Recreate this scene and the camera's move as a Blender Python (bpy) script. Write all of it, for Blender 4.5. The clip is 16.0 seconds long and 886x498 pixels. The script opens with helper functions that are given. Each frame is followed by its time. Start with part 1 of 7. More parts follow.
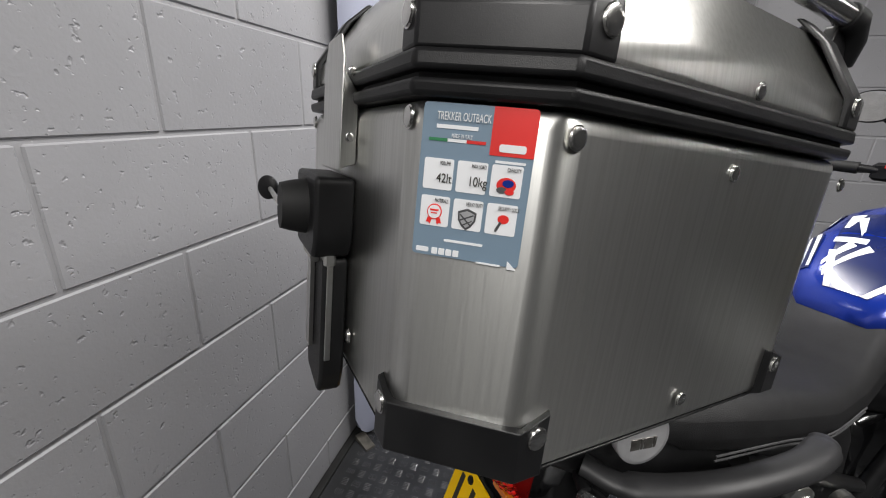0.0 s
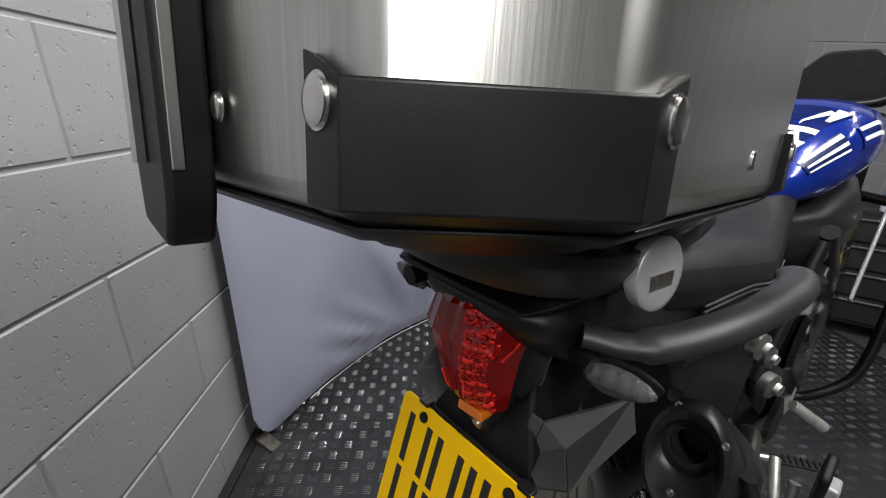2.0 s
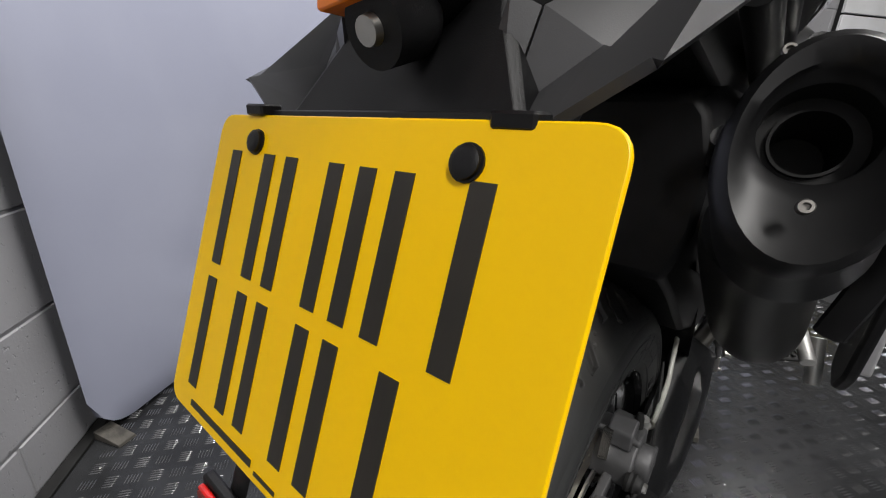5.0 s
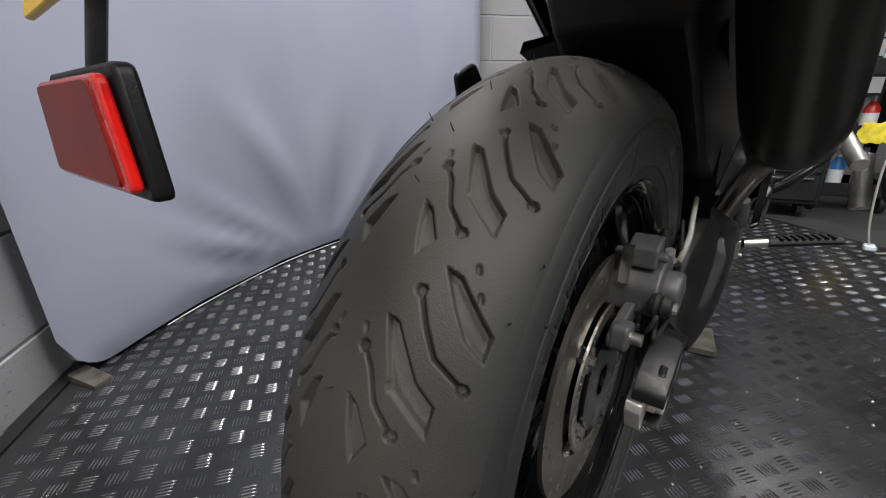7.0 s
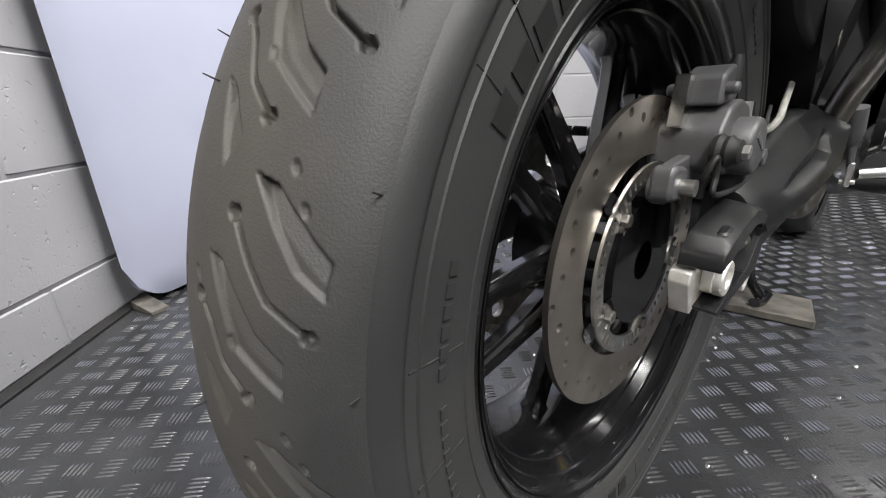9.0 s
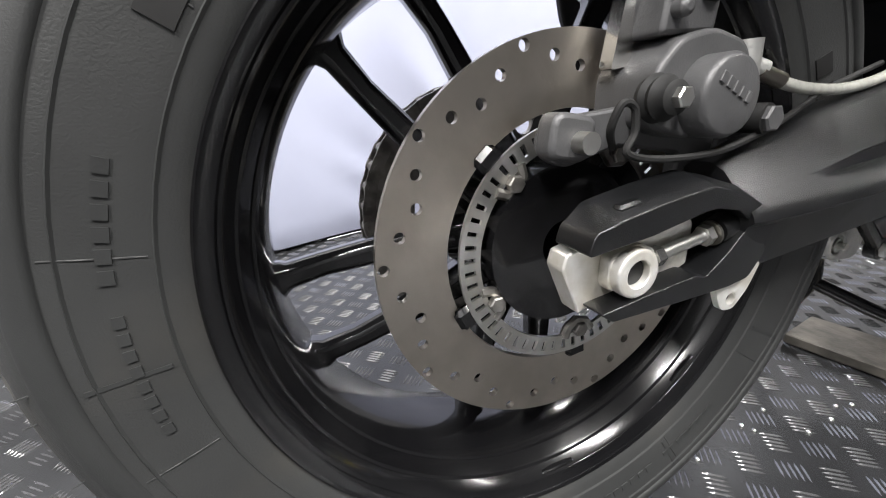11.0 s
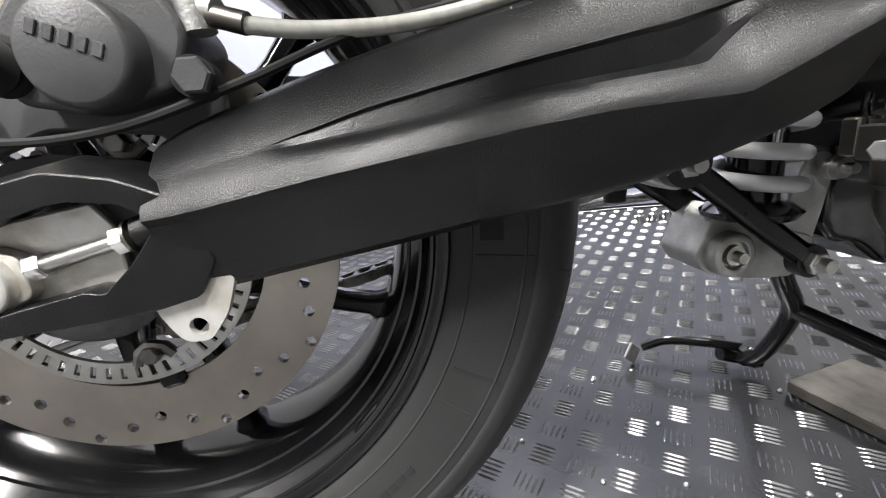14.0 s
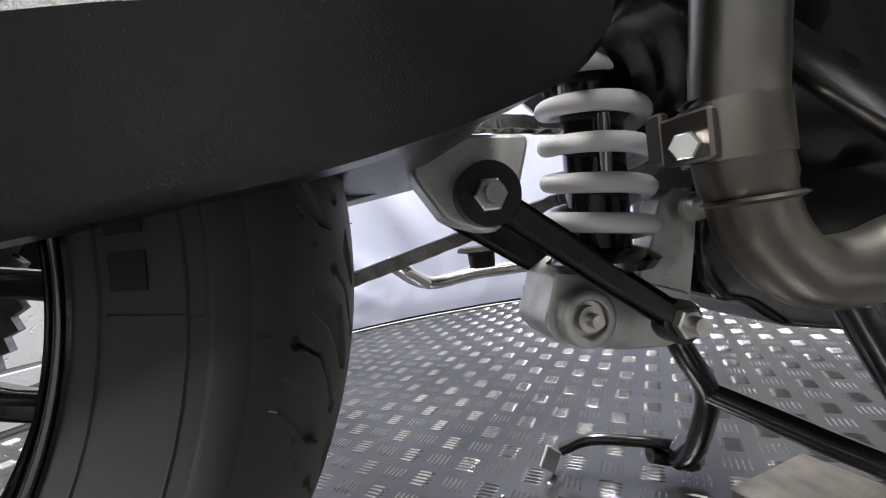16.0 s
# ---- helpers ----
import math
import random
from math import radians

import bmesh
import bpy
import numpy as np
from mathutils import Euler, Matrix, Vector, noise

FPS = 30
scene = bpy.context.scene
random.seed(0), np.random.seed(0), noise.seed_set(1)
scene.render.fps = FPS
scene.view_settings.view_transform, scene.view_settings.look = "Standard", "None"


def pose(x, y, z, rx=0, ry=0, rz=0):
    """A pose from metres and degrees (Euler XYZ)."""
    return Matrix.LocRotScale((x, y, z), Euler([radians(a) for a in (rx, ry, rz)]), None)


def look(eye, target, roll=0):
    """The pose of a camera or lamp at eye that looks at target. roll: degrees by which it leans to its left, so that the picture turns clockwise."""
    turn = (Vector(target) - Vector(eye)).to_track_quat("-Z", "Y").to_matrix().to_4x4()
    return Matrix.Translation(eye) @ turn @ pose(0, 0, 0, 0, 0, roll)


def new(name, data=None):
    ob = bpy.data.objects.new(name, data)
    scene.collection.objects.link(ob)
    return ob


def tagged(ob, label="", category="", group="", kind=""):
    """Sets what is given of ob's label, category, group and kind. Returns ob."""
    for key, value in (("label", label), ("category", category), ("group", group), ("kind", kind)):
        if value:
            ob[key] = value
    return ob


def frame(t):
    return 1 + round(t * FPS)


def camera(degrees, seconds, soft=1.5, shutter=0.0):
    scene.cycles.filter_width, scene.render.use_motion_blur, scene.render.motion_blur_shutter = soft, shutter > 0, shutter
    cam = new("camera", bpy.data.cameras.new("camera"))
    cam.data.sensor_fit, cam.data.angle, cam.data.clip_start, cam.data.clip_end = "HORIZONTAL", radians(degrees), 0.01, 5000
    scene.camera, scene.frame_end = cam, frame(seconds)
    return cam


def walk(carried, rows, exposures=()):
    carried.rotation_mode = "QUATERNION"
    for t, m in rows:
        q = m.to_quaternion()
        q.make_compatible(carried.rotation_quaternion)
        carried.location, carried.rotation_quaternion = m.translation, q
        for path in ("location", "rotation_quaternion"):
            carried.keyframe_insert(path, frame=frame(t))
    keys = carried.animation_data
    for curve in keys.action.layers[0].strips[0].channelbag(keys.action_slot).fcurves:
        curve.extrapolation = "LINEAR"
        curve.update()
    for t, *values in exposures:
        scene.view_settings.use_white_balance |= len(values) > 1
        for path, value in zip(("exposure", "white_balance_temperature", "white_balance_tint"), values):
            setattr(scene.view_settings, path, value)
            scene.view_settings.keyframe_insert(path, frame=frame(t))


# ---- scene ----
cam = camera(95.0, 16.0, 1.1)
PATH = [
    (0, (0.3393, -0.5113, 1.3218), (-0.5275, -0.1335, 0.9965), 2.02),
    (0.5, (0.3044, -0.5283, 1.2960), (-0.5258, -0.0752, 0.9711), 1.78),
    (1, (0.2728, -0.5504, 1.2532), (-0.5167, -0.0308, 0.9267), 1.36),
    (1.5, (0.2540, -0.5411, 1.1969), (-0.4921, 0.0339, 0.8610), 1.07),
    (2, (0.2360, -0.5078, 1.1420), (-0.4800, 0.1011, 0.8005), 0.73),
    (2.5, (0.1877, -0.4803, 1.0706), (-0.4758, 0.1812, 0.7210), 1.73),
    (3, (0.1613, -0.4562, 1.0138), (-0.4710, 0.2289, 0.6521), 1.14),
    (3.2, (0.1515, -0.4498, 0.9954), (-0.4624, 0.2529, 0.6358), 1.38),
    (5.3, (0.1377, -0.3772, 0.7846), (-0.4490, 0.3649, 0.4607), 1.62),
    (5.5, (0.1466, -0.3890, 0.7745), (-0.4428, 0.3504, 0.4494), 1.49),
    (6, (0.1378, -0.3714, 0.7145), (-0.4407, 0.3734, 0.3817), 1.17),
    (6.5, (0.1436, -0.3733, 0.6605), (-0.4309, 0.3673, 0.3118), 0.60),
    (7, (0.1439, -0.3660, 0.5990), (-0.4357, 0.3743, 0.2587), -1.06),
    (7.5, (0.1426, -0.3608, 0.5475), (-0.4499, 0.3724, 0.2136), -2.30),
    (8, (0.1462, -0.3532, 0.5108), (-0.4549, 0.3729, 0.1770), -2.37),
    (8.5, (0.1603, -0.3384, 0.4836), (-0.4838, 0.3518, 0.1540), -2.45),
    (8.7, (0.1650, -0.3320, 0.4702), (-0.5017, 0.3355, 0.1385), -2.39),
    (10.8, (0.2562, -0.1787, 0.4182), (-0.6109, 0.1977, 0.0920), -1.37),
    (11, (0.2582, -0.1576, 0.4109), (-0.6252, 0.1858, 0.0919), -1.21),
    (11.5, (0.2639, -0.1066, 0.3973), (-0.6449, 0.1926, 0.1063), -0.93),
    (12, (0.2766, -0.0461, 0.3848), (-0.6482, 0.2003, 0.0949), -1.25),
    (12.5, (0.2706, 0.0217, 0.3837), (-0.6629, 0.2111, 0.0793), -2.24),
    (13, (0.2724, 0.0592, 0.3868), (-0.6595, 0.2386, 0.0716), -3.74),
    (13.5, (0.2831, 0.1118, 0.3794), (-0.6610, 0.2761, 0.0934), -5.62),
    (14, (0.2909, 0.1787, 0.3700), (-0.6688, 0.2713, 0.1045), -6.07),
    (14.5, (0.2905, 0.2234, 0.3622), (-0.6766, 0.2728, 0.1126), -5.92),
    (15, (0.3061, 0.2597, 0.3579), (-0.6791, 0.3138, 0.1953), -6.01),
    (15.5, (0.2798, 0.2918, 0.3444), (-0.7097, 0.3997, 0.2475), -5.93),
    (16, (0.2343, 0.3141, 0.3173), (-0.7480, 0.4970, 0.2769), -7.03),
]
EXPOSURES = [(0.0, -0.18), (1.0, -0.24), (2.0, 0.0), (2.5, 0.54), (3.0, 0.60), (5.5, 0.22), (6.0, 0.12), (6.5, 0.20), (7.5, 0.68), (8.5, 1.25), (11.0, 1.82), (12.5, 1.98), (14.5, 1.88), (16.0, 1.95)]
walk(cam, [(t, look(eye, target, roll)) for t, eye, target, roll in PATH], EXPOSURES)

# ---- light ----
world = bpy.data.worlds.new("workshop_world")
scene.world = world
world.use_nodes = True
world.node_tree.nodes["Background"].inputs[0].default_value = (0.75, 0.85, 1.0, 1)
world.node_tree.nodes["Background"].inputs[1].default_value = 0.15

# The workshop's axes: U runs from the block wall into the room, V along that wall.
U = Vector((0.618, 0.786, 0)).normalized()
V = Vector((-U.y, U.x, 0))
ROOM = Matrix(((U.x, V.x, 0, 0), (U.y, V.y, 0, 0), (0, 0, 1, 0), (0, 0, 0, 1)))


def uv(u, v, z=0.0):
    return U * u + V * v + Vector((0, 0, z))


def tube_lamp(u, v, z, length, watts, along_u=False):
    """A fluorescent batten under the ceiling."""
    data = bpy.data.lights.new("tube_lamp", "AREA")
    data.shape, data.size, data.size_y, data.energy = "RECTANGLE", length, 0.12, watts
    data.color = (1.0, 0.975, 0.95)
    ob = new("tube_lamp", data)
    ob.matrix_world = Matrix.Translation(uv(u, v, z)) @ ROOM.to_3x3().to_4x4() @ pose(0, 0, 0, 0, 0, 0 if along_u else 90)
    return ob


tube_lamp(-0.15, -2.1, 2.5, 1.5, 57)
tube_lamp(-0.15, 0.8, 2.5, 1.5, 51)
tube_lamp(1.15, -0.55, 2.5, 1.5, 57)
tube_lamp(2.9, 1.0, 2.5, 1.5, 12)

# ---- mesh tools ----
TAU = 2 * math.pi


class Shape:
    """Vertices and faces, gathered from simple solids."""

    def __init__(self):
        self.v, self.f = [], []

    def add(self, verts, faces):
        n = len(self.v)
        self.v += [tuple(p) for p in verts]
        self.f += [tuple(n + i for i in face) for face in faces]
        return self

    def join(self, other, m=None):
        return self.add([m @ Vector(p) for p in other.v] if m else other.v, other.f)

    def box(self, size, at=(0, 0, 0), m=None, bevel=0.0):
        """A box with chamfered edges."""
        hx, hy, hz = size[0] / 2, size[1] / 2, size[2] / 2
        b = min(bevel, hx * 0.9, hy * 0.9, hz * 0.9)
        m = (m or Matrix()) if m else Matrix.Translation(at)
        if b <= 0:
            vs = [(x, y, z) for z in (-hz, hz) for x, y in ((-hx, -hy), (hx, -hy), (hx, hy), (-hx, hy))]
            fs = [(3, 2, 1, 0), (4, 5, 6, 7), (0, 1, 5, 4), (1, 2, 6, 5), (2, 3, 7, 6), (3, 0, 4, 7)]
            return self.add([m @ Vector(p) for p in vs], fs)
        def ring(z, inset, cut):
            x, y = hx - inset, hy - inset
            return [(-x + cut, -y, z), (x - cut, -y, z), (x, -y + cut, z), (x, y - cut, z), (x - cut, y, z), (-x + cut, y, z), (-x, y - cut, z), (-x, -y + cut, z)]

        rings = [ring(-hz, b, b * 0.6), ring(-hz + b, 0, b), ring(hz - b, 0, b), ring(hz, b, b * 0.6)]
        return self.loft([[m @ Vector(p) for p in r] for r in rings])

    def loft(self, rings, closed=True, caps=True, loop=False):
        """Skins a row of rings that have as many points each."""
        n = len(rings[0])
        vs = [p for r in rings for p in r]
        fs = []
        last = len(rings) if loop else len(rings) - 1
        for a in range(last):
            b = (a + 1) % len(rings)
            for i in range(n if closed else n - 1):
                j = (i + 1) % n
                fs.append((a * n + i, a * n + j, b * n + j, b * n + i))
        if caps and closed and not loop:
            fs.append(tuple(range(n - 1, -1, -1)))
            fs.append(tuple((len(rings) - 1) * n + i for i in range(n)))
        return self.add(vs, fs)

    def tube(self, path, r, seg=12, caps=True, squash=1.0, loop=False):
        """A pipe along a path; r is one radius or one for each point."""
        pts = [Vector(p) for p in path]
        n = len(pts)
        radii = list(r) if isinstance(r, (list, tuple)) else [r] * n
        rings, normal = [], None
        for i, p in enumerate(pts):
            if loop:
                d = (pts[(i + 1) % n] - pts[i - 1]).normalized()
            else:
                d = (pts[min(i + 1, n - 1)] - pts[max(i - 1, 0)]).normalized()
            if normal is None:
                normal = d.orthogonal().normalized() if abs(d.z) > 0.95 else d.cross(Vector((0, 0, 1))).normalized()
            normal = (normal - d * normal.dot(d)).normalized()
            side = d.cross(normal)
            rings.append([p + radii[i] * (math.cos(TAU * k / seg) * normal + squash * math.sin(TAU * k / seg) * side) for k in range(seg)])
        return self.loft(rings, caps=caps, loop=loop)

    def rod(self, a, b, r, seg=16, r2=None):
        return self.tube([a, b], [r, r if r2 is None else r2], seg)

    def turned(self, profile, origin, axis, seg=48, closed=False, sweep=TAU, start=0.0):
        """Turns (distance along the axis, radius) about an axis."""
        axis = Vector(axis).normalized()
        side = Vector((0, 1, 0)) if abs(axis.x) > 0.9 else axis.orthogonal().normalized()
        side = (side - axis * side.dot(axis)).normalized()
        up = axis.cross(side)
        o = Vector(origin)
        full = sweep > TAU - 1e-6
        count = seg if full else seg + 1
        rings = [[o + axis * a + r * (math.cos(start + sweep * k / seg) * side + math.sin(start + sweep * k / seg) * up) for a, r in profile] for k in range(count)]
        return self.loft(rings, closed=closed, caps=False, loop=full)

    def prism(self, poly, axis, a, b):
        """Pushes a flat outline along an axis: poly in (y, z) for x, (x, z) for y, (x, y) for z."""
        def place(p, k):
            return {"x": (k, p[0], p[1]), "y": (p[0], k, p[1]), "z": (p[0], p[1], k)}[axis]
        return self.loft([[place(p, a) for p in poly], [place(p, b) for p in poly]])

    def hexhead(self, at, axis, r, h, seg=6):
        at, axis = Vector(at), Vector(axis).normalized()
        return self.tube([at, at + axis * h * 0.85, at + axis * h], [r, r, r * 0.86], seg)

    def bolt(self, at, axis, r, h):
        """A domed cap with a washer under it."""
        at, axis, h = Vector(at), Vector(axis).normalized(), h * 0.62
        self.tube([at, at + axis * h * 0.3], r * 1.15, 20)
        return self.tube([at + axis * h * 0.3, at + axis * h * 0.75, at + axis * h * 0.95, at + axis * h], [r, r, r * 0.8, r * 0.5], 20)


def rounded(points, radius, steps=4):
    """A flat outline with its corners rounded."""
    out, n = [], len(points)
    for i in range(n):
        p, a, b = Vector(points[i]), Vector(points[i - 1]), Vector(points[(i + 1) % n])
        r = radius[i] if isinstance(radius, (list, tuple)) else radius
        da, db = (a - p), (b - p)
        k = min(r, da.length * 0.45, db.length * 0.45)
        s, e = p + da.normalized() * k, p + db.normalized() * k
        for j in range(steps + 1):
            t = j / steps
            out.append(tuple((1 - t) ** 2 * s + 2 * t * (1 - t) * p + t * t * e))
    return out


def curve(points, steps=8):
    """A smooth way through the given points."""
    pts = [Vector(p) for p in points]
    pts = [2 * pts[0] - pts[1]] + pts + [2 * pts[-1] - pts[-2]]
    out = []
    for i in range(1, len(pts) - 2):
        a, b, c, d = pts[i - 1:i + 3]
        for j in range(steps):
            t = j / steps
            out.append(0.5 * ((2 * b) + (c - a) * t + (2 * a - 5 * b + 4 * c - d) * t * t + (3 * b - 3 * c + d - a) * t ** 3))
    return out + [pts[-2]]


def mesh_of(name, shape, materials, smooth=35.0):
    me = bpy.data.meshes.new(name)
    me.from_pydata(shape.v, [], shape.f)
    for m in materials if isinstance(materials, (list, tuple)) else [materials]:
        me.materials.append(m)
    if smooth:
        me.polygons.foreach_set("use_smooth", [True] * len(me.polygons))
        me.set_sharp_from_angle(angle=radians(smooth))
    me.update()
    return me


def fix_normals(me):
    bm = bmesh.new()
    bm.from_mesh(me)
    bmesh.ops.recalc_face_normals(bm, faces=bm.faces)
    bm.to_mesh(me)
    bm.free()


BASES = {}
ORIGIN = Vector((0, 0, 0))


def origin(x=0.0, y=0.0, z=0.0):
    """Moves the place from which the parts that follow are built."""
    ORIGIN.xyz = x, y, z



def thing(name, at, label, category, group="", kind=""):
    """An Empty at a thing's base, to hold its parts."""
    ob = new(name)
    ob.empty_display_size = 0.05
    ob.location = at
    BASES[ob.name] = Matrix.Translation(at)
    return tagged(ob, label, category, group, kind)


def part(name, shape, material, parent=None, label="", smooth=35.0, bevel=0.0, recalc=True, segments=2):
    """Links a shape, given in world places, as one mesh under its thing or part."""
    me = mesh_of(name, shape, material, 0)
    if ORIGIN.length > 0:
        me.transform(Matrix.Translation(ORIGIN))
    if recalc:
        fix_normals(me)
    if smooth:
        me.polygons.foreach_set("use_smooth", [True] * len(me.polygons))
        me.set_sharp_from_angle(angle=radians(smooth))
    ob = new(name, me)
    if parent is not None:
        ob.parent = parent
        if parent.name in BASES:
            ob.matrix_parent_inverse = BASES[parent.name].inverted()
    if bevel:
        mod = ob.modifiers.new("bevel", "BEVEL")
        mod.width, mod.segments, mod.limit_method, mod.angle_limit = bevel, segments, "ANGLE", radians(35)
        mod.harden_normals = False
    if label:
        ob["label"] = label
    return ob


def solo(name, shape, material, label, category, group="", kind="", **more):
    return tagged(part(name, shape, material, None, "", **more), label, category, group, kind)

# ---- materials ----
def surface(name, colour, rough=0.5, metal=0.0, second=None, scale=12.0, mix=(0.4, 0.65), bump=0.0, bump_scale=200.0, stretch=(1, 1, 1), rough_var=0.0,
            coat=0.0, spec=0.5, detail=4.0, random_tone=0.0, grain=0.0):
    """A procedural surface: two tones mottled at one scale, fine relief at another."""
    m = bpy.data.materials.new(name)
    m.use_nodes = True
    nt = m.node_tree
    n, links = nt.nodes, nt.links
    bsdf = n["Principled BSDF"]
    bsdf.inputs["Roughness"].default_value = rough
    bsdf.inputs["Metallic"].default_value = metal
    bsdf.inputs["Specular IOR Level"].default_value = spec
    if coat:
        bsdf.inputs["Coat Weight"].default_value = coat
        bsdf.inputs["Coat Roughness"].default_value = 0.06
    if grain:
        tangent = n.new("ShaderNodeTangent")
        tangent.direction_type, tangent.axis = "RADIAL", "Z"
        links.new(tangent.outputs[0], bsdf.inputs["Tangent"])
        bsdf.inputs["Anisotropic"].default_value = grain
        bsdf.inputs["Anisotropic Rotation"].default_value = 0.25
    co = n.new("ShaderNodeTexCoord")
    mp = n.new("ShaderNodeMapping")
    mp.inputs["Scale"].default_value = stretch
    links.new(co.outputs["Object"], mp.inputs[0])
    no = n.new("ShaderNodeTexNoise")
    no.inputs["Scale"].default_value, no.inputs["Detail"].default_value = scale, detail
    links.new(mp.outputs[0], no.inputs["Vector"])
    ramp = n.new("ShaderNodeValToRGB")
    ramp.color_ramp.elements[0].position, ramp.color_ramp.elements[1].position = mix
    ramp.color_ramp.elements[0].color = (*colour, 1)
    ramp.color_ramp.elements[1].color = (*(second or [c * 0.8 for c in colour]), 1)
    links.new(no.outputs["Fac"], ramp.inputs[0])
    out = ramp.outputs[0]
    if random_tone:
        info = n.new("ShaderNodeObjectInfo")
        hsv = n.new("ShaderNodeHueSaturation")
        rng = n.new("ShaderNodeMapRange")
        rng.inputs["To Min"].default_value, rng.inputs["To Max"].default_value = 1 - random_tone, 1 + random_tone
        links.new(info.outputs["Random"], rng.inputs["Value"])
        links.new(rng.outputs[0], hsv.inputs["Value"])
        links.new(out, hsv.inputs["Color"])
        out = hsv.outputs[0]
    links.new(out, bsdf.inputs["Base Color"])
    if rough_var:
        rr = n.new("ShaderNodeMapRange")
        rr.inputs["To Min"].default_value, rr.inputs["To Max"].default_value = max(0.02, rough - rough_var), min(1, rough + rough_var)
        links.new(no.outputs["Fac"], rr.inputs["Value"])
        links.new(rr.outputs[0], bsdf.inputs["Roughness"])
    if bump:
        fine = n.new("ShaderNodeTexNoise")
        fine.inputs["Scale"].default_value, fine.inputs["Detail"].default_value = bump_scale, 5
        links.new(mp.outputs[0], fine.inputs["Vector"])
        bp = n.new("ShaderNodeBump")
        bp.inputs["Strength"].default_value, bp.inputs["Distance"].default_value = bump, 0.002
        links.new(fine.outputs["Fac"], bp.inputs["Height"])
        links.new(bp.outputs[0], bsdf.inputs["Normal"])
    return m


def glassy(name, colour, rough=0.05, through_it=1.0):
    m = bpy.data.materials.new(name)
    m.use_nodes = True
    b = m.node_tree.nodes["Principled BSDF"]
    b.inputs["Base Color"].default_value = (*colour, 1)
    b.inputs["Roughness"].default_value = rough
    b.inputs["Transmission Weight"].default_value = through_it
    b.inputs["IOR"].default_value = 1.45
    return m


def painted_block(name, tone, pits):
    """Painted concrete: cloudy paint, open pits and a sandy skin, laid out in the room's own space."""
    m = bpy.data.materials.new(name)
    m.use_nodes = True
    n, links = m.node_tree.nodes, m.node_tree.links
    bsdf = n["Principled BSDF"]
    bsdf.inputs["Roughness"].default_value = 0.5
    geo = n.new("ShaderNodeNewGeometry")
    cloud = n.new("ShaderNodeTexNoise")
    cloud.inputs["Scale"].default_value, cloud.inputs["Detail"].default_value = 2.2, 5
    links.new(geo.outputs["Position"], cloud.inputs["Vector"])
    ramp = n.new("ShaderNodeValToRGB")
    ramp.color_ramp.elements[0].position, ramp.color_ramp.elements[1].position = 0.3, 0.7
    ramp.color_ramp.elements[0].color = (*[c * 0.9 for c in tone], 1)
    ramp.color_ramp.elements[1].color = (*[c * 1.08 for c in tone], 1)
    links.new(cloud.outputs["Fac"], ramp.inputs[0])
    info = n.new("ShaderNodeObjectInfo")
    rng = n.new("ShaderNodeMapRange")
    rng.inputs["To Min"].default_value, rng.inputs["To Max"].default_value = 0.95, 1.05
    links.new(info.outputs["Random"], rng.inputs["Value"])
    hsv = n.new("ShaderNodeHueSaturation")
    links.new(rng.outputs[0], hsv.inputs["Value"])
    links.new(ramp.outputs[0], hsv.inputs["Color"])
    links.new(hsv.outputs[0], bsdf.inputs["Base Color"])
    grain = n.new("ShaderNodeTexNoise")
    grain.inputs["Scale"].default_value, grain.inputs["Detail"].default_value = 130, 4
    links.new(geo.outputs["Position"], grain.inputs["Vector"])
    worm = n.new("ShaderNodeTexNoise")
    worm.inputs["Scale"].default_value, worm.inputs["Detail"].default_value = 75, 2
    links.new(geo.outputs["Position"], worm.inputs["Vector"])
    pit = n.new("ShaderNodeMapRange")
    pit.inputs["From Min"].default_value, pit.inputs["From Max"].default_value = 0.26, 0.36
    links.new(worm.outputs["Fac"], pit.inputs["Value"])
    add = n.new("ShaderNodeMath")
    add.operation = "MULTIPLY_ADD"
    add.inputs[1].default_value = 0.35
    links.new(grain.outputs["Fac"], add.inputs[0])
    links.new(pit.outputs[0], add.inputs[2])
    bp = n.new("ShaderNodeBump")
    bp.inputs["Strength"].default_value, bp.inputs["Distance"].default_value = pits, 0.003
    links.new(add.outputs[0], bp.inputs["Height"])
    links.new(bp.outputs[0], bsdf.inputs["Normal"])
    return m


BLOCK = painted_block("painted_block", (0.275, 0.275, 0.287), 0.55)
MORTAR = painted_block("painted_mortar", (0.31, 0.31, 0.322), 0.3)
WHITE_WALL = surface("white_panel", (0.75, 0.76, 0.78), 0.5, second=(0.68, 0.69, 0.7), scale=5)
# For the two unseen walls: dark, so black parts mirror little besides the lamps.
DARK_WALL = surface("darkened_unseen_wall", (0.065, 0.067, 0.071), 0.6, second=(0.085, 0.087, 0.091), scale=4, bump=0.2, bump_scale=60)
# Dark tone chosen to hold down bounced light and reflections from above.
CEILING = surface("darkened_ceiling", (0.13, 0.13, 0.133), 0.8, second=(0.11, 0.11, 0.113), scale=4)
CONCRETE = surface("painted_concrete_floor", (0.04, 0.041, 0.043), 0.5, second=(0.06, 0.06, 0.063), scale=3.0, bump=0.15, bump_scale=90, rough_var=0.15)
TREAD_PLATE = surface("black_tread_plate", (0.034, 0.035, 0.037), 0.22, metal=0.55, second=(0.058, 0.060, 0.063), scale=5.0, bump=0.10, bump_scale=260, rough_var=0.10, spec=0.6)
TREAD_BAR = surface("worn_tread_bars", (0.34, 0.342, 0.350), 0.24, metal=0.9, second=(0.18, 0.182, 0.188), scale=7.0, mix=(0.35, 0.7), rough_var=0.1)
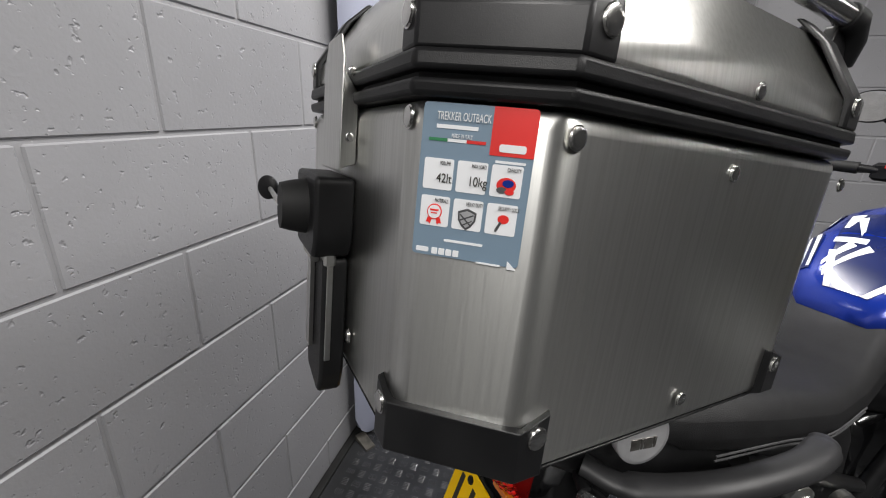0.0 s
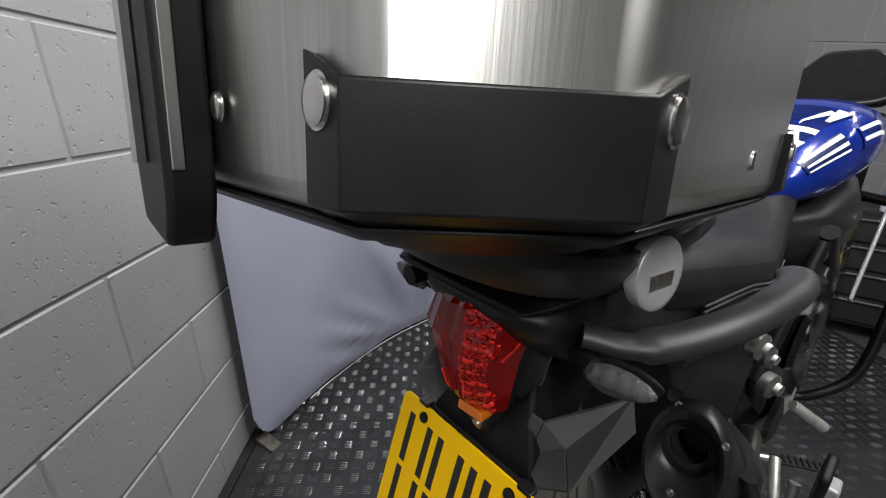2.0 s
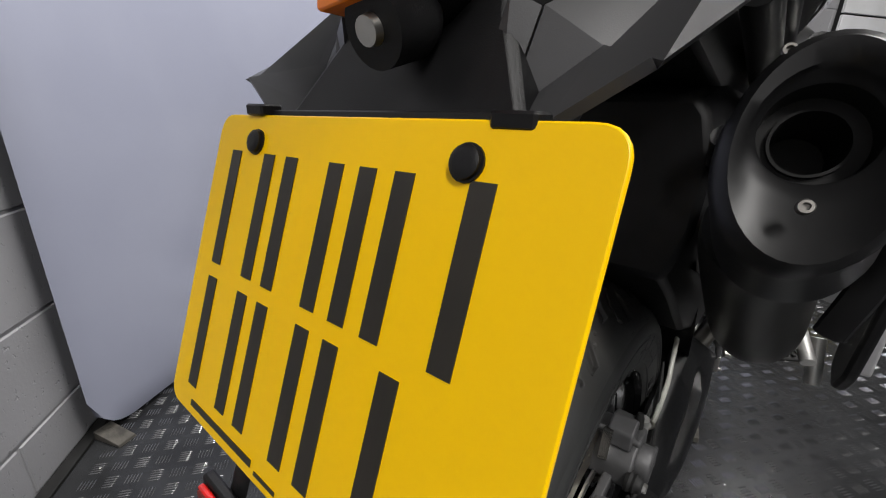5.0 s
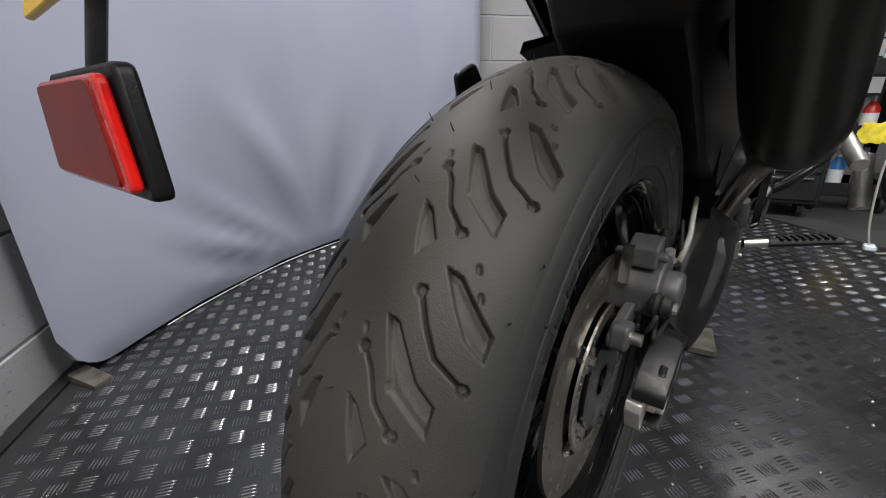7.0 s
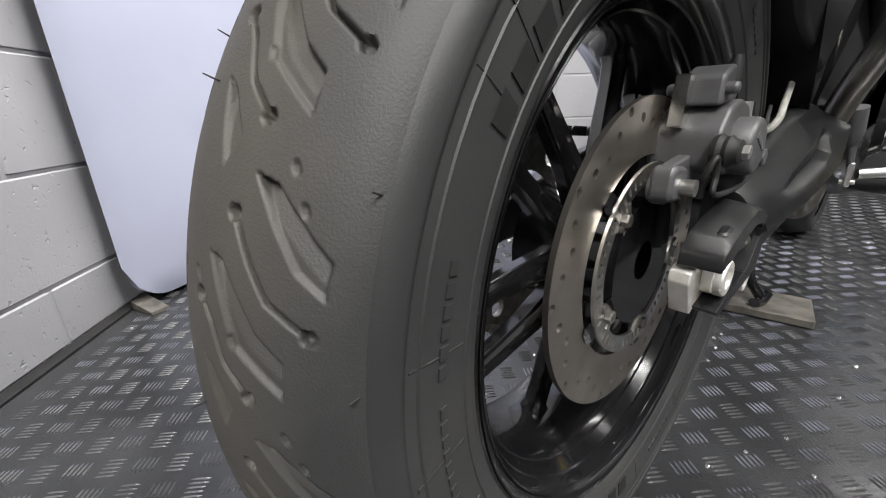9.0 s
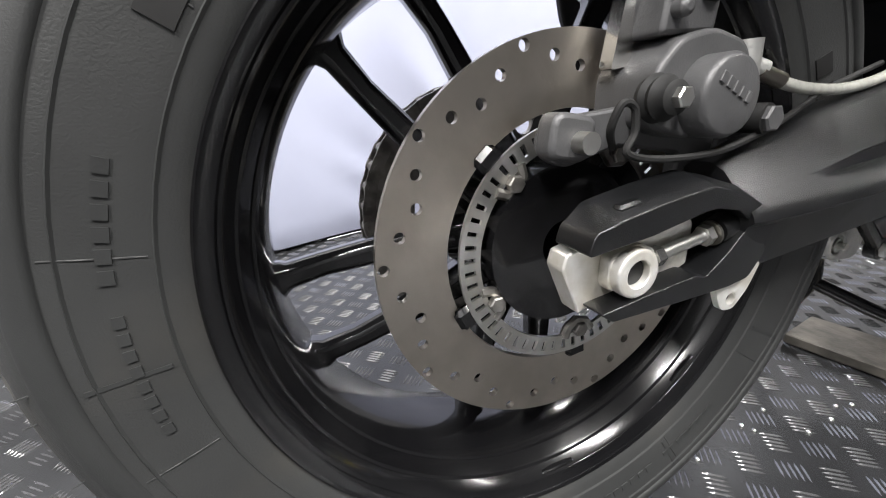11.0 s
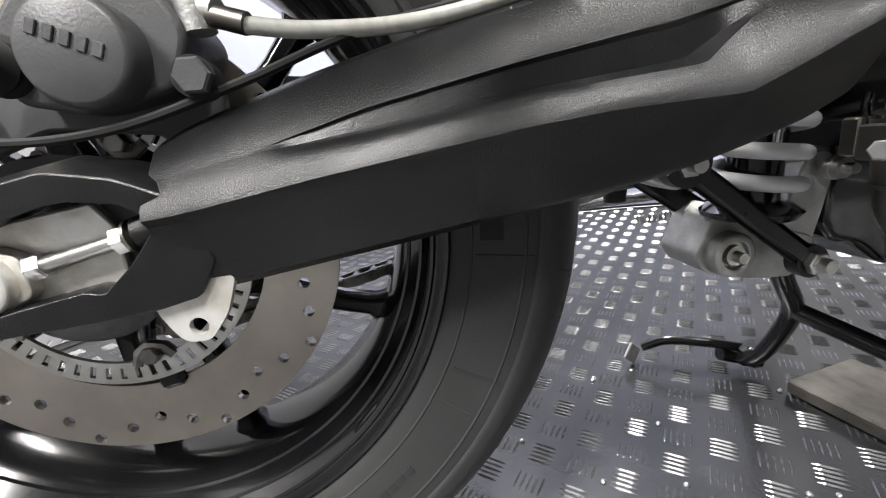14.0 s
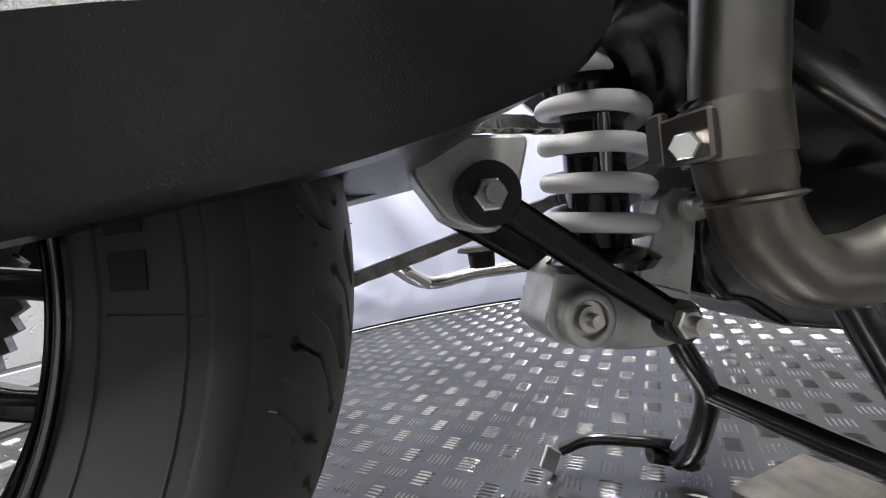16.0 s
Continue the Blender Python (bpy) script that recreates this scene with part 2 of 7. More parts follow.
CLOTH = surface("grey_stretch_cloth", (0.29, 0.305, 0.385), 0.75, second=(0.27, 0.285, 0.365), scale=3.0, bump=0.12, bump_scale=900)
BRUSHED = surface("brushed_steel", (0.63, 0.63, 0.605), 0.33, metal=1.0, second=(0.565, 0.565, 0.54), scale=30, stretch=(14, 14, 0.4), bump=0.02, bump_scale=60, rough_var=0.05, grain=0.75)
BRIGHT_STEEL = surface("bright_steel", (0.72, 0.71, 0.69), 0.22, metal=1.0, second=(0.6, 0.6, 0.58), scale=60, rough_var=0.06)
ZINC = surface("zinc_plate", (0.62, 0.62, 0.60), 0.34, metal=1.0, second=(0.5, 0.49, 0.45), scale=45, rough_var=0.1)
CAST = surface("cast_aluminium", (0.52, 0.52, 0.50), 0.45, metal=0.75, second=(0.40, 0.40, 0.39), scale=60, bump=0.2, bump_scale=500)
DISC_STEEL = surface("brake_disc_steel", (0.52, 0.48, 0.425), 0.34, metal=1.0, second=(0.42, 0.385, 0.335), scale=25, rough_var=0.08, bump=0.05, bump_scale=300)
CALIPER = surface("caliper_grey_paint", (0.075, 0.075, 0.077), 0.45, metal=0.15, second=(0.058, 0.058, 0.06), scale=40, bump=0.12, bump_scale=700)
PLASTIC = surface("black_plastic", (0.006, 0.006, 0.0065), 0.42, second=(0.010, 0.010, 0.0105), scale=30, bump=0.12, bump_scale=1500, spec=0.25)
PLASTIC_SATIN = surface("satin_black_plastic", (0.007, 0.007, 0.0075), 0.36, second=(0.011, 0.011, 0.0115), scale=25, bump=0.04, bump_scale=1500, spec=0.35)
GLOSS_BLACK = surface("gloss_black_paint", (0.004, 0.004, 0.0045), 0.15, second=(0.007, 0.007, 0.0075), scale=18, coat=0.3, spec=0.4)
ARM_BLACK = surface("satin_black_arm_paint", (0.0028, 0.0030, 0.0034), 0.30, second=(0.0045, 0.0047, 0.0053), scale=60, bump=0.22, bump_scale=1500, spec=0.5, rough_var=0.05)
RUBBER = surface("tyre_rubber", (0.018, 0.0187, 0.0188), 0.52, second=(0.028, 0.0292, 0.0292), scale=6, mix=(0.35, 0.7), bump=0.10, bump_scale=1100, rough_var=0.12, spec=0.4)


def dusty_rubber():
    """Tread rubber: brownish road dust over the crown, scrubbed dark patches at the shoulder, fine scuffs round the tyre."""
    m = surface("dusty_tread_rubber", (0.022, 0.0228, 0.0228), 0.55, second=(0.034, 0.0350, 0.0348), scale=9, mix=(0.3, 0.75), bump=0.16, bump_scale=900, rough_var=0.14, spec=0.4)
    n, links = m.node_tree.nodes, m.node_tree.links
    bsdf = n["Principled BSDF"]
    base = bsdf.inputs["Base Color"].links[0].from_socket
    co = n.new("ShaderNodeTexCoord")
    split = n.new("ShaderNodeSeparateXYZ")
    links.new(co.outputs["Object"], split.inputs[0])
    smear = n.new("ShaderNodeTexNoise")
    smear.inputs["Scale"].default_value, smear.inputs["Detail"].default_value = 14, 6
    links.new(co.outputs["Object"], smear.inputs["Vector"])
    wide = n.new("ShaderNodeMath")
    wide.operation = "ABSOLUTE"
    links.new(split.outputs["X"], wide.inputs[0])
    edge = n.new("ShaderNodeMath")
    edge.operation = "MULTIPLY_ADD"
    edge.inputs[1].default_value = 0.07
    links.new(smear.outputs["Fac"], edge.inputs[0])
    links.new(wide.outputs[0], edge.inputs[2])
    dust = n.new("ShaderNodeMapRange")
    dust.inputs["From Min"].default_value, dust.inputs["From Max"].default_value = 0.060, 0.100
    dust.inputs["To Min"].default_value, dust.inputs["To Max"].default_value = 0.75, 0.0
    links.new(edge.outputs[0], dust.inputs["Value"])
    mixer = n.new("ShaderNodeMix")
    mixer.data_type = "RGBA"
    mixer.inputs[7].default_value = (0.062, 0.057, 0.048, 1)
    links.new(dust.outputs[0], mixer.inputs[0])
    links.new(base, mixer.inputs[6])
    links.new(mixer.outputs[2], bsdf.inputs["Base Color"])
    return m


TREAD_RUBBER = dusty_rubber()
SOFT_RUBBER = surface("soft_rubber", (0.007, 0.007, 0.007), 0.65, second=(0.012, 0.012, 0.012), scale=20, spec=0.35)
PLATE_YELLOW = surface("yellow_plate_acrylic", (0.92, 0.56, 0.0), 0.3, second=(0.90, 0.54, 0.0), scale=6, spec=0.25)
PLATE_BLACK = surface("plate_black_print", (0.018, 0.016, 0.012), 0.35, second=(0.024, 0.02, 0.015), scale=30)
SILVER_PAINT = surface("silver_paint", (0.55, 0.55, 0.56), 0.32, metal=0.6, second=(0.5, 0.5, 0.51), scale=80)
BLUE_PAINT = surface("blue_tank_paint", (0.006, 0.022, 0.22), 0.18, second=(0.008, 0.03, 0.27), scale=8, coat=0.5, metal=0.2)
NAVY = surface("navy_print", (0.005, 0.012, 0.08), 0.25, coat=0.4)
WHITE_PRINT = surface("white_print", (0.78, 0.79, 0.8), 0.35, second=(0.74, 0.75, 0.76), scale=20)
SEAT_VINYL = surface("grey_seat_vinyl", (0.009, 0.009, 0.0094), 0.5, second=(0.013, 0.013, 0.0135), scale=40, bump=0.3, bump_scale=800, spec=0.25)
EXHAUST = surface("heat_stained_steel", (0.27, 0.26, 0.235), 0.36, metal=1.0, second=(0.15, 0.135, 0.115), scale=11, rough_var=0.12, bump=0.05, bump_scale=200)
MUFFLER_GREY = surface("dark_muffler_steel", (0.055, 0.054, 0.050), 0.36, metal=0.9, second=(0.042, 0.041, 0.038), scale=10, stretch=(6, 1, 1))
RED_LENS = surface("red_lens", (0.16, 0.002, 0.002), 0.10, second=(0.25, 0.004, 0.003), scale=25, coat=0.25)
RED_FOIL = surface("red_faceted_foil", (0.85, 0.012, 0.008), 0.14, metal=0.85, second=(0.42, 0.004, 0.004), scale=160, coat=0.5)
RED_BRIGHT = surface("red_reflector", (0.75, 0.015, 0.01), 0.18, second=(0.55, 0.01, 0.01), scale=120, coat=0.6)
AMBER = surface("amber_lens", (0.8, 0.2, 0.01), 0.15, coat=0.6)
CLEAR = glassy("clear_lens", (0.26, 0.27, 0.27), 0.08, 0.8)
SPRING_WHITE = surface("white_spring_paint", (0.72, 0.72, 0.74), 0.4, second=(0.62, 0.61, 0.6), scale=20)
FOAM_YELLOW = surface("yellowed_plastic", (0.75, 0.45, 0.12), 0.5)
CHAIN_STEEL = surface("chain_steel", (0.30, 0.29, 0.27), 0.4, metal=0.9, second=(0.16, 0.15, 0.14), scale=90, rough_var=0.15)
WOOD = surface("dirty_wood", (0.085, 0.078, 0.066), 0.8, second=(0.024, 0.022, 0.019), scale=24, mix=(0.35, 0.7), stretch=(1, 1.3, 1.3), bump=0.5, bump_scale=160)
HOSE = surface("clear_brake_hose", (0.42, 0.42, 0.38), 0.25, second=(0.36, 0.36, 0.33), scale=200, coat=0.5)
STICKER_BLUE = surface("sticker_blue_grey", (0.17, 0.24, 0.31), 0.35, second=(0.165, 0.235, 0.3), scale=10)
STICKER_RED = surface("sticker_red", (0.72, 0.025, 0.02), 0.35)
STICKER_GREEN = surface("sticker_green", (0.03, 0.2, 0.08), 0.35)
BENCH_BLACK = surface("black_bench_plastic", (0.010, 0.010, 0.011), 0.55, second=(0.016, 0.016, 0.017), scale=12, spec=0.3)
ALLOY = surface("scuffed_bare_alloy", (0.80, 0.79, 0.76), 0.38, metal=0.7, second=(0.58, 0.55, 0.48), scale=50, rough_var=0.1, bump=0.1, bump_scale=400)
WING = surface("dark_grey_satin_moulding", (0.040, 0.040, 0.042), 0.33, second=(0.048, 0.048, 0.05), scale=20, bump=0.05, bump_scale=1500, spec=0.5)
RACK_BLACK = surface("black_rack_moulding", (0.018, 0.018, 0.019), 0.42, second=(0.024, 0.024, 0.025), scale=20, bump=0.08, bump_scale=1300, spec=0.35)
RED_DULL = surface("grimy_red_reflector", (0.26, 0.022, 0.018), 0.4, second=(0.17, 0.03, 0.026), scale=40, mix=(0.3, 0.7), spec=0.25)

# ---- the workshop ----
ROOM_U, ROOM_V = (-0.892, 4.6), (-3.0, 2.02)
CEIL = 2.7
COURSE, BLOCK_L, JOINT = 0.2262, 0.45, 0.007
COURSE_Z = 0.130


def slab(u0, u1, v0, v1, z0, z1):
    s = Shape()
    s.box((u1 - u0, v1 - v0, z1 - z0), m=ROOM @ Matrix.Translation(((u0 + u1) / 2, (v0 + v1) / 2, (z0 + z1) / 2)))
    return s


solo("floor", slab(ROOM_U[0] - 0.3, ROOM_U[1] + 0.3, ROOM_V[0] - 0.3, ROOM_V[1] + 0.3, -0.15, -0.006), CONCRETE, "dark grey painted concrete workshop floor", "floor", kind="structure")
# The ceiling is out of view; its dark colour limits the fill light.
solo("ceiling", slab(ROOM_U[0] - 0.3, ROOM_U[1] + 0.3, ROOM_V[0] - 0.3, ROOM_V[1] + 0.3, CEIL, CEIL + 0.1), CEILING, "unseen workshop ceiling, dark grey to keep bounced light low", "ceiling", kind="structure")
WALL_A = solo("wall_west", slab(ROOM_U[0] - 0.2, ROOM_U[0] - 0.003, ROOM_V[0], ROOM_V[1] + 0.2, -0.1, CEIL), MORTAR, "grey painted concrete block wall with raked joints", "wall", kind="structure")
WALL_B = solo("wall_north", slab(ROOM_U[0], ROOM_U[1], ROOM_V[1] + 0.003, ROOM_V[1] + 0.2, -0.1, CEIL), MORTAR, "grey painted concrete block wall behind the motorcycle", "wall", kind="structure")
# East and south walls stay out of view, added dark to shape reflections.
solo("wall_east", slab(ROOM_U[1], ROOM_U[1] + 0.2, ROOM_V[0], ROOM_V[1], -0.1, CEIL), DARK_WALL, "unseen dark grey wall that closes the room and dims reflections", "wall", kind="structure")
solo("wall_south", slab(ROOM_U[0], ROOM_U[1], ROOM_V[0] - 0.2, ROOM_V[0], -0.1, CEIL), DARK_WALL, "unseen dark grey wall that closes the room and dims reflections", "wall", kind="structure")


# Tread plate: bars in fives, the groups turned by a right angle in turn.
MAT_U, MAT_V = (-0.86, 1.95), (-1.6, 1.75)
PITCH = 0.0450


def tread_bars(u0, u1, v0, v1):
    verts, faces = [], []
    half, wide, high = 0.0140, 0.0014, 0.0018
    bar = [(-half, 0, 0), (-half * 0.55, -wide, 0), (half * 0.55, -wide, 0), (half, 0, 0), (half * 0.55, wide, 0), (-half * 0.55, wide, 0), (-half * 0.5, 0, high), (half * 0.5, 0, high)]
    tri = [(0, 1, 6), (1, 2, 7, 6), (2, 3, 7), (3, 4, 7), (4, 5, 6, 7), (5, 0, 6)]
    first = lambda low, at: math.ceil((low + 0.02 - at) / PITCH)
    for i in range(first(u0, 0.229), first(u1 - 0.04, 0.229)):
        for j in range(first(v0, 0.307), first(v1 - 0.04, 0.307)):
            cu, cv = 0.229 + i * PITCH, 0.307 + j * PITCH
            turn = (i + j) % 2 == 0
            for k in range(5):
                off = (k - 2) * 0.0066
                n = len(verts)
                for x, y, z in bar:
                    a, b = (x, y + off) if turn else (y + off, x)
                    p = U * (cu + a) + V * (cv + b)
                    verts.append((p.x, p.y, z + 0.0002))
                faces += [tuple(n + q for q in f) for f in tri]
    s = Shape()
    s.v, s.f = verts, faces
    return s


MAT = solo("pavement_plate", slab(*MAT_U, *MAT_V, -0.0055, 0.0), TREAD_PLATE, "black chequered tread plate matting on the workshop floor", "floor mat", kind="structure", bevel=0.002)
part("tread_bar", tread_bars(*MAT_U, *MAT_V), TREAD_BAR, MAT, "raised five-bar tread pattern", smooth=0, recalc=False)["kind"] = "stuff"
solo("trim_strip", slab(ROOM_U[0], MAT_U[0] - 0.002, MAT_V[0], 1.2, -0.0055, 0.004), SOFT_RUBBER, "black rubber strip along the foot of the wall", "floor trim", kind="structure", bevel=0.002)


# Curved cloth backdrop: a fabric tube over a bowed frame, rounded at its corners.
FOOT = [(-1.015, -0.282, 0), (-1.205, 0.1, 0), (-1.33, 0.55, 0), (-1.32, 1.1, 0), (-1.14, 1.62, 0)]


def backdrop():
    foot = curve(FOOT, 24)
    n, m, top = len(foot), 60, 2.25
    lengths = [0.0]
    for a, b in zip(foot, foot[1:]):
        lengths.append(lengths[-1] + (b - a).length)
    total, rad = lengths[-1], 0.10

    def sheet(side):
        rows = []
        for k in range(m + 1):
            z01 = k / m
            row = []
            for i, p in enumerate(foot):
                d = (foot[min(i + 1, n - 1)] - foot[max(i - 1, 0)]).normalized()
                out = Vector((d.y, -d.x, 0))
                s = lengths[i]
                e = min(s, total - s)
                low = rad - math.sqrt(max(0.0, rad * rad - (rad - e) ** 2)) if e < rad else 0.0
                z = 0.014 + low + (top - low) * z01
                edge = min(1, min(e, z, top - z01 * top + 0.02) / 0.05)
                puff = 0.020 * math.sqrt(max(0.0, min(1.0, edge)))
                # slack folds that rise from the foot of the cloth
                fold = 0.0
                reach, angle = math.hypot(0.98 - s, z + 0.02), math.degrees(math.atan2(z + 0.02, 0.98 - s))
                for c, w, h, mid in ((5, 2.2, 0.007, 0.55), (11, 2.6, 0.011, 0.5), (18, 3.0, 0.014, 0.45), (28, 3.6, 0.015, 0.42), (41, 4.5, 0.017, 0.40), (57, 5.0, 0.019, 0.42), (71, 5.0, 0.017, 0.40), (88, 6.0, 0.014, 0.38), (110, 6.0, 0.013, 0.36), (134, 6.0, 0.012, 0.34)):
                    bend = c + 7 * math.sin(3.0 * reach + c)
                    fold += h * math.exp(-((angle - bend) / w) ** 2) * math.exp(-((reach - mid) / 0.24) ** 2)
                row.append(p + out * side * (puff + (fold if side > 0 else 0)) + Vector((0, 0, z)))
            rows.append(row)
        return rows
    s = Shape()
    front, back = sheet(1), sheet(-1)
    for rows in (front, back):
        s.loft(rows, closed=False, caps=False)
    return s


BACKDROP = solo("cloth_backdrop", backdrop(), CLOTH, "tall curved grey-blue stretch cloth display screen standing by the block wall", "backdrop screen", smooth=80)
s = Shape()
s.tube([p + Vector((0.022, -0.012, 0.006)) for p in curve(FOOT, 24)][16:-8], 0.0016, 8)
part("piping", s, SPRING_WHITE, BACKDROP, "thin pale piping along the foot", smooth=60)

# ---- the top case ----
BOX_X, BOX_R, BOX_F = 0.188, -0.462, -0.033
CH = 0.060
CHX = 0.0535


def plan(x, r, f, ch):
    """The case's outline from above, its four corners cut off."""
    cx = ch * CHX / CH
    return [(x, r + ch), (x, f - ch), (x - cx, f), (-x + cx, f), (-x, f - ch), (-x, r + ch), (-x + cx, r), (x - cx, r)]


def stack(levels):
    """Lofts outlines (half width, rear, front, cut) at their heights."""
    s = Shape()
    s.loft([[(px, py, z) for px, py in plan(x, r, f, c)] for z, x, r, f, c in levels])
    return s


CASE = thing("top_case", (0, -0.27, 1.07), "brushed steel and black plastic motorcycle top case on a rear rack", "top case")
# the case sits on its rack a little nose-down and askew
CASE.matrix_basis = pose(-0.014, -0.0045, -0.030) @ Matrix.Translation((0, -0.27, 1.15)) @ pose(0, 0, 0, -6.0, -3.0, 4.6) @ Matrix.Translation((0, 0, 0.02)) @ Matrix.Diagonal((1, 1, 1.10, 1)) @ Matrix.Translation((0, 0, -0.10))
body = part("body", stack([(1.116, BOX_X - 0.002, BOX_R + 0.002, BOX_F - 0.002, CH), (1.317, BOX_X, BOX_R, BOX_F, CH)]), BRUSHED, CASE, "brushed steel body with a vertical grain", bevel=0.010, segments=5)
part("underside", stack([(1.074, 0.075, BOX_R + 0.17, BOX_F - 0.10, 0.03), (1.098, 0.10, BOX_R + 0.13, BOX_F - 0.06, 0.03), (1.110, BOX_X - 0.012, BOX_R + 0.012, BOX_F - 0.012, CH), (1.1155, BOX_X - 0.004, BOX_R + 0.004, BOX_F - 0.004, CH)]), PLASTIC_SATIN, CASE, "black moulded underside", bevel=0.003)
part("rim_band", stack([(1.3175, BOX_X + 0.004, BOX_R - 0.004, BOX_F + 0.004, CH + 0.001), (1.3255, BOX_X + 0.005, BOX_R - 0.005, BOX_F + 0.005, CH + 0.001)]), PLASTIC, CASE, "black rubbery rim of the body", bevel=0.0025)
part("seal", stack([(1.3257, BOX_X - 0.002, BOX_R + 0.002, BOX_F - 0.002, CH), (1.329, BOX_X - 0.002, BOX_R + 0.002, BOX_F - 0.002, CH)]), SOFT_RUBBER, CASE)
part("lid_band", stack([(1.3292, BOX_X + 0.005, BOX_R - 0.005, BOX_F + 0.005, CH + 0.001), (1.339, BOX_X + 0.004, BOX_R - 0.004, BOX_F + 0.004, CH + 0.001)]), PLASTIC, CASE, "black rubbery rim of the lid", bevel=0.0025)
lid = part("lid", stack([(1.3393, BOX_X, BOX_R, BOX_F, CH), (1.357, BOX_X - 0.001, BOX_R + 0.001, BOX_F - 0.001, CH), (1.405, BOX_X - 0.032, BOX_R + 0.035, BOX_F - 0.035, CH - 0.002), (1.418, BOX_X - 0.06, BOX_R + 0.06, BOX_F - 0.06, CH - 0.01)]), BRUSHED, CASE, "brushed steel lid with sloping sides", bevel=0.003)


def corner_cap(sx, sy, lower):
    """A black guard that wraps a cut corner, above on the lid or below on the body."""
    r = BOX_R if sy < 0 else BOX_F
    out = 0.0035
    pts = [(sx * (BOX_X + out), r - sy * (CH + 0.02)), (sx * (BOX_X + out), r - sy * (CH - 0.0015)), (sx * (BOX_X - CHX + 0.0015), r + sy * out), (sx * (BOX_X - CHX - 0.017), r + sy * out)]
    s = Shape()
    cx, cy = 0.0, (BOX_R + BOX_F) / 2

    def ring(z, grow, pull=0.0):
        return [Vector((px * (1 - pull) + cx * pull, cy + (py - cy) * (1 - pull), z)) for px, py in pts]

    if lower:
        outer = [ring(1.088, 0, 0.40), ring(1.103, 0, 0.17), ring(1.121, 0, 0.0), ring(1.148, 0, 0.0)]
        if sx < 0:
            outer[0], outer[1] = ring(1.104, 0, 0.12), ring(1.112, 0, 0.04)
        for row, k in ((outer[0], 0.95), (outer[1], 0.55)):
            mid = (row[1] + row[2]) / 2
            row[0], row[3] = row[0].lerp(row[1], k), row[3].lerp(row[2], k)
            row[1], row[2] = row[1].lerp(mid, k * 0.3), row[2].lerp(mid, k * 0.3)
        outer[3][1].z = outer[3][2].z = 1.152
        outer[3][0].z = outer[3][3].z = 1.160
    else:
        outer = [ring(1.3385, 0, 0.0), ring(1.359, 0, 0.0), ring(1.398, 0, 0.115), ring(1.414, 0, 0.20)]
    inner = [[p + Vector((-(p.x) * 0.03, -(p.y - cy) * 0.03, 0)) for p in row] for row in outer]
    s.loft([o + list(reversed(i)) for o, i in zip(outer, inner)])
    return s


for sx in (1, -1):
    for sy in (-1, 1):
        guard = part("corner_guard", corner_cap(sx, sy, True), PLASTIC_SATIN, CASE, "black moulded corner guard", bevel=0.002)
        cap = part("lid_corner", corner_cap(sx, sy, False), PLASTIC_SATIN, CASE, "black moulded lid corner", bevel=0.002)
        r = BOX_R if sy < 0 else BOX_F
        for owner, z in ((guard, 1.147), (cap, 1.3545)):
            s = Shape()
            s.bolt((sx * (BOX_X + 0.0035), r - sy * (CH + 0.012), z), (sx, 0, 0), 0.0062, 0.004)
            part("rivet", s, BRIGHT_STEEL, owner, "domed bright steel rivet")
            s = Shape()
            s.bolt((sx * (BOX_X - CHX - 0.0085), r + sy * 0.0035, z), (0, sy, 0), 0.0062, 0.004)
            part("rivet", s, BRIGHT_STEEL, owner, "domed bright steel rivet")
for at in ((BOX_X, -0.396, 1.305), (BOX_X, -0.248, 1.298), (BOX_X, -0.078, 1.299), (BOX_X, -0.240, 1.1395), (BOX_X, -0.243, 1.3465)):
    for sx in (1, -1):
        s = Shape()
        s.bolt((sx * at[0], at[1], at[2]), (sx, 0, 0), 0.0052 if at[1] < -0.3 else 0.0047, 0.0038)
        part("rivet", s, BRIGHT_STEEL, body if at[2] < 1.32 else lid, "domed bright steel rivet")
for at in ((0.129, 1.308), (0.034, 1.149), (-0.129, 1.308), (-0.06, 1.149)):
    s = Shape()
    s.bolt((at[0], BOX_R, at[1]), (0, -1, 0), 0.0052, 0.004)
    part("rivet", s, BRIGHT_STEEL, body, "domed bright steel rivet")

# lock, hinge plate and latch on the rear face
s = Shape()
s.prism(rounded([(-0.046, 1.208), (0.022, 1.208), (0.031, 1.222), (0.031, 1.268), (-0.052, 1.268), (-0.052, 1.222)], 0.006), "y", BOX_R - 0.030, BOX_R + 0.001)
lock = part("lock_housing", s, PLASTIC, CASE, "black lock housing", bevel=0.003)
s = Shape()
s.turned([(0, 0.0), (0, 0.021), (0.012, 0.019), (0.020, 0.017), (0.020, 0.0)], (-0.010, BOX_R - 0.030, 1.242), (0, -1, 0), 28)
part("lock_collar", s, SOFT_RUBBER, lock, "round black lock collar")
s = Shape()
s.rod((-0.130, BOX_R - 0.046, 1.2405), (-0.020, BOX_R - 0.048, 1.2405), 0.0022, 10)
key = part("key", s, ZINC, CASE, "key left in the lock")
s = Shape()
s.turned([(-0.004, 0.0), (-0.004, 0.009), (-0.002, 0.012), (0.002, 0.012), (0.004, 0.009), (0.004, 0.0)], (-0.142, BOX_R - 0.047, 1.2405), (0.75, -0.66, 0), 24)
s.turned([(-0.003, 0.0), (-0.003, 0.006), (0.003, 0.006), (0.003, 0.0)], (-0.157, BOX_R - 0.046, 1.2405), (0.75, -0.66, 0), 20)
part("key_head", s, PLASTIC, key, "black plastic key head", bevel=0.001)
s = Shape()
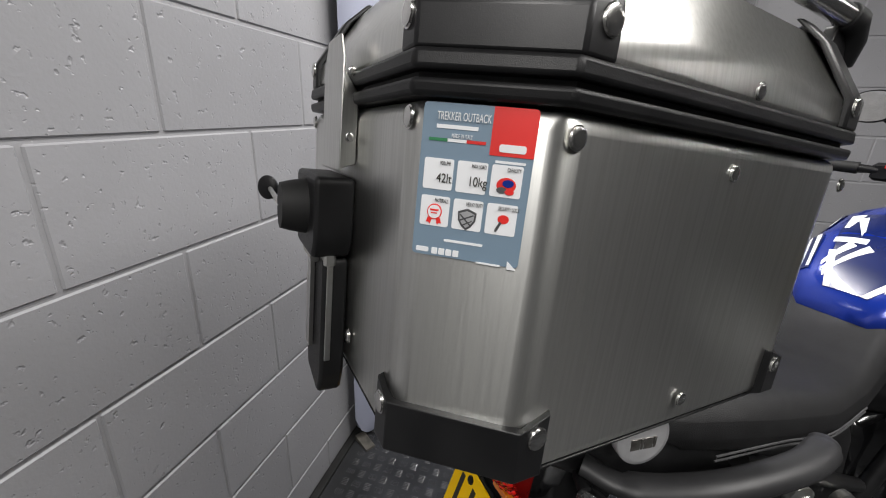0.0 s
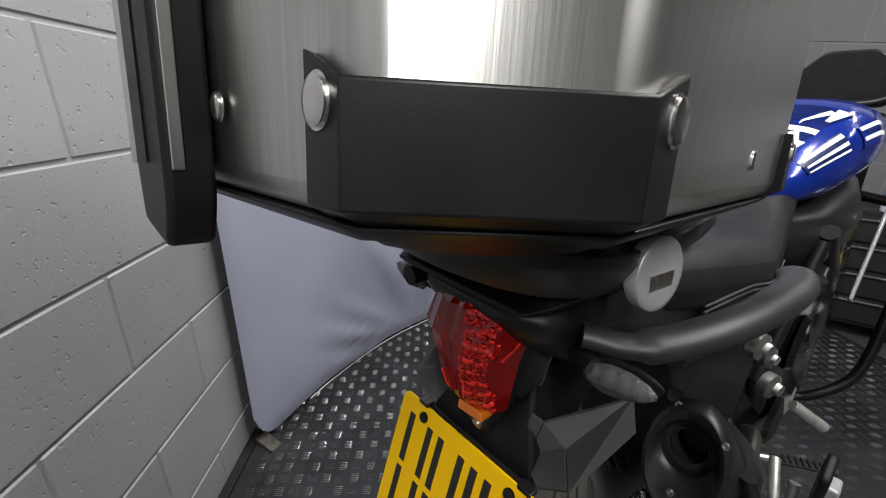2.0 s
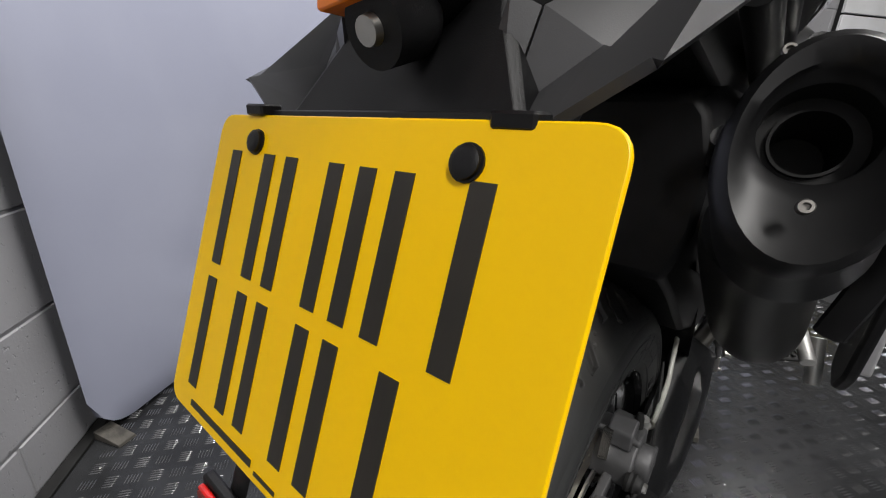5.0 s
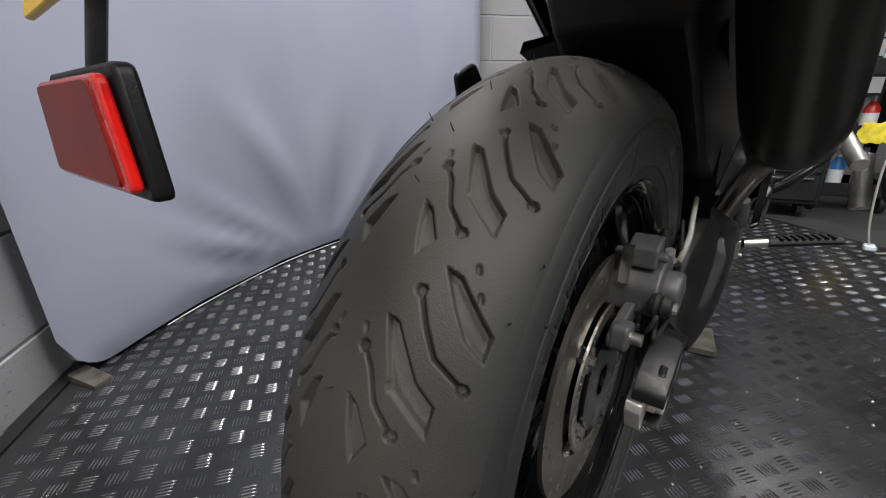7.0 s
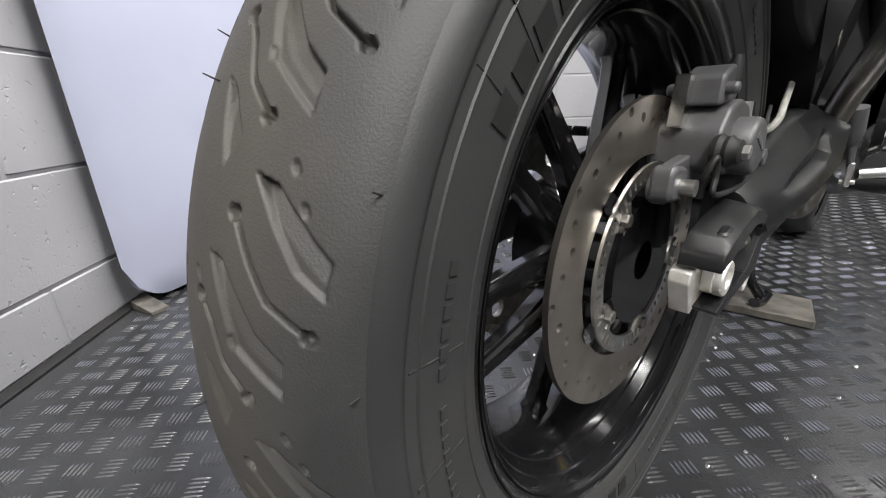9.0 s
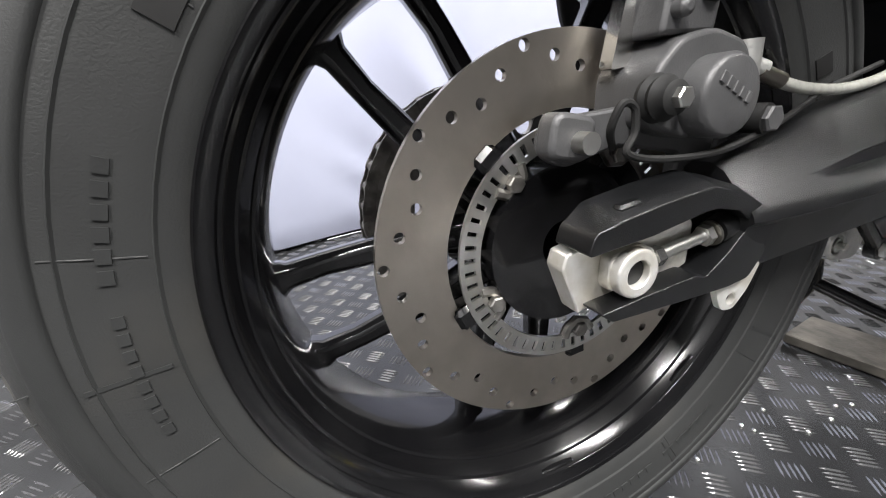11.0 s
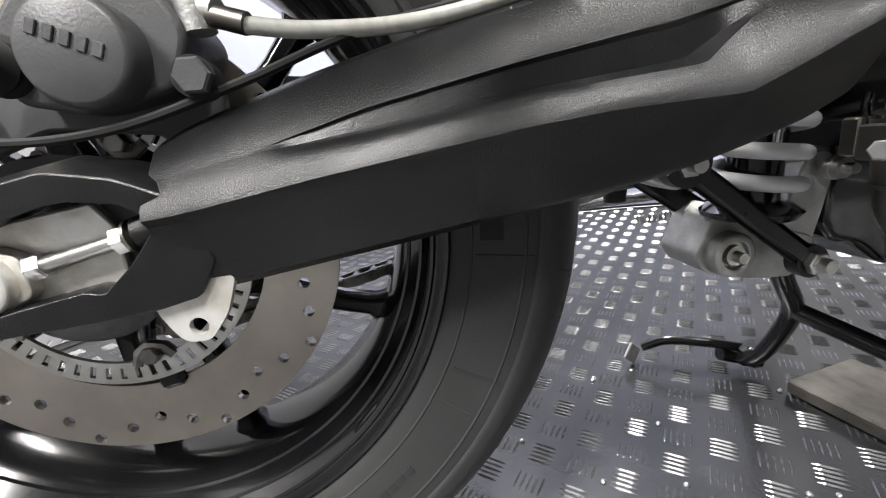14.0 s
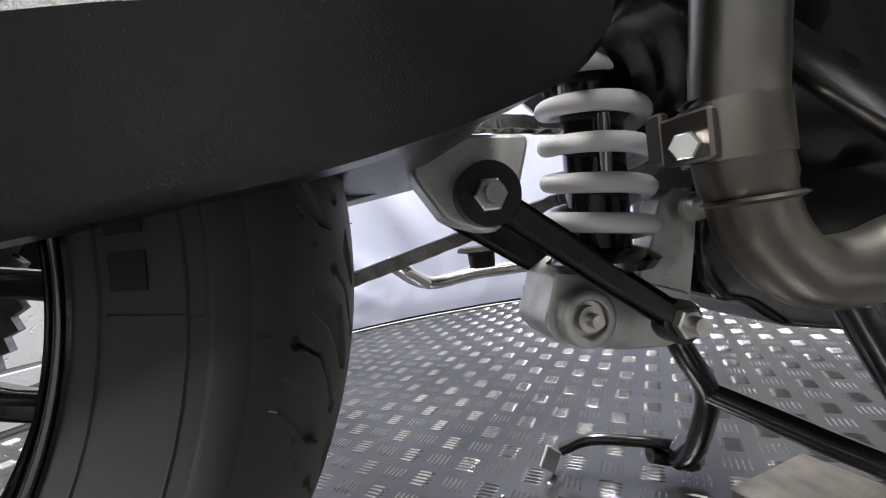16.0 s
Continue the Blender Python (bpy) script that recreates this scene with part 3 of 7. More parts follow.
s.prism([(-0.03, 1.272), (0.03, 1.272), (0.03, 1.345), (0.018, 1.362), (-0.018, 1.362), (-0.03, 1.345)], "y", BOX_R - 0.013, BOX_R - 0.0105)
for sx in (1, -1):
    s.prism([(BOX_R - 0.0125, 1.274), (BOX_R - 0.0002, 1.278), (BOX_R - 0.0002, 1.325), (BOX_R - 0.0125, 1.34)], "x", sx * 0.0275, sx * 0.030)
hasp = part("hasp", s, BRUSHED, CASE, "folded brushed steel hasp", bevel=0.001)
for z in (1.338, 1.296):
    for sx in (1, -1):
        s = Shape()
        s.bolt((sx * 0.030, BOX_R - 0.006, z), (sx, 0, 0), 0.003, 0.003)
        part("pin", s, BRIGHT_STEEL, hasp)
s = Shape()
s.prism(rounded([(-0.046, 1.145), (-0.034, 1.096), (0.012, 1.090), (0.021, 1.110), (0.021, 1.207), (-0.046, 1.207)], 0.006), "y", BOX_R - 0.020, BOX_R + 0.001)
release = part("release_lever", s, PLASTIC, CASE, "black release lever housing", bevel=0.003)
s = Shape()
s.prism([(-0.022, 1.125), (-0.008, 1.125), (-0.008, 1.212), (-0.022, 1.212)], "y", BOX_R - 0.0245, BOX_R - 0.021)
s.rod((-0.030, BOX_R - 0.023, 1.205), (0.004, BOX_R - 0.023, 1.205), 0.0045)
s.box((0.0016, 0.005, 0.078), (0.0217, BOX_R - 0.0145, 1.163), bevel=0.0004)
s.box((0.016, 0.010, 0.013), (0.014, BOX_R - 0.0145, 1.2065), bevel=0.002)
part("lever_tongue", s, ZINC, release, "zinc plated tongue")

# tubular rail over the lid
for sx in (1, -1):
    y0, y1, x, z = BOX_R + 0.085, BOX_F - 0.05, sx * (BOX_X - 0.028), 1.425
    s = Shape()
    s.rod((x, y0, z), (x, y1, z), 0.008, 20)
    rail = part("tie_down_rail", s, BRIGHT_STEEL, CASE, "polished steel tie-down rail")
    for y, d in ((y0, -1), (y1, 1)):
        s = Shape()
        s.tube([(x, y - d * 0.004, z), (x, y + d * 0.012, z - 0.001), (x - sx * 0.004, y + d * 0.026, z - 0.012), (x - sx * 0.008, y + d * 0.03, z - 0.03)], [0.010, 0.0115, 0.012, 0.010], 14)
        s.prism(rounded([(y - d * 0.02, z - 0.045), (y + d * 0.035, z - 0.045), (y + d * 0.03, z - 0.012), (y - d * 0.005, z - 0.005)], 0.004), "x", x - sx * 0.012, x - sx * 0.002)
        part("rail_end", s, PLASTIC, rail, "black moulded rail end", bevel=0.0015)

# sticker on the cut corner
E1 = Vector((CHX, CH, 0)).normalized()
NRM = Vector((CH, -CHX, 0)).normalized()
ST0 = Vector((BOX_X - CHX, BOX_R, 0)) + NRM * 0.0006
ST_W, ST_TOP, ST_H = 0.060, 1.3155, 0.0745


def on_sticker(poly, lift):
    """A flat patch on the sticker: (along, down) in parts of its width."""
    s = Shape()
    ring = [ST0 + E1 * (0.0055 + a * ST_W) + Vector((0, 0, ST_TOP - b * ST_W)) + NRM * lift for a, b in poly]
    back = [p - NRM * 0.0004 for p in ring]
    s.loft([back, ring])
    return s


def rect(a0, b0, a1, b1, r=0.0):
    p = [(a0, b0), (a1, b0), (a1, b1), (a0, b1)]
    return rounded(p, r, 3) if r else p


HT = ST_H / ST_W
STICKER = part("sticker", on_sticker(rect(0, 0, 1, HT, 0.04), 0.0), STICKER_BLUE, CASE, "blue-grey product sticker with white squares and a red panel")
part("red_panel", on_sticker(rounded([(0.62, 0.0), (1, 0.0), (1, 0.365), (0.62, 0.365)], [0.005, 0.04, 0.005, 0.005], 3), 0.0004), STICKER_RED, STICKER, "red panel")
for a, b, c, m in ((0.07, 0.27, 0.24, STICKER_GREEN), (0.24, 0.27, 0.41, WHITE_PRINT), (0.41, 0.27, 0.58, STICKER_RED)):
    part("stripe", on_sticker(rect(a, b, c, b + 0.025), 0.0004), m, STICKER)
for r in range(2):
    for c in range(3):
        a, b = 0.05 + c * 0.305, 0.43 + r * 0.305
        part("square", on_sticker(rect(a, b, a + 0.27, b + 0.25, 0.02), 0.0004), WHITE_PRINT, STICKER)


def lettering(body_text, parent, size, m, material, label=""):
    cu = bpy.data.curves.new("text", "FONT")
    cu.body, cu.size, cu.extrude, cu.align_x = body_text, size, 0.0002, "CENTER"
    tmp = bpy.data.objects.new("text", cu)
    me = bpy.data.meshes.new_from_object(tmp)
    bpy.data.objects.remove(tmp)
    me.transform(m)
    me.materials.clear()
    me.materials.append(material)
    ob = new("lettering", me)
    ob.parent = parent
    if parent.name in BASES:
        ob.matrix_parent_inverse = BASES[parent.name].inverted()
    if label:
        ob["label"] = label
    return ob


def sticker_frame(a, b, lift=0.0009):
    p = ST0 + E1 * (0.009 + a * ST_W) + Vector((0, 0, ST_TOP - b * ST_W)) + NRM * lift
    return Matrix.Translation(p) @ Matrix(((E1.x, 0, NRM.x, 0), (E1.y, 0, NRM.y, 0), (0, 1, 0, 0), (0, 0, 0, 1)))


NARROW = Matrix.Diagonal((0.58, 1, 1, 1))
lettering("TREKKER OUTBACK", STICKER, 0.0054, sticker_frame(0.31, 0.13) @ NARROW, WHITE_PRINT)
lettering("MADE IN ITALY", STICKER, 0.0028, sticker_frame(0.31, 0.262) @ NARROW, WHITE_PRINT)
for txt, c in (("42lt", 0), ("10kg", 1)):
    lettering(txt, STICKER, 0.0064, sticker_frame(0.185 + c * 0.305, 0.620) @ Matrix.Diagonal((0.85, 1, 1, 1)), PLATE_BLACK)
for txt, c, r in (("VOLUME", 0, 0), ("MAX LOAD", 1, 0), ("CAPACITY", 2, 0), ("MATERIALS", 0, 1), ("HEAVY DUTY", 1, 1), ("SECURITY LOCK", 2, 1)):
    lettering(txt, STICKER, 0.0026, sticker_frame(0.185 + c * 0.305, 0.478 + r * 0.305) @ NARROW, CALIPER)


def disc_poly(a, b, ra, rb, n=24):
    return [(a + ra * math.cos(TAU * k / n), b + rb * math.sin(TAU * k / n)) for k in range(n)]


# small pictures and plain bars on the sticker
for poly, m, lift in (
        (disc_poly(0.80, 0.585, 0.085, 0.060), STICKER_RED, 0.0008), (disc_poly(0.815, 0.570, 0.050, 0.030), BLUE_PAINT, 0.0011), (disc_poly(0.765, 0.625, 0.045, 0.025), CALIPER, 0.0010), (disc_poly(0.835, 0.635, 0.040, 0.022), STICKER_RED, 0.0012),
        (disc_poly(0.185, 0.865, 0.070, 0.066), STICKER_RED, 0.0008), (disc_poly(0.185, 0.865, 0.060, 0.056), WHITE_PRINT, 0.0011), (rect(0.145, 0.842, 0.225, 0.858), STICKER_RED, 0.0013), (rect(0.155, 0.870, 0.215, 0.880), STICKER_RED, 0.0013),
        ([(0.130, 0.910), (0.165, 0.930), (0.150, 0.972), (0.135, 0.955), (0.112, 0.958)], STICKER_RED, 0.0009), ([(0.205, 0.930), (0.240, 0.910), (0.258, 0.958), (0.235, 0.955), (0.220, 0.972)], STICKER_RED, 0.0009),
        ([(0.49, 0.805), (0.575, 0.835), (0.570, 0.905), (0.535, 0.955), (0.49, 0.985), (0.445, 0.955), (0.410, 0.905), (0.405, 0.835)], CALIPER, 0.0008), ([(0.49, 0.825), (0.558, 0.848), (0.553, 0.900), (0.523, 0.942), (0.49, 0.964), (0.457, 0.942), (0.427, 0.900), (0.422, 0.848)], SILVER_PAINT, 0.0011),
        ([(0.425, 0.90), (0.55, 0.85), (0.55, 0.862), (0.43, 0.912)], CALIPER, 0.0013), ([(0.45, 0.942), (0.545, 0.895), (0.54, 0.908), (0.46, 0.950)], CALIPER, 0.0013), ([(0.43, 0.85), (0.53, 0.935), (0.52, 0.942), (0.425, 0.862)], CALIPER, 0.0013),
        (disc_poly(0.815, 0.855, 0.050, 0.036), STICKER_RED, 0.0008), ([(0.785, 0.875), (0.805, 0.885), (0.765, 0.965), (0.745, 0.955)], CALIPER, 0.0009),
        (rect(0.70, 0.275, 0.93, 0.335, 0.02), WHITE_PRINT, 0.0008), (rect(0.68, 0.400, 0.94, 0.420), WHITE_PRINT, 0.0004), (rect(0.13, 0.165, 0.50, 0.195), WHITE_PRINT, 0.0004),
        (rect(0.30, 1.085, 0.66, 1.105), WHITE_PRINT, 0.0004), (rect(0.04, 1.175, 0.16, 1.215, 0.01), WHITE_PRINT, 0.0004), (rect(0.62, 1.235, 0.84, 1.250), WHITE_PRINT, 0.0004), ([(0.90, 1.19), (0.985, 1.26), (0.90, 1.26)], WHITE_PRINT, 0.0004)):
    part("print", on_sticker(poly, lift), m, STICKER)
for k in range(4):
    part("icon", on_sticker(rect(0.19 + 0.068 * k, 1.170, 0.245 + 0.068 * k, 1.225, 0.008), 0.0004), WHITE_PRINT, STICKER)

# ---- the motorcycle ----
BIKE = thing("motorcycle", (0, 0.5, 0), "blue and black motorcycle raised on its centre stand", "motorcycle")
WX, WY, WZ = -0.004, 0.003, 0.330


def flat_shape(loops, thick):
    """A sheet with holes: the first loop is its outline, in (a, b), the rest are holes."""
    cu = bpy.data.curves.new("sheet", "CURVE")
    cu.dimensions, cu.fill_mode, cu.extrude = "2D", "BOTH", thick / 2
    for loop in loops:
        sp = cu.splines.new("POLY")
        sp.points.add(len(loop) - 1)
        for q, (a, b) in zip(sp.points, loop):
            q.co = (a, b, 0, 1)
        sp.use_cyclic_u = True
    tmp = bpy.data.objects.new("sheet", cu)
    me = bpy.data.meshes.new_from_object(tmp)
    s = Shape()
    s.v = [tuple(v.co) for v in me.vertices]
    s.f = [tuple(p.vertices) for p in me.polygons]
    bpy.data.objects.remove(tmp)
    bpy.data.meshes.remove(me)
    return s


def circle(r, n=48, at=(0, 0), start=0.0):
    return [(at[0] + r * math.cos(start + TAU * k / n), at[1] + r * math.sin(start + TAU * k / n)) for k in range(n)]


def side_on(shape, x):
    """Lays a sheet drawn in (y, z) at a distance x to the bike's right."""
    out = Shape()
    out.v = [(x + c, a, b) for a, b, c in shape.v]
    out.f = shape.f
    return out


# rear wheel
s = Shape()
s.turned([(-0.030, 0.016), (-0.030, 0.052), (-0.012, 0.046), (0.02, 0.044), (0.045, 0.050), (0.062, 0.052), (0.062, 0.016)], (WX, WY, WZ), (1, 0, 0), 48)
WHEEL = part("rear_wheel", s, GLOSS_BLACK, BIKE, "black cast rear wheel with a perforated brake disc")
s = Shape()
lip = [(0.030, 0.1813), (0.046, 0.1920), (0.058, 0.1960), (0.0622, 0.2015), (0.0652, 0.2050), (0.0672, 0.2025), (0.0660, 0.1985), (0.0600, 0.1915), (0.0490, 0.1865), (0.0370, 0.1785), (0.025, 0.1730)]
s.turned(lip + [(-x, r) for x, r in reversed(lip)], (WX, WY, WZ), (1, 0, 0), 128, closed=True)
RIM = part("rim", s, GLOSS_BLACK, WHEEL, "gloss black rim")
for x, r in ((0.0668, 0.2020), (0.0622, 0.1938), (0.0515, 0.1877), (0.0400, 0.1808)):
    s = Shape()
    s.turned([(-0.0013, r), (0.0, r - 0.0016), (0.0013, r)], (WX + x, WY, WZ), (1, 0, 0), 160)
    part("rim_ridge", s, GLOSS_BLACK, RIM, smooth=60)
for a0 in (274, 316):
    s = Shape()
    s.box((0.012, 0.030, 0.004), m=Matrix.Translation((WX + 0.054, WY + 0.1915 * math.cos(radians(a0)), WZ + 0.1915 * math.sin(radians(a0)))) @ Matrix.Rotation(radians(a0 + 90), 4, "X"), bevel=0.001)
    part("rim_pad", s, GLOSS_BLACK, RIM)
SPOKE_TURN = 54.0
for k in range(10):
    a = radians(SPOKE_TURN + 72 * (k // 2) + (-10.5 if k % 2 else 10.5))
    a0 = radians(SPOKE_TURN + 72 * (k // 2) + (-19 if k % 2 else 19))
    s = Shape()
    rings = []
    for t, w, d, x in ((0.0, 0.015, 0.020, 0.008), (0.3, 0.0105, 0.017, 0.000), (0.75, 0.0085, 0.015, -0.010), (0.93, 0.0095, 0.016, -0.015), (1.0, 0.015, 0.020, -0.016)):
        ang = a0 + (a - a0) * t
        r = 0.045 + (0.1755 - 0.045) * t
        c = Vector((x, WY + r * math.cos(ang), WZ + r * math.sin(ang)))
        tang = Vector((0, -math.sin(ang), math.cos(ang)))
        ex = Vector((1, 0, 0))
        rings.append([c + ex * d * 0.6 + tang * w * 0.55, c + ex * d * 0.6 - tang * w * 0.55, c + ex * d * 0.2 - tang * w, c - ex * d * 0.7 - tang * w * 0.7, c - ex * d * 0.7 + tang * w * 0.7, c + ex * d * 0.2 + tang * w])
    s.loft(rings)
    part("spoke", s, GLOSS_BLACK, WHEEL, bevel=0.002)


SIDE_WALL = [(0.0635, 0.2005), (0.0680, 0.2065), (0.0722, 0.2200), (0.0748, 0.2370), (0.0762, 0.2510), (0.0742, 0.2665)]


def wall_x(r):
    """Half width of the tyre at a radius of its side wall."""
    return float(np.interp(r, [q for x, q in SIDE_WALL] + [0.2818, 0.298, 0.3035], [x for x, q in SIDE_WALL] + [0.06, 0.03, 0.0]))


# tyre: a turned carcass whose tread is pressed in along the grooves
def tyre_shape():
    prof = [(-x, r) for x, r in SIDE_WALL] + [(-0.06, 0.2818), (-0.03, 0.2980), (0.0, 0.3035)]
    prof = prof + [(-a, r) for a, r in reversed(prof[:-1])]
    pts = np.array([tuple(p) for p in curve([(a, r, 0) for a, r in prof], 16)])[:, :2]
    seg = np.r_[0, np.cumsum(np.hypot(*np.diff(pts, axis=0).T))]
    half = seg[-1] / 2
    lat = np.concatenate([np.linspace(0, half - 0.082, 20, endpoint=False), np.linspace(half - 0.082, half + 0.082, 200), np.linspace(half + 0.082, seg[-1], 21)[1:]])
    px, pr = np.interp(lat, seg, pts[:, 0]), np.interp(lat, seg, pts[:, 1])
    nx, nr = np.gradient(pr), -np.gradient(px)
    ln = np.hypot(nx, nr)
    nx, nr = nx / ln, nr / ln
    out = np.sign(nx * px + nr * (pr - 0.24))
    nx, nr = nx * out, nr * out
    rows, units = 118, 18
    count = rows * units
    period, rad = 20.0, 0.296
    deg = 140.0 + np.arange(rows) * period / rows
    lane = np.abs(lat - half)[None, :]
    depth = np.zeros((rows, len(lat)))

    def gap(line, shift):
        """How far each place of the pattern lies from a broken line."""
        best = np.full(depth.shape, 9.0)
        for (a0, b0), (a1, b1) in zip(line, line[1:]):
            ax, bx = radians(a0 + shift - 140) * rad, radians(a1 + shift - 140) * rad
            qx, qy = np.radians(deg - 140)[:, None] * rad - ax, lane - b0
            ux, uy = bx - ax, b1 - b0
            t = np.clip((qx * ux + qy * uy) / (ux * ux + uy * uy), 0, 1)
            best = np.minimum(best, np.hypot(qx - t * ux, qy - t * uy))
        return best

    def within(poly, shift):
        hit = np.zeros(depth.shape, bool)
        y = np.broadcast_to(deg[:, None], depth.shape)
        for (a0, b0), (a1, b1) in zip(poly, poly[1:] + poly[:1]):
            a0, a1 = a0 + shift, a1 + shift
            if a0 != a1:
                hit ^= ((a0 > y) != (a1 > y)) & (lane < b0 + (y - a0) / (a1 - a0) * (b1 - b0))
        return hit

    # thin sipes with a round hole at each end, and wedges: a steep outer wall, then the floor that rises to the inner edge
    sipes = [[(142.0, 0.0300), (145.1, 0.0385), (147.6, 0.0470), (149.5, 0.0642)], [(148.6, 0.0115), (150.3, 0.0185), (153.1, 0.0250), (155.4, 0.0370)]]
    wedges = [([(139.0, 0.0368), (139.4, 0.0465), (142.4, 0.0622), (143.9, 0.0708)], [(146.8, 0.0700), (145.2, 0.0575), (142.4, 0.0475)]),
              ([(145.0, 0.0175), (145.3, 0.0250), (147.9, 0.0345), (150.1, 0.0425), (151.8, 0.0540)], [(154.9, 0.0535), (151.7, 0.0315), (148.0, 0.0235)]),
              ([(153.0, 0.0097), (153.9, 0.0170), (156.9, 0.0265)], [(159.3, 0.0195), (156.2, 0.0140)])]
    for shift in (-20, 0, 20):
        for line in sipes:
            depth = np.maximum(depth, 0.0038 * np.clip((0.0013 - gap(line, shift)) / 0.0008, 0, 1))
            for a, b in (line[0], line[-1]):
                depth = np.maximum(depth, 0.0042 * np.clip((0.0034 - gap([(a, b), (a + 0.01, b)], shift)) / 0.0010, 0, 1))
        for wall, rest in wedges:
            poly = wall + rest
            edge = gap(poly + poly[:1], shift)
            floor = 0.0052 * (0.42 + 0.58 * np.clip(1 - gap(wall, shift) / 0.0085, 0, 1))
            depth = np.maximum(depth, np.where(within(poly, shift), floor * np.clip(edge / 0.0013, 0, 1), 0))
        # small wear marks between the grooves
        for a, b in ((140.6, 0.058), (151.0, 0.030), (158.0, 0.052), (146.8, 0.0085)):
            depth = np.maximum(depth, 0.0016 * np.clip((0.0016 - gap([(a, b), (a + 0.5, b + 0.001)], shift)) / 0.0008, 0, 1))
    depth = np.tile(depth, (units, 1))
    th = np.radians(140.0 + np.arange(count) * 360.0 / count)
    x = WX + px[None, :] - nx[None, :] * depth
    r = pr[None, :] - nr[None, :] * depth
    y, z = WY + r * np.cos(th)[:, None], WZ + r * np.sin(th)[:, None]
    verts = np.stack([np.broadcast_to(x, y.shape), y, z], -1).reshape(-1, 3)
    n = len(lat)
    i, j = np.meshgrid(np.arange(count), np.arange(n - 1), indexing="ij")
    k = (i + 1) % count
    faces = np.stack([i * n + j, i * n + j + 1, k * n + j + 1, k * n + j], -1).reshape(-1, 4)
    sh = Shape()
    sh.v, sh.f = verts.tolist(), faces.tolist()
    return sh


TYRE = part("tyre", tyre_shape(), TREAD_RUBBER, WHEEL, "part-worn black sport touring tyre with curved grooves", smooth=62, recalc=True)
for sx in (1, -1):
    s = Shape()
    s.turned([(0.0722, 0.2690), (0.0752, 0.2662), (0.0772, 0.2610), (0.0779, 0.2566), (0.0774, 0.2540), (0.0755, 0.2532)], (WX, WY, WZ), (sx, 0, 0), 160)
    part("shoulder_edge", s, RUBBER, TYRE, smooth=60)
# moulding hairs on the shoulder of the tyre
s = Shape()
random.seed(4)
for k in range(60):
    a, x = radians(60 + k * 5.9 + random.uniform(-2, 2)), random.choice((-0.062, -0.03, 0.0, 0.068, 0.072))
    r = float(np.interp(abs(x), [0, 0.03, 0.06, 0.0742], [0.3035, 0.2980, 0.2818, 0.2665]))
    p = Vector((WX + x, WY + r * math.cos(a), WZ + r * math.sin(a)))
    d = Vector((x * 1.2, 0.3 * math.cos(a), 0.3 * math.sin(a))).normalized()
    s.tube([p - d * 0.001, p + d * 0.006], [0.0005, 0.0003], 5)
part("moulding_hair", s, RUBBER, TYRE)["kind"] = "stuff"
# fine moulding seams across the side wall
for k in range(14):
    a = radians(172.8 + 25.7 * k)
    s = Shape()
    s.tube(curve([(WX + wall_x(r), WY + r * math.cos(a), WZ + r * math.sin(a)) for r in (0.2180, 0.2260, 0.2350, 0.2440, 0.2515)], 4), 0.0006, 6)
    part("moulding_seam", s, RUBBER, TYRE, smooth=60)
# raised rings and writing on the side wall
s = Shape()
for r in (0.2155, 0.2465):
    s.turned([(0.0, r - 0.0012), (0.0011, r), (0.0, r + 0.0012)], (WX + wall_x(r), WY, WZ), (1, 0, 0), 96)
part("side_wall_ring", s, RUBBER, TYRE)


def wall_mark(a0, a1, r0, r1, material, x=0.0):
    """A low raised mark on the right side wall, between two angles and two radii."""
    s = Shape()
    rows = []
    for k in range(7):
        a = radians(a0 + (a1 - a0) * k / 6)
        row = []
        for r, h in ((r0, -0.001), (r0, 0.0009), (r1, 0.0009), (r1, -0.001)):
            d = wall_x(r)
            row.append(Vector((WX + d + h + x, WY + r * math.cos(a), WZ + r * math.sin(a))))
        rows.append(row)
    s.loft(rows)
    part("wall_mark", s, material, TYRE)


for base in (175, 295, 55):
    for k in range(6):
        wall_mark(base - 12 + 2.2 * k, base - 12 + 2.2 * k + 1.5, 0.2292, 0.2345, RUBBER)
    for k in range(8):
        wall_mark(base + 4 + 2.0 * k, base + 4 + 2.0 * k + 1.3, 0.2292, 0.2335, RUBBER)
    for k in range(7):
        wall_mark(base - 60 + 5.2 * k, base - 60 + 5.2 * k + 3.6, 0.2200, 0.2330, SOFT_RUBBER)
for a in (20, 62, 101, 140, 186, 214, 262, 300, 333):
    wall_mark(a, a + 0.5, 0.219, 0.2505, RUBBER)

# brake disc
DISC_X, DISC_R = 0.046, 0.1285
HUB_Y, HUB_Z = 0.0120, 0.3268
loops = [circle(DISC_R, 96), circle(0.0855, 72)]
for k in range(40):
    a = TAU * k / 40
    loops.append(circle(0.0035, 14, (math.cos(a) * (0.1240, 0.1152, 0.1086, 0.1152)[k % 4], math.sin(a) * (0.1240, 0.1152, 0.1086, 0.1152)[k % 4])))
s = side_on(flat_shape(loops, 0.0045), DISC_X)
s.v = [(x, y + HUB_Y, z + HUB_Z) for x, y, z in s.v]
part("brake_disc", s, DISC_STEEL, WHEEL, "worn steel brake disc with drilled holes", bevel=0.0004, segments=1)
loops = [circle(0.0802, 80), circle(0.0665, 72)]
for k in range(56):
    a = TAU * k / 56
    ca, sa = math.cos(a), math.sin(a)
    loops.append([(ca * r - sa * w, sa * r + ca * w) for r, w in ((0.0698, -0.0014), (0.0770, -0.0016), (0.0770, 0.0016), (0.0698, 0.0014))])
s = side_on(flat_shape(loops, 0.0025), DISC_X + 0.007)
s.v = [(x, y + HUB_Y, z + HUB_Z) for x, y, z in s.v]
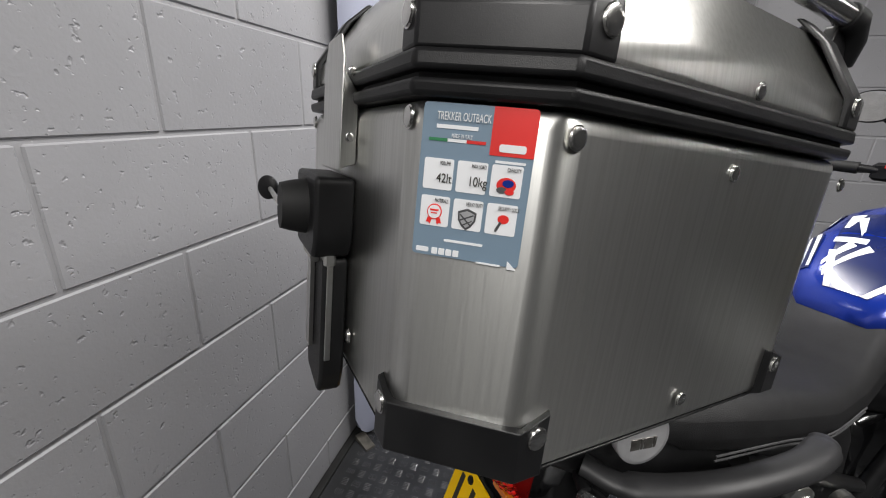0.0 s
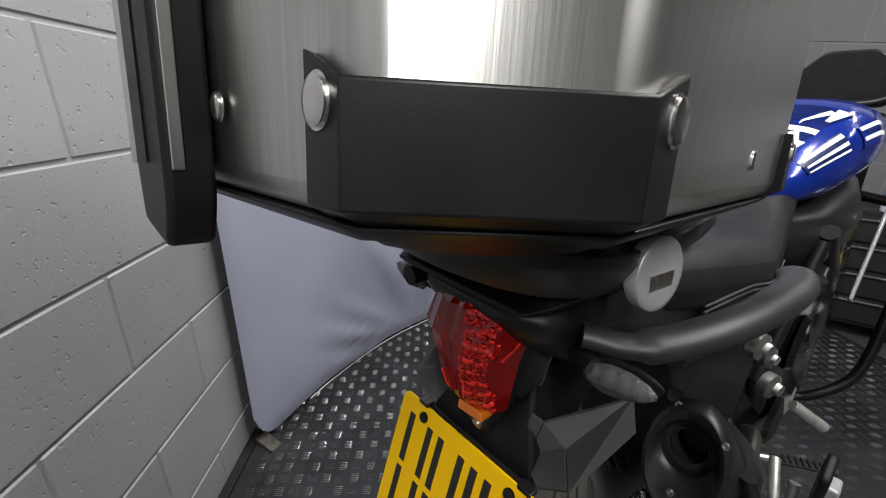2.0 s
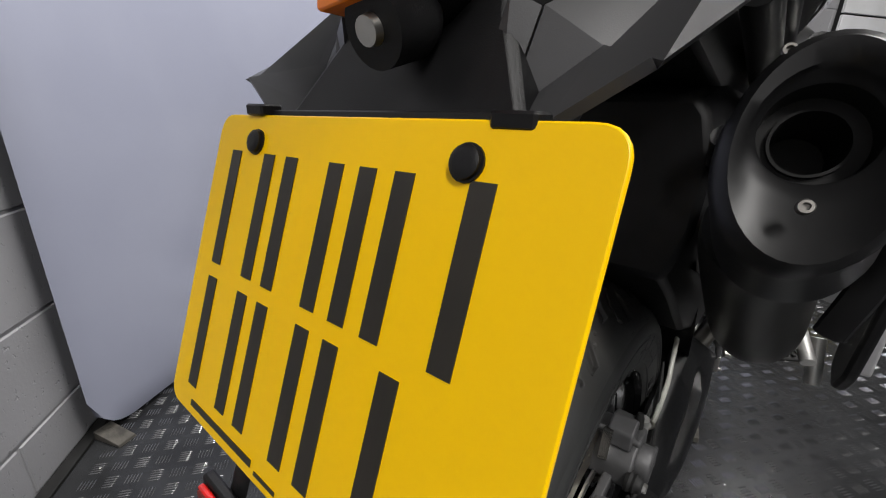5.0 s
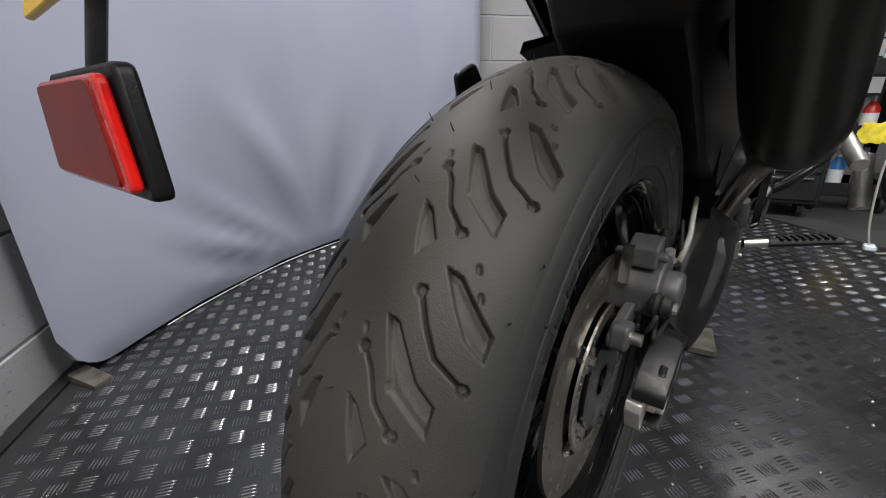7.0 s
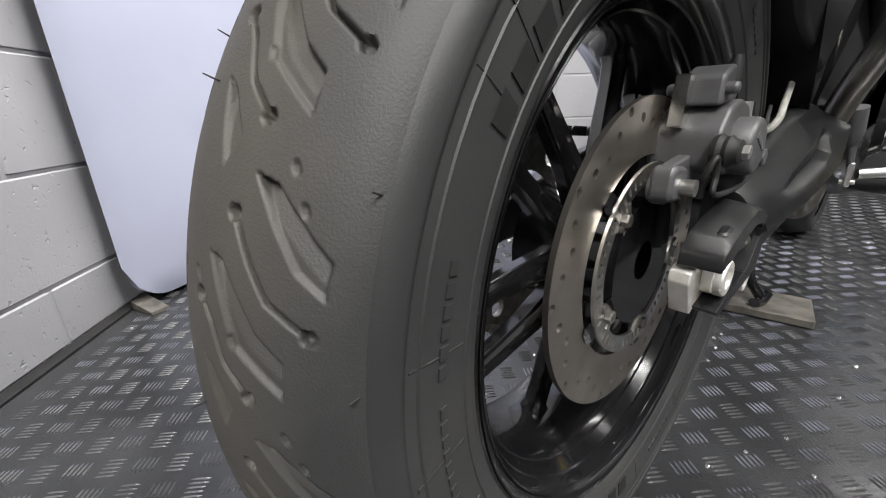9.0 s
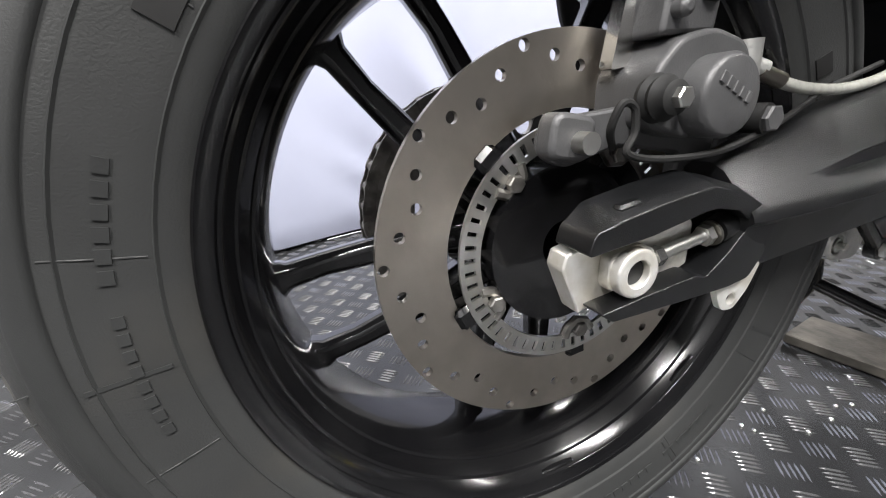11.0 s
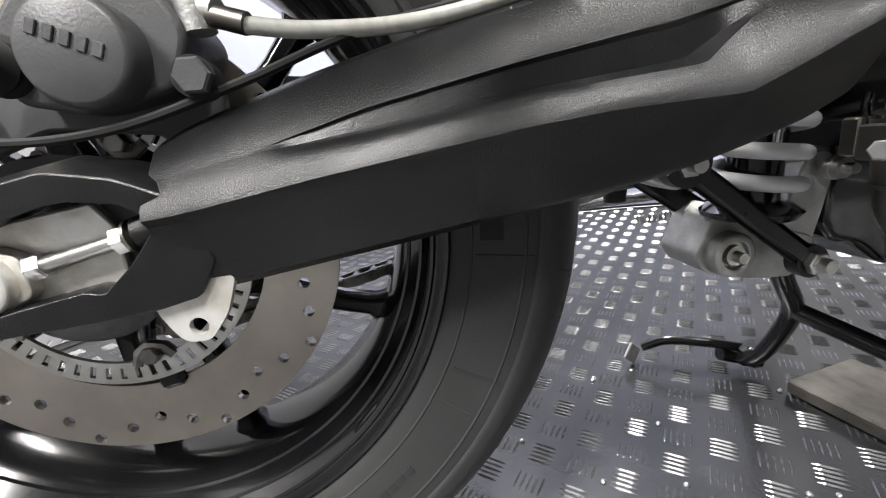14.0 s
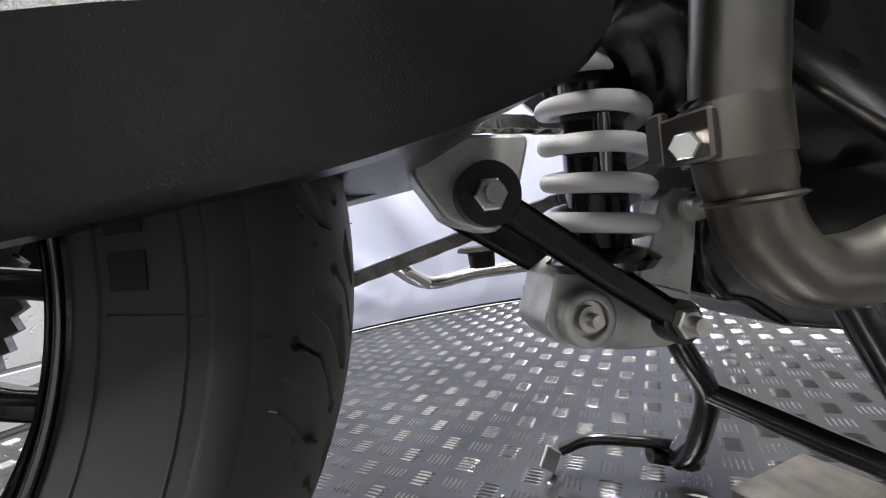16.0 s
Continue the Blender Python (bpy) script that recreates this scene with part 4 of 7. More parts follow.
RING = part("sensor_ring", s, ZINC, WHEEL, "slotted steel sensor ring")
for k in range(5):
    s = Shape()
    a = radians(64 + 72 * k)
    c = Vector((DISC_X + 0.003, HUB_Y + 0.077 * math.cos(a), HUB_Z + 0.077 * math.sin(a)))
    s.box((0.008, 0.026, 0.016), m=Matrix.Translation(c) @ Matrix.Rotation(a, 4, "X"), bevel=0.003)
    part("disc_lug", s, GLOSS_BLACK, WHEEL)
for k in range(5):
    a = radians(64 + 72 * k)
    s = Shape()
    s.hexhead((DISC_X + 0.0085, HUB_Y + 0.0635 * math.cos(a), HUB_Z + 0.0635 * math.sin(a)), (1, 0, 0), 0.0055, 0.005)
    part("disc_bolt", s, CHAIN_STEEL, WHEEL)
    s = Shape()
    s.tube([(DISC_X + 0.007, HUB_Y + rr * math.cos(a + t), HUB_Z + rr * math.sin(a + t)) for rr, t in ((0.0690, -0.16), (0.062, -0.12), (0.058, 0), (0.062, 0.12), (0.0690, 0.16))], 0.0035, 8)
    part("ring_tab", s, CHAIN_STEEL, RING)

# rear sprocket and chain on the left
s = Shape()
teeth = [(r * math.cos(TAU * k / 94), r * math.sin(TAU * k / 94)) for k in range(94) for r in ((0.098 if k % 2 else 0.104),)]
s = side_on(flat_shape([teeth, circle(0.062, 48)] + [circle(0.009, 14, (0.081 * math.cos(TAU * k / 6), 0.081 * math.sin(TAU * k / 6))) for k in range(6)], 0.006), -0.062)
s.v = [(x, y + WY, z + WZ) for x, y, z in s.v]
part("rear_sprocket", s, CHAIN_STEEL, WHEEL, "steel rear sprocket")


def chain_path():
    pts = []
    for k in range(41):
        a = radians(95 + 170 * k / 40)
        pts.append(Vector((-0.062, WY + 0.1015 * math.cos(a), WZ + 0.1015 * math.sin(a))))
    low_a, low_b = pts[-1], Vector((-0.080, 0.52, 0.345))
    top_a, top_b = pts[0], Vector((-0.062, 0.52, 0.385))
    lower = [low_a.lerp(low_b, t / 30) - Vector((0, 0, 0.006 * math.sin(math.pi * t / 30))) for t in range(1, 31)]
    upper = [top_b.lerp(top_a, t / 30) for t in range(30)]
    return upper + pts + lower


def chain():
    path = chain_path()
    d = [0.0]
    for a, b in zip(path, path[1:]):
        d.append(d[-1] + (b - a).length)

    def at(t):
        i = max(0, min(len(path) - 2, int(np.searchsorted(d, t)) - 1))
        return path[i].lerp(path[i + 1], (t - d[i]) / max(1e-6, d[i + 1] - d[i]))
    link = 0.0159
    outs = []
    for k in range(int(d[-1] / link) - 1):
        a, b = at(k * link), at((k + 1) * link)
        c, dirn = (a + b) / 2, (b - a).normalized()
        side = dirn.cross(Vector((1, 0, 0)))
        s = Shape()
        off = 0.0085 if k % 2 else 0.0062
        for sx in (1, -1):
            ring = []
            for q in range(16):
                t = TAU * q / 16
                w = 0.0066 * (0.72 + 0.28 * abs(math.cos(t)))
                ring.append(c + dirn * (link / 2 * (1 if math.cos(t) > 0 else -1) * min(1, abs(math.cos(t)) * 2.0) + 0.0055 * math.cos(t)) + side * w * math.sin(t))
            s.loft([[p + Vector((sx * (off - 0.0011), 0, 0)) for p in ring], [p + Vector((sx * (off + 0.0011), 0, 0)) for p in ring]])
        s.rod(a - Vector((0.0105, 0, 0)), a + Vector((0.0105, 0, 0)), 0.0026, 8)
        s.rod(a - Vector((0.005, 0, 0)), a + Vector((0.005, 0, 0)), 0.0048, 10)
        outs.append(s)
    return outs


s = Shape()
s.tube([(-0.062, 0.50, 0.345), (-0.062, 0.505, 0.345)], 0.03, 20)
CHAIN = part("drive_chain", s, CHAIN_STEEL, BIKE, "oily steel drive chain")
for link_shape in chain():
    part("chain_link", link_shape, CHAIN_STEEL, CHAIN, recalc=False, smooth=30)

# swing arm
def arm_shape(side):
    rows = [(0.078, 0.3800, 0.3500, 0.3130), (0.090, 0.3855, 0.3510, 0.3140), (0.105, 0.3905, 0.3530, 0.3155), (0.147, 0.4030, 0.3595, 0.3205), (0.190, 0.4140, 0.3650, 0.3255), (0.230, 0.4225, 0.3700, 0.3305), (0.266, 0.4290, 0.3730, 0.3350),
            (0.300, 0.4345, 0.3740, 0.3395), (0.320, 0.4375, 0.3745, 0.3435), (0.340, 0.4395, 0.3820, 0.3485), (0.360, 0.4405, 0.3900, 0.3540), (0.380, 0.4400, 0.3980, 0.3605), (0.394, 0.4380, 0.4045, 0.3670), (0.401, 0.4340, 0.4090, 0.3740)]
    cols = list(zip(*rows))
    s = Shape()
    rings = []
    for k in range(74):
        y = cols[0][0] + (cols[0][-1] - cols[0][0]) * k / 73
        top, crease, bot = (float(np.interp(y, cols[0], c)) for c in cols[1:])
        o = float(np.interp(y, [0.078, 0.11, 0.16, 0.24, 0.32, 0.40], [0.1200, 0.1260, 0.1325, 0.1365, 0.1370, 0.1330]))
        # the long pressed groove: its upper and lower edge, and how deep it is here
        up = float(np.interp(y, [0.070, 0.130, 0.170, 0.226, 0.302, 0.332, 0.344], [0.3640, 0.3735, 0.3840, 0.3945, 0.4065, 0.4130, 0.4140]))
        low = float(np.interp(y, [0.070, 0.130, 0.138, 0.170, 0.228, 0.307, 0.336, 0.345], [0.3625, 0.3722, 0.3715, 0.3745, 0.3815, 0.3875, 0.4060, 0.4110]))
        up, low = min(up, top - 0.008), min(low, top - 0.0095)
        up = max(up, low + 0.0012)
        deep = 0.0055 * float(np.interp(y, [0.126, 0.148, 0.326, 0.342], [0, 1, 1, 0]))
        skin = lambda z: float(np.interp(z, [crease + 0.003, top - 0.004], [o + 0.0005, 0.099]))
        gap, w = up - low, deep / 0.0055
        mix = lambda p, q: p + (q - p) * w
        rings.append([(side * p, y, z) for p, z in ((0.072, bot + 0.004), (0.072, top - 0.006), (0.078, top - 0.0005), (0.090, top), (0.099, top - 0.004), (skin(up), up), (mix(skin(up - 0.12 * gap), skin(up) - 0.0012), up - 0.12 * gap), (mix(skin(low + 0.2 * gap), skin(up) + 0.0006), low + 0.2 * gap), (skin(low), low), (skin((low + crease) / 2), (low + crease + 0.003) / 2), (o + 0.0005, crease + 0.003), (o + 0.0015, crease), (o - 0.002, crease - 0.0035), (0.113, bot + 0.004), (0.106, bot))])
    s.loft(rings)
    return s


ARM = part("swing_arm", arm_shape(1), ARM_BLACK, BIKE, "black cast swing arm with a pressed groove", smooth=28)
# the forked end that holds the axle: an upper and a lower prong with a scoop between them
s = Shape()
upper = [(-0.031, 0.3450), (-0.028, 0.3560), (-0.014, 0.3625), (0.012, 0.3685), (0.046, 0.3745), (0.070, 0.3695), (0.091, 0.3590), (0.103, 0.3505), (0.0815, 0.3490), (0.0701, 0.3570), (0.0524, 0.3625), (0.0406, 0.3612), (0.0103, 0.3515)]
s.loft([[(x, y, z + dz * (1 if z > 0.358 else 0)) for y, z in rounded(upper, 0.003)] for x, dz in ((0.092, 0.004), (0.112, 0.001), (0.1185, -0.002))])
part("upper_prong", s, ARM_BLACK, ARM, "black upper prong of the axle fork", bevel=0.0012)
s = Shape()
lower = [(-0.0185, 0.3125), (0.015, 0.3185), (0.0463, 0.3235), (0.0535, 0.3213), (0.0676, 0.3328), (0.0807, 0.3475), (0.092, 0.3500), (0.100, 0.3300), (0.0900, 0.3150), (0.0725, 0.3115), (0.0296, 0.3090), (-0.0105, 0.3070)]
s.prism(rounded(lower, 0.0022), "x", 0.090, 0.1175)
part("lower_prong", s, ARM_BLACK, ARM, "black lower prong of the axle fork", bevel=0.0015)
s = Shape()
s.prism(rounded([(0.050, 0.326), (0.066, 0.334), (0.080, 0.348), (0.068, 0.357), (0.050, 0.361)], 0.002), "x", 0.080, 0.098)
part("scoop", s, ARM_BLACK, ARM, "black scoop behind the adjuster")
s = Shape()
s.box((0.007, 0.0145, 0.004), m=Matrix.Translation((0.110, -0.003, 0.3660)) @ Matrix.Rotation(radians(12), 4, "X"), bevel=0.0015)
part("arm_boss", s, ARM_BLACK, ARM)
origin()
s = Shape()
s.loft([[(-x, y, z) for x, y, z in ring] for ring in ([(0.085, -0.03, 0.312), (0.085, -0.03, 0.350), (0.110, -0.03, 0.350), (0.110, -0.03, 0.312)], [(0.08, 0.15, 0.325), (0.08, 0.15, 0.395), (0.115, 0.15, 0.385), (0.115, 0.15, 0.325)], [(0.07, 0.38, 0.36), (0.07, 0.38, 0.425), (0.12, 0.38, 0.415), (0.12, 0.38, 0.36)])])
s.prism(rounded([(0.325, 0.360), (0.375, 0.372), (0.395, 0.395), (0.385, 0.422), (0.335, 0.425)], 0.01), "x", -0.118, 0.090)
s.prism(rounded([(0.300, 0.352), (0.345, 0.352), (0.385, 0.372), (0.39, 0.40), (0.31, 0.405)], 0.01), "x", -0.10, 0.095)
part("left_arm", s, ARM_BLACK, ARM, "black left arm and cross member", bevel=0.003)
# axle plate, block and chain adjuster
origin(-0.014, 0.004)
s = Shape()
s.prism([(-0.0365, 0.3335), (-0.0345, 0.3415), (0.005, 0.3535), (0.045, 0.3585), (0.052, 0.348), (0.052, 0.324), (0.046, 0.3215), (-0.0205, 0.3085), (-0.024, 0.3065)], "x", 0.102, 0.1165)
PLATE_AX = part("axle_plate", s, ALLOY, BIKE, "scuffed bare alloy axle plate", bevel=0.0012)
s = Shape()
s.prism(rounded([(-0.0135, 0.3215), (0.004, 0.3170), (0.017, 0.3225), (0.017, 0.340), (0.004, 0.3455), (-0.0135, 0.3395)], 0.004), "x", 0.1165, 0.124)
s.turned([(0.0, 0.0135), (0.0055, 0.0135), (0.0065, 0.0125), (0.0065, 0.0075), (-0.012, 0.0068), (-0.012, 0.0)], (0.124, 0.0005, 0.3305), (1, 0, 0), 40)
# A black plug fills the bore in place of the shade inside it.
hole = Shape()
hole.rod((0.1200, 0.0005, 0.3305), (0.1262, 0.0005, 0.3305), 0.0071, 24)
part("axle_hole", hole, SOFT_RUBBER, PLATE_AX, "black plug standing in for the shade in the hollow axle")
part("axle_block", s, ALLOY, PLATE_AX, "alloy axle block with a hollow axle end", bevel=0.0008)
s = Shape()
s.rod((0.121, 0.018, 0.334), (0.121, 0.070, 0.3445), 0.0036, 14)
part("adjuster_rod", s, ZINC, PLATE_AX)
for y, r, l, mm in ((0.0185, 0.0058, 0.006, BRIGHT_STEEL), (0.0545, 0.0062, 0.0055, ZINC), (0.0605, 0.0075, 0.0018, EXHAUST)):
    s = Shape()
    s.hexhead((0.121, y, 0.334 + (y - 0.018) * 0.2), (0, 1, 0.2), r, l, 6 if mm is not EXHAUST else 20)
    part("adjuster_nut", s, mm, PLATE_AX)
s = Shape()
s.tube([(0.121, 0.064, 0.3435), (0.119, 0.085, 0.3475)], [0.0075, 0.010], 16)
part("adjuster_boss", s, ARM_BLACK, ARM)
origin()
s = Shape()
s = side_on(flat_shape([rounded([(0.066, 0.321), (0.105, 0.322), (0.098, 0.305), (0.088, 0.293), (0.077, 0.294), (0.071, 0.305)], 0.004), circle(0.0042, 16, (0.0845, 0.3005))], 0.004), 0.112)
part("hanger_lug", s, ALLOY, ARM, "drilled plated lug under the arm", bevel=0.0006)

# brake caliper
origin(-0.0165, 0.003, -0.001)
CAL = Vector((0.092, 0.052, 0.417))
s = Shape()
s.prism(rounded([(0.022, 0.402), (0.050, 0.395), (0.088, 0.402), (0.098, 0.425), (0.086, 0.446), (0.060, 0.452), (0.036, 0.446), (0.022, 0.430)], 0.007), "x", 0.058, 0.108)
CALIPER_OB = part("brake_caliper", s, CALIPER, BIKE, "dark grey rear brake caliper", bevel=0.003, segments=3)
s = Shape()
s.turned([(0.0, 0.0), (0.0, 0.0215), (0.014, 0.0215), (0.0165, 0.020), (0.0175, 0.0185), (0.0175, 0.0)], (0.106, 0.060, 0.417), (1, 0, 0), 48)
PISTON = part("piston_cap", s, CALIPER, CALIPER_OB, "round piston housing with raised plain bars")
for k in range(5):
    s = Shape()
    s.box((0.0012, 0.0036, 0.0058), m=Matrix.Translation((0.1238, 0.060 + (k - 2) * 0.0058 * 0.9, 0.421 - (k - 2) * 0.0058 * 0.42)) @ Matrix.Rotation(radians(-25), 4, "X"), bevel=0.0003)
    part("raised_bar", s, CALIPER, PISTON)
s = Shape()
s.turned([(0.0, 0.0), (0.0, 0.011), (0.004, 0.0125), (0.007, 0.0105), (0.010, 0.0115), (0.013, 0.009), (0.0165, 0.0085), (0.018, 0.006), (0.018, 0.0)], (0.104, 0.024, 0.4165), (1, -0.05, 0), 28)
part("slide_pin_boot", s, SOFT_RUBBER, CALIPER_OB, "ribbed black slide pin boot")
s = Shape()
s.hexhead((0.121, 0.024, 0.4165), (1, 0, 0), 0.0055, 0.005)
part("slide_pin_head", s, ZINC, CALIPER_OB)
s = Shape()
s.rod((0.104, 0.098, 0.405), (0.118, 0.0995, 0.405), 0.0085, 20)
part("slide_pin_boot", s, SOFT_RUBBER, CALIPER_OB)
s = Shape()
s.hexhead((0.115, 0.100, 0.405), (1, 0, 0), 0.0078, 0.007)
part("slide_pin_head", s, CALIPER, CALIPER_OB)
s = Shape()
s.prism(rounded([(0.028, 0.447), (0.066, 0.45), (0.068, 0.470), (0.05, 0.476), (0.03, 0.468)], 0.004), "x", 0.074, 0.102)
s.rod((0.062, 0.036, 0.459), (0.11, 0.036, 0.459), 0.0045)
part("pad_bridge", s, CALIPER, CALIPER_OB, "caliper bridge over the pads", bevel=0.0025)
s = Shape()
s.tube([(0.100, 0.058, 0.464), (0.100, 0.058, 0.476), (0.100, 0.058, 0.482)], [0.006, 0.005, 0.003], 14)
part("bleed_nipple", s, SOFT_RUBBER, CALIPER_OB, "capped bleed nipple")
s = Shape()
s.prism(rounded([(0.016, 0.432), (0.022, 0.47), (0.028, 0.47), (0.03, 0.435)], 0.003), "x", 0.072, 0.082)
part("pad_spring", s, BRIGHT_STEEL, CALIPER_OB, "bright pad spring")
s = Shape()
s.prism(rounded([(-0.030, 0.388), (-0.016, 0.381), (0.02, 0.392), (0.07, 0.385), (0.066, 0.37), (0.095, 0.372), (0.10, 0.405), (0.03, 0.414), (-0.018, 0.408), (-0.032, 0.40)], 0.006), "x", 0.080, 0.090)
part("caliper_bracket", s, CALIPER, CALIPER_OB, "cast caliper bracket", bevel=0.0018)
s = Shape()
s.prism(rounded([(-0.033, 0.387), (-0.006, 0.384), (-0.002, 0.408), (-0.03, 0.412)], 0.008), "x", 0.082, 0.098)
SENSOR = part("wheel_sensor", s, CALIPER, BIKE, "grey wheel speed sensor", bevel=0.003)
s = Shape()
s.rod((0.096, -0.014, 0.3955), (0.107, -0.014, 0.3955), 0.0058, 20)
part("sensor_bolt", s, ZINC, SENSOR)
s = Shape()
s.tube(curve([(0.10, 0.006, 0.392), (0.108, -0.004, 0.402), (0.112, -0.002, 0.414), (0.112, 0.006, 0.412), (0.112, 0.008, 0.400), (0.113, 0.004, 0.390), (0.114, 0.03, 0.386), (0.116, 0.07, 0.389), (0.113, 0.12, 0.403), (0.105, 0.17, 0.42), (0.09, 0.26, 0.44)], 8), 0.0021, 8)
part("sensor_cable", s, SOFT_RUBBER, SENSOR, "thin black sensor cable")
s = Shape()
s.tube(curve([(0.090, 0.092, 0.440), (0.099, 0.100, 0.436), (0.104, 0.110, 0.432)], 4), [0.005] * 9, 12)
s.rod((0.100, 0.1, 0.425), (0.10, 0.098, 0.448), 0.007)
part("banjo", s, CAST, CALIPER_OB, "banjo fitting")
s = Shape()
s.tube(curve([(0.103, 0.107, 0.4310), (0.107, 0.122, 0.4255)], 3), 0.0048, 12)
part("hose_ferrule", s, EXHAUST, CALIPER_OB, "brassy hose ferrule")
s = Shape()
s.tube(curve([(0.106, 0.12, 0.4255), (0.1065, 0.148, 0.4215), (0.1055, 0.19, 0.4215), (0.1040, 0.235, 0.4290), (0.100, 0.27, 0.4420), (0.094, 0.33, 0.472)], 8), 0.0038, 12)
part("brake_hose", s, HOSE, CALIPER_OB, "braided brake hose in clear sleeve")

# number plate, its bracket and reflector
origin(-0.005, 0.018, -0.011)
PL0, PLX = Vector((0.0009, -0.2841, 0.8103)), 0.2286 / 2
PLA = Vector((1, -0.006, 0.018)).normalized()
PLD = Vector((0, -0.322, -0.947)).normalized()
PLN = Vector((0, PLD.z, -PLD.y)).normalized()


def on_plate(poly, thick, lift):
    """A flat piece on the plate: (across, down) from the middle of its top edge, in metres."""
    s = Shape()
    ring = [PL0 + PLA * a + PLD * b + PLN * lift for a, b in poly]
    s.loft([[p - PLN * thick for p in ring], ring])
    return s


NPLATE = part("number_plate", on_plate(rounded([(-PLX, 0), (PLX, 0), (PLX, 0.172), (-PLX, 0.172)], 0.012, 6), 0.003, 0.0), PLATE_YELLOW, BIKE, "yellow number plate with plain dark bars", bevel=0.0008)
for row, items in ((0.020, ((-0.094, 0.044), (-0.040, 0.044), (0.014, 0.010), (0.034, 0.044))), (0.092, ((-0.094, 0.044), (-0.040, 0.044), (0.014, 0.044)))):
    for a, w in items:
        for b in ((a, a + w - 0.010) if w > 0.02 else (a,)):
            part("bar", on_plate([(b, row), (b + 0.010, row), (b + 0.010, row + 0.064), (b, row + 0.064)], 0.0004, 0.0006), PLATE_BLACK, NPLATE)
for a, b, w, h in ((-0.086, 0.1630, 0.068, 0.0034), (-0.014, 0.1660, 0.018, 0.0018), (0.071, 0.1600, 0.018, 0.0022), (0.071, 0.1640, 0.018, 0.0014)):
    part("bar", on_plate([(a, b), (a + w, b), (a + w, b + h), (a, b + h)], 0.0004, 0.0006), PLATE_BLACK, NPLATE)
for a in (-0.070, 0.065):
    s = Shape()
    q = PL0 + PLA * a + PLD * 0.0145
    s.bolt(q, PLN, 0.0058, 0.006)
    part("plate_screw", s, PLASTIC, NPLATE, "black plastic screw cap")
part("plate_bracket", on_plate(rounded([(-0.085, -0.004), (0.085, -0.004), (0.07, 0.12), (-0.07, 0.12)], 0.01), 0.004, -0.0035), PLASTIC, BIKE, "black plate backing", bevel=0.001)
for a in (-0.075, 0.078):
    s = Shape()
    q = PL0 + Vector((a, 0.004, 0))
    s.box((0.016, 0.012, 0.006), (q.x, q.y, q.z + 0.001), bevel=0.001)
    part("plate_clip", s, PLASTIC, BIKE)
s = Shape()
s.tube([(-0.035, -0.322, 0.665), (-0.033, -0.332, 0.645), (-0.038, -0.336, 0.624), (-0.042, -0.337, 0.614)], 0.006, 8, squash=0.35)
REFL = part("reflector_bracket", s, PLASTIC, BIKE, "thin black reflector stalk")
s = Shape()
s.prism(rounded([(-0.070, 0.584), (-0.064, 0.622), (0.009, 0.622), (0.016, 0.584)], 0.004), "y", -0.345, -0.339)
part("reflector_back", s, PLASTIC, REFL, bevel=0.0015)
s = Shape()
s.prism(rounded([(-0.067, 0.587), (-0.061, 0.619), (0.006, 0.619), (0.013, 0.587)], 0.003), "y", -0.349, -0.3455)
part("reflector", s, RED_BRIGHT, REFL, "red rear reflector", bevel=0.001)
s = Shape()
s.prism(rounded([(-0.0655, 0.5885), (-0.0598, 0.6175), (0.0008, 0.6175), (0.0065, 0.5885)], 0.003), "y", -0.3497, -0.3489)
part("grimy_face", s, RED_DULL, REFL, "grimy red reflector face")

# ---- tail, rack, lights and exhaust ----
def plates(quads, thick):
    """Flat facets with a little depth, joined at their edges."""
    s = Shape()
    for q in quads:
        p = [Vector(v) for v in q]
        n = (p[1] - p[0]).cross(p[2] - p[0]).normalized() * thick
        s.loft([[v - n for v in p], p])
    return s


def hull_rows(rows, mat, name, label, bevel=0.004, parent=None):
    """A body lofted along y: y, half width, underside, top, and how much the top is drawn in."""
    s = Shape()
    rings = []
    for y, w, z0, z1, k in rows:
        rings.append([(w * k, y, z1), (w * (0.5 + k / 2), y, z1 - (z1 - z0) * 0.08), (w, y, z1 - (z1 - z0) * 0.35), (w * 0.96, y, z0 + (z1 - z0) * 0.3), (w * 0.75, y, z0),
                      (-w * 0.75, y, z0), (-w * 0.96, y, z0 + (z1 - z0) * 0.3), (-w, y, z1 - (z1 - z0) * 0.35), (-w * (0.5 + k / 2), y, z1 - (z1 - z0) * 0.08), (-w * k, y, z1)])
    s.loft(rings)
    return part(name, s, mat, parent or BIKE, label, bevel=bevel, smooth=40)


hull_rows([(-0.300, 0.050, 0.982, 0.994, 0.8), (-0.275, 0.082, 0.955, 0.998, 0.75), (-0.20, 0.092, 0.905, 1.000, 0.7), (-0.08, 0.105, 0.87, 0.992, 0.7), (0.05, 0.118, 0.84, 0.955, 0.75), (0.20, 0.12, 0.82, 0.925, 0.8)],
          PLASTIC_SATIN, "tail_cowl", "black plastic tail cowl")
hull_rows([(-0.312, 0.080, 1.003, 1.008, 0.9), (-0.29, 0.092, 1.000, 1.016, 0.8), (-0.2, 0.104, 0.996, 1.022, 0.7), (-0.05, 0.10, 0.988, 1.012, 0.7)], PLASTIC, "tail_lip", "thin black tail lip", 0.001)
# tail lamp: a faceted red lens, a smoked surround and two columns of foil bubbles
LAMP_ROWS = [(0.846, 0.014, -0.262, -0.270), (0.862, 0.034, -0.262, -0.287), (0.884, 0.038, -0.264, -0.303), (0.926, 0.046, -0.266, -0.313), (0.950, 0.054, -0.268, -0.316), (0.980, 0.049, -0.266, -0.305), (0.994, 0.045, -0.264, -0.292)]
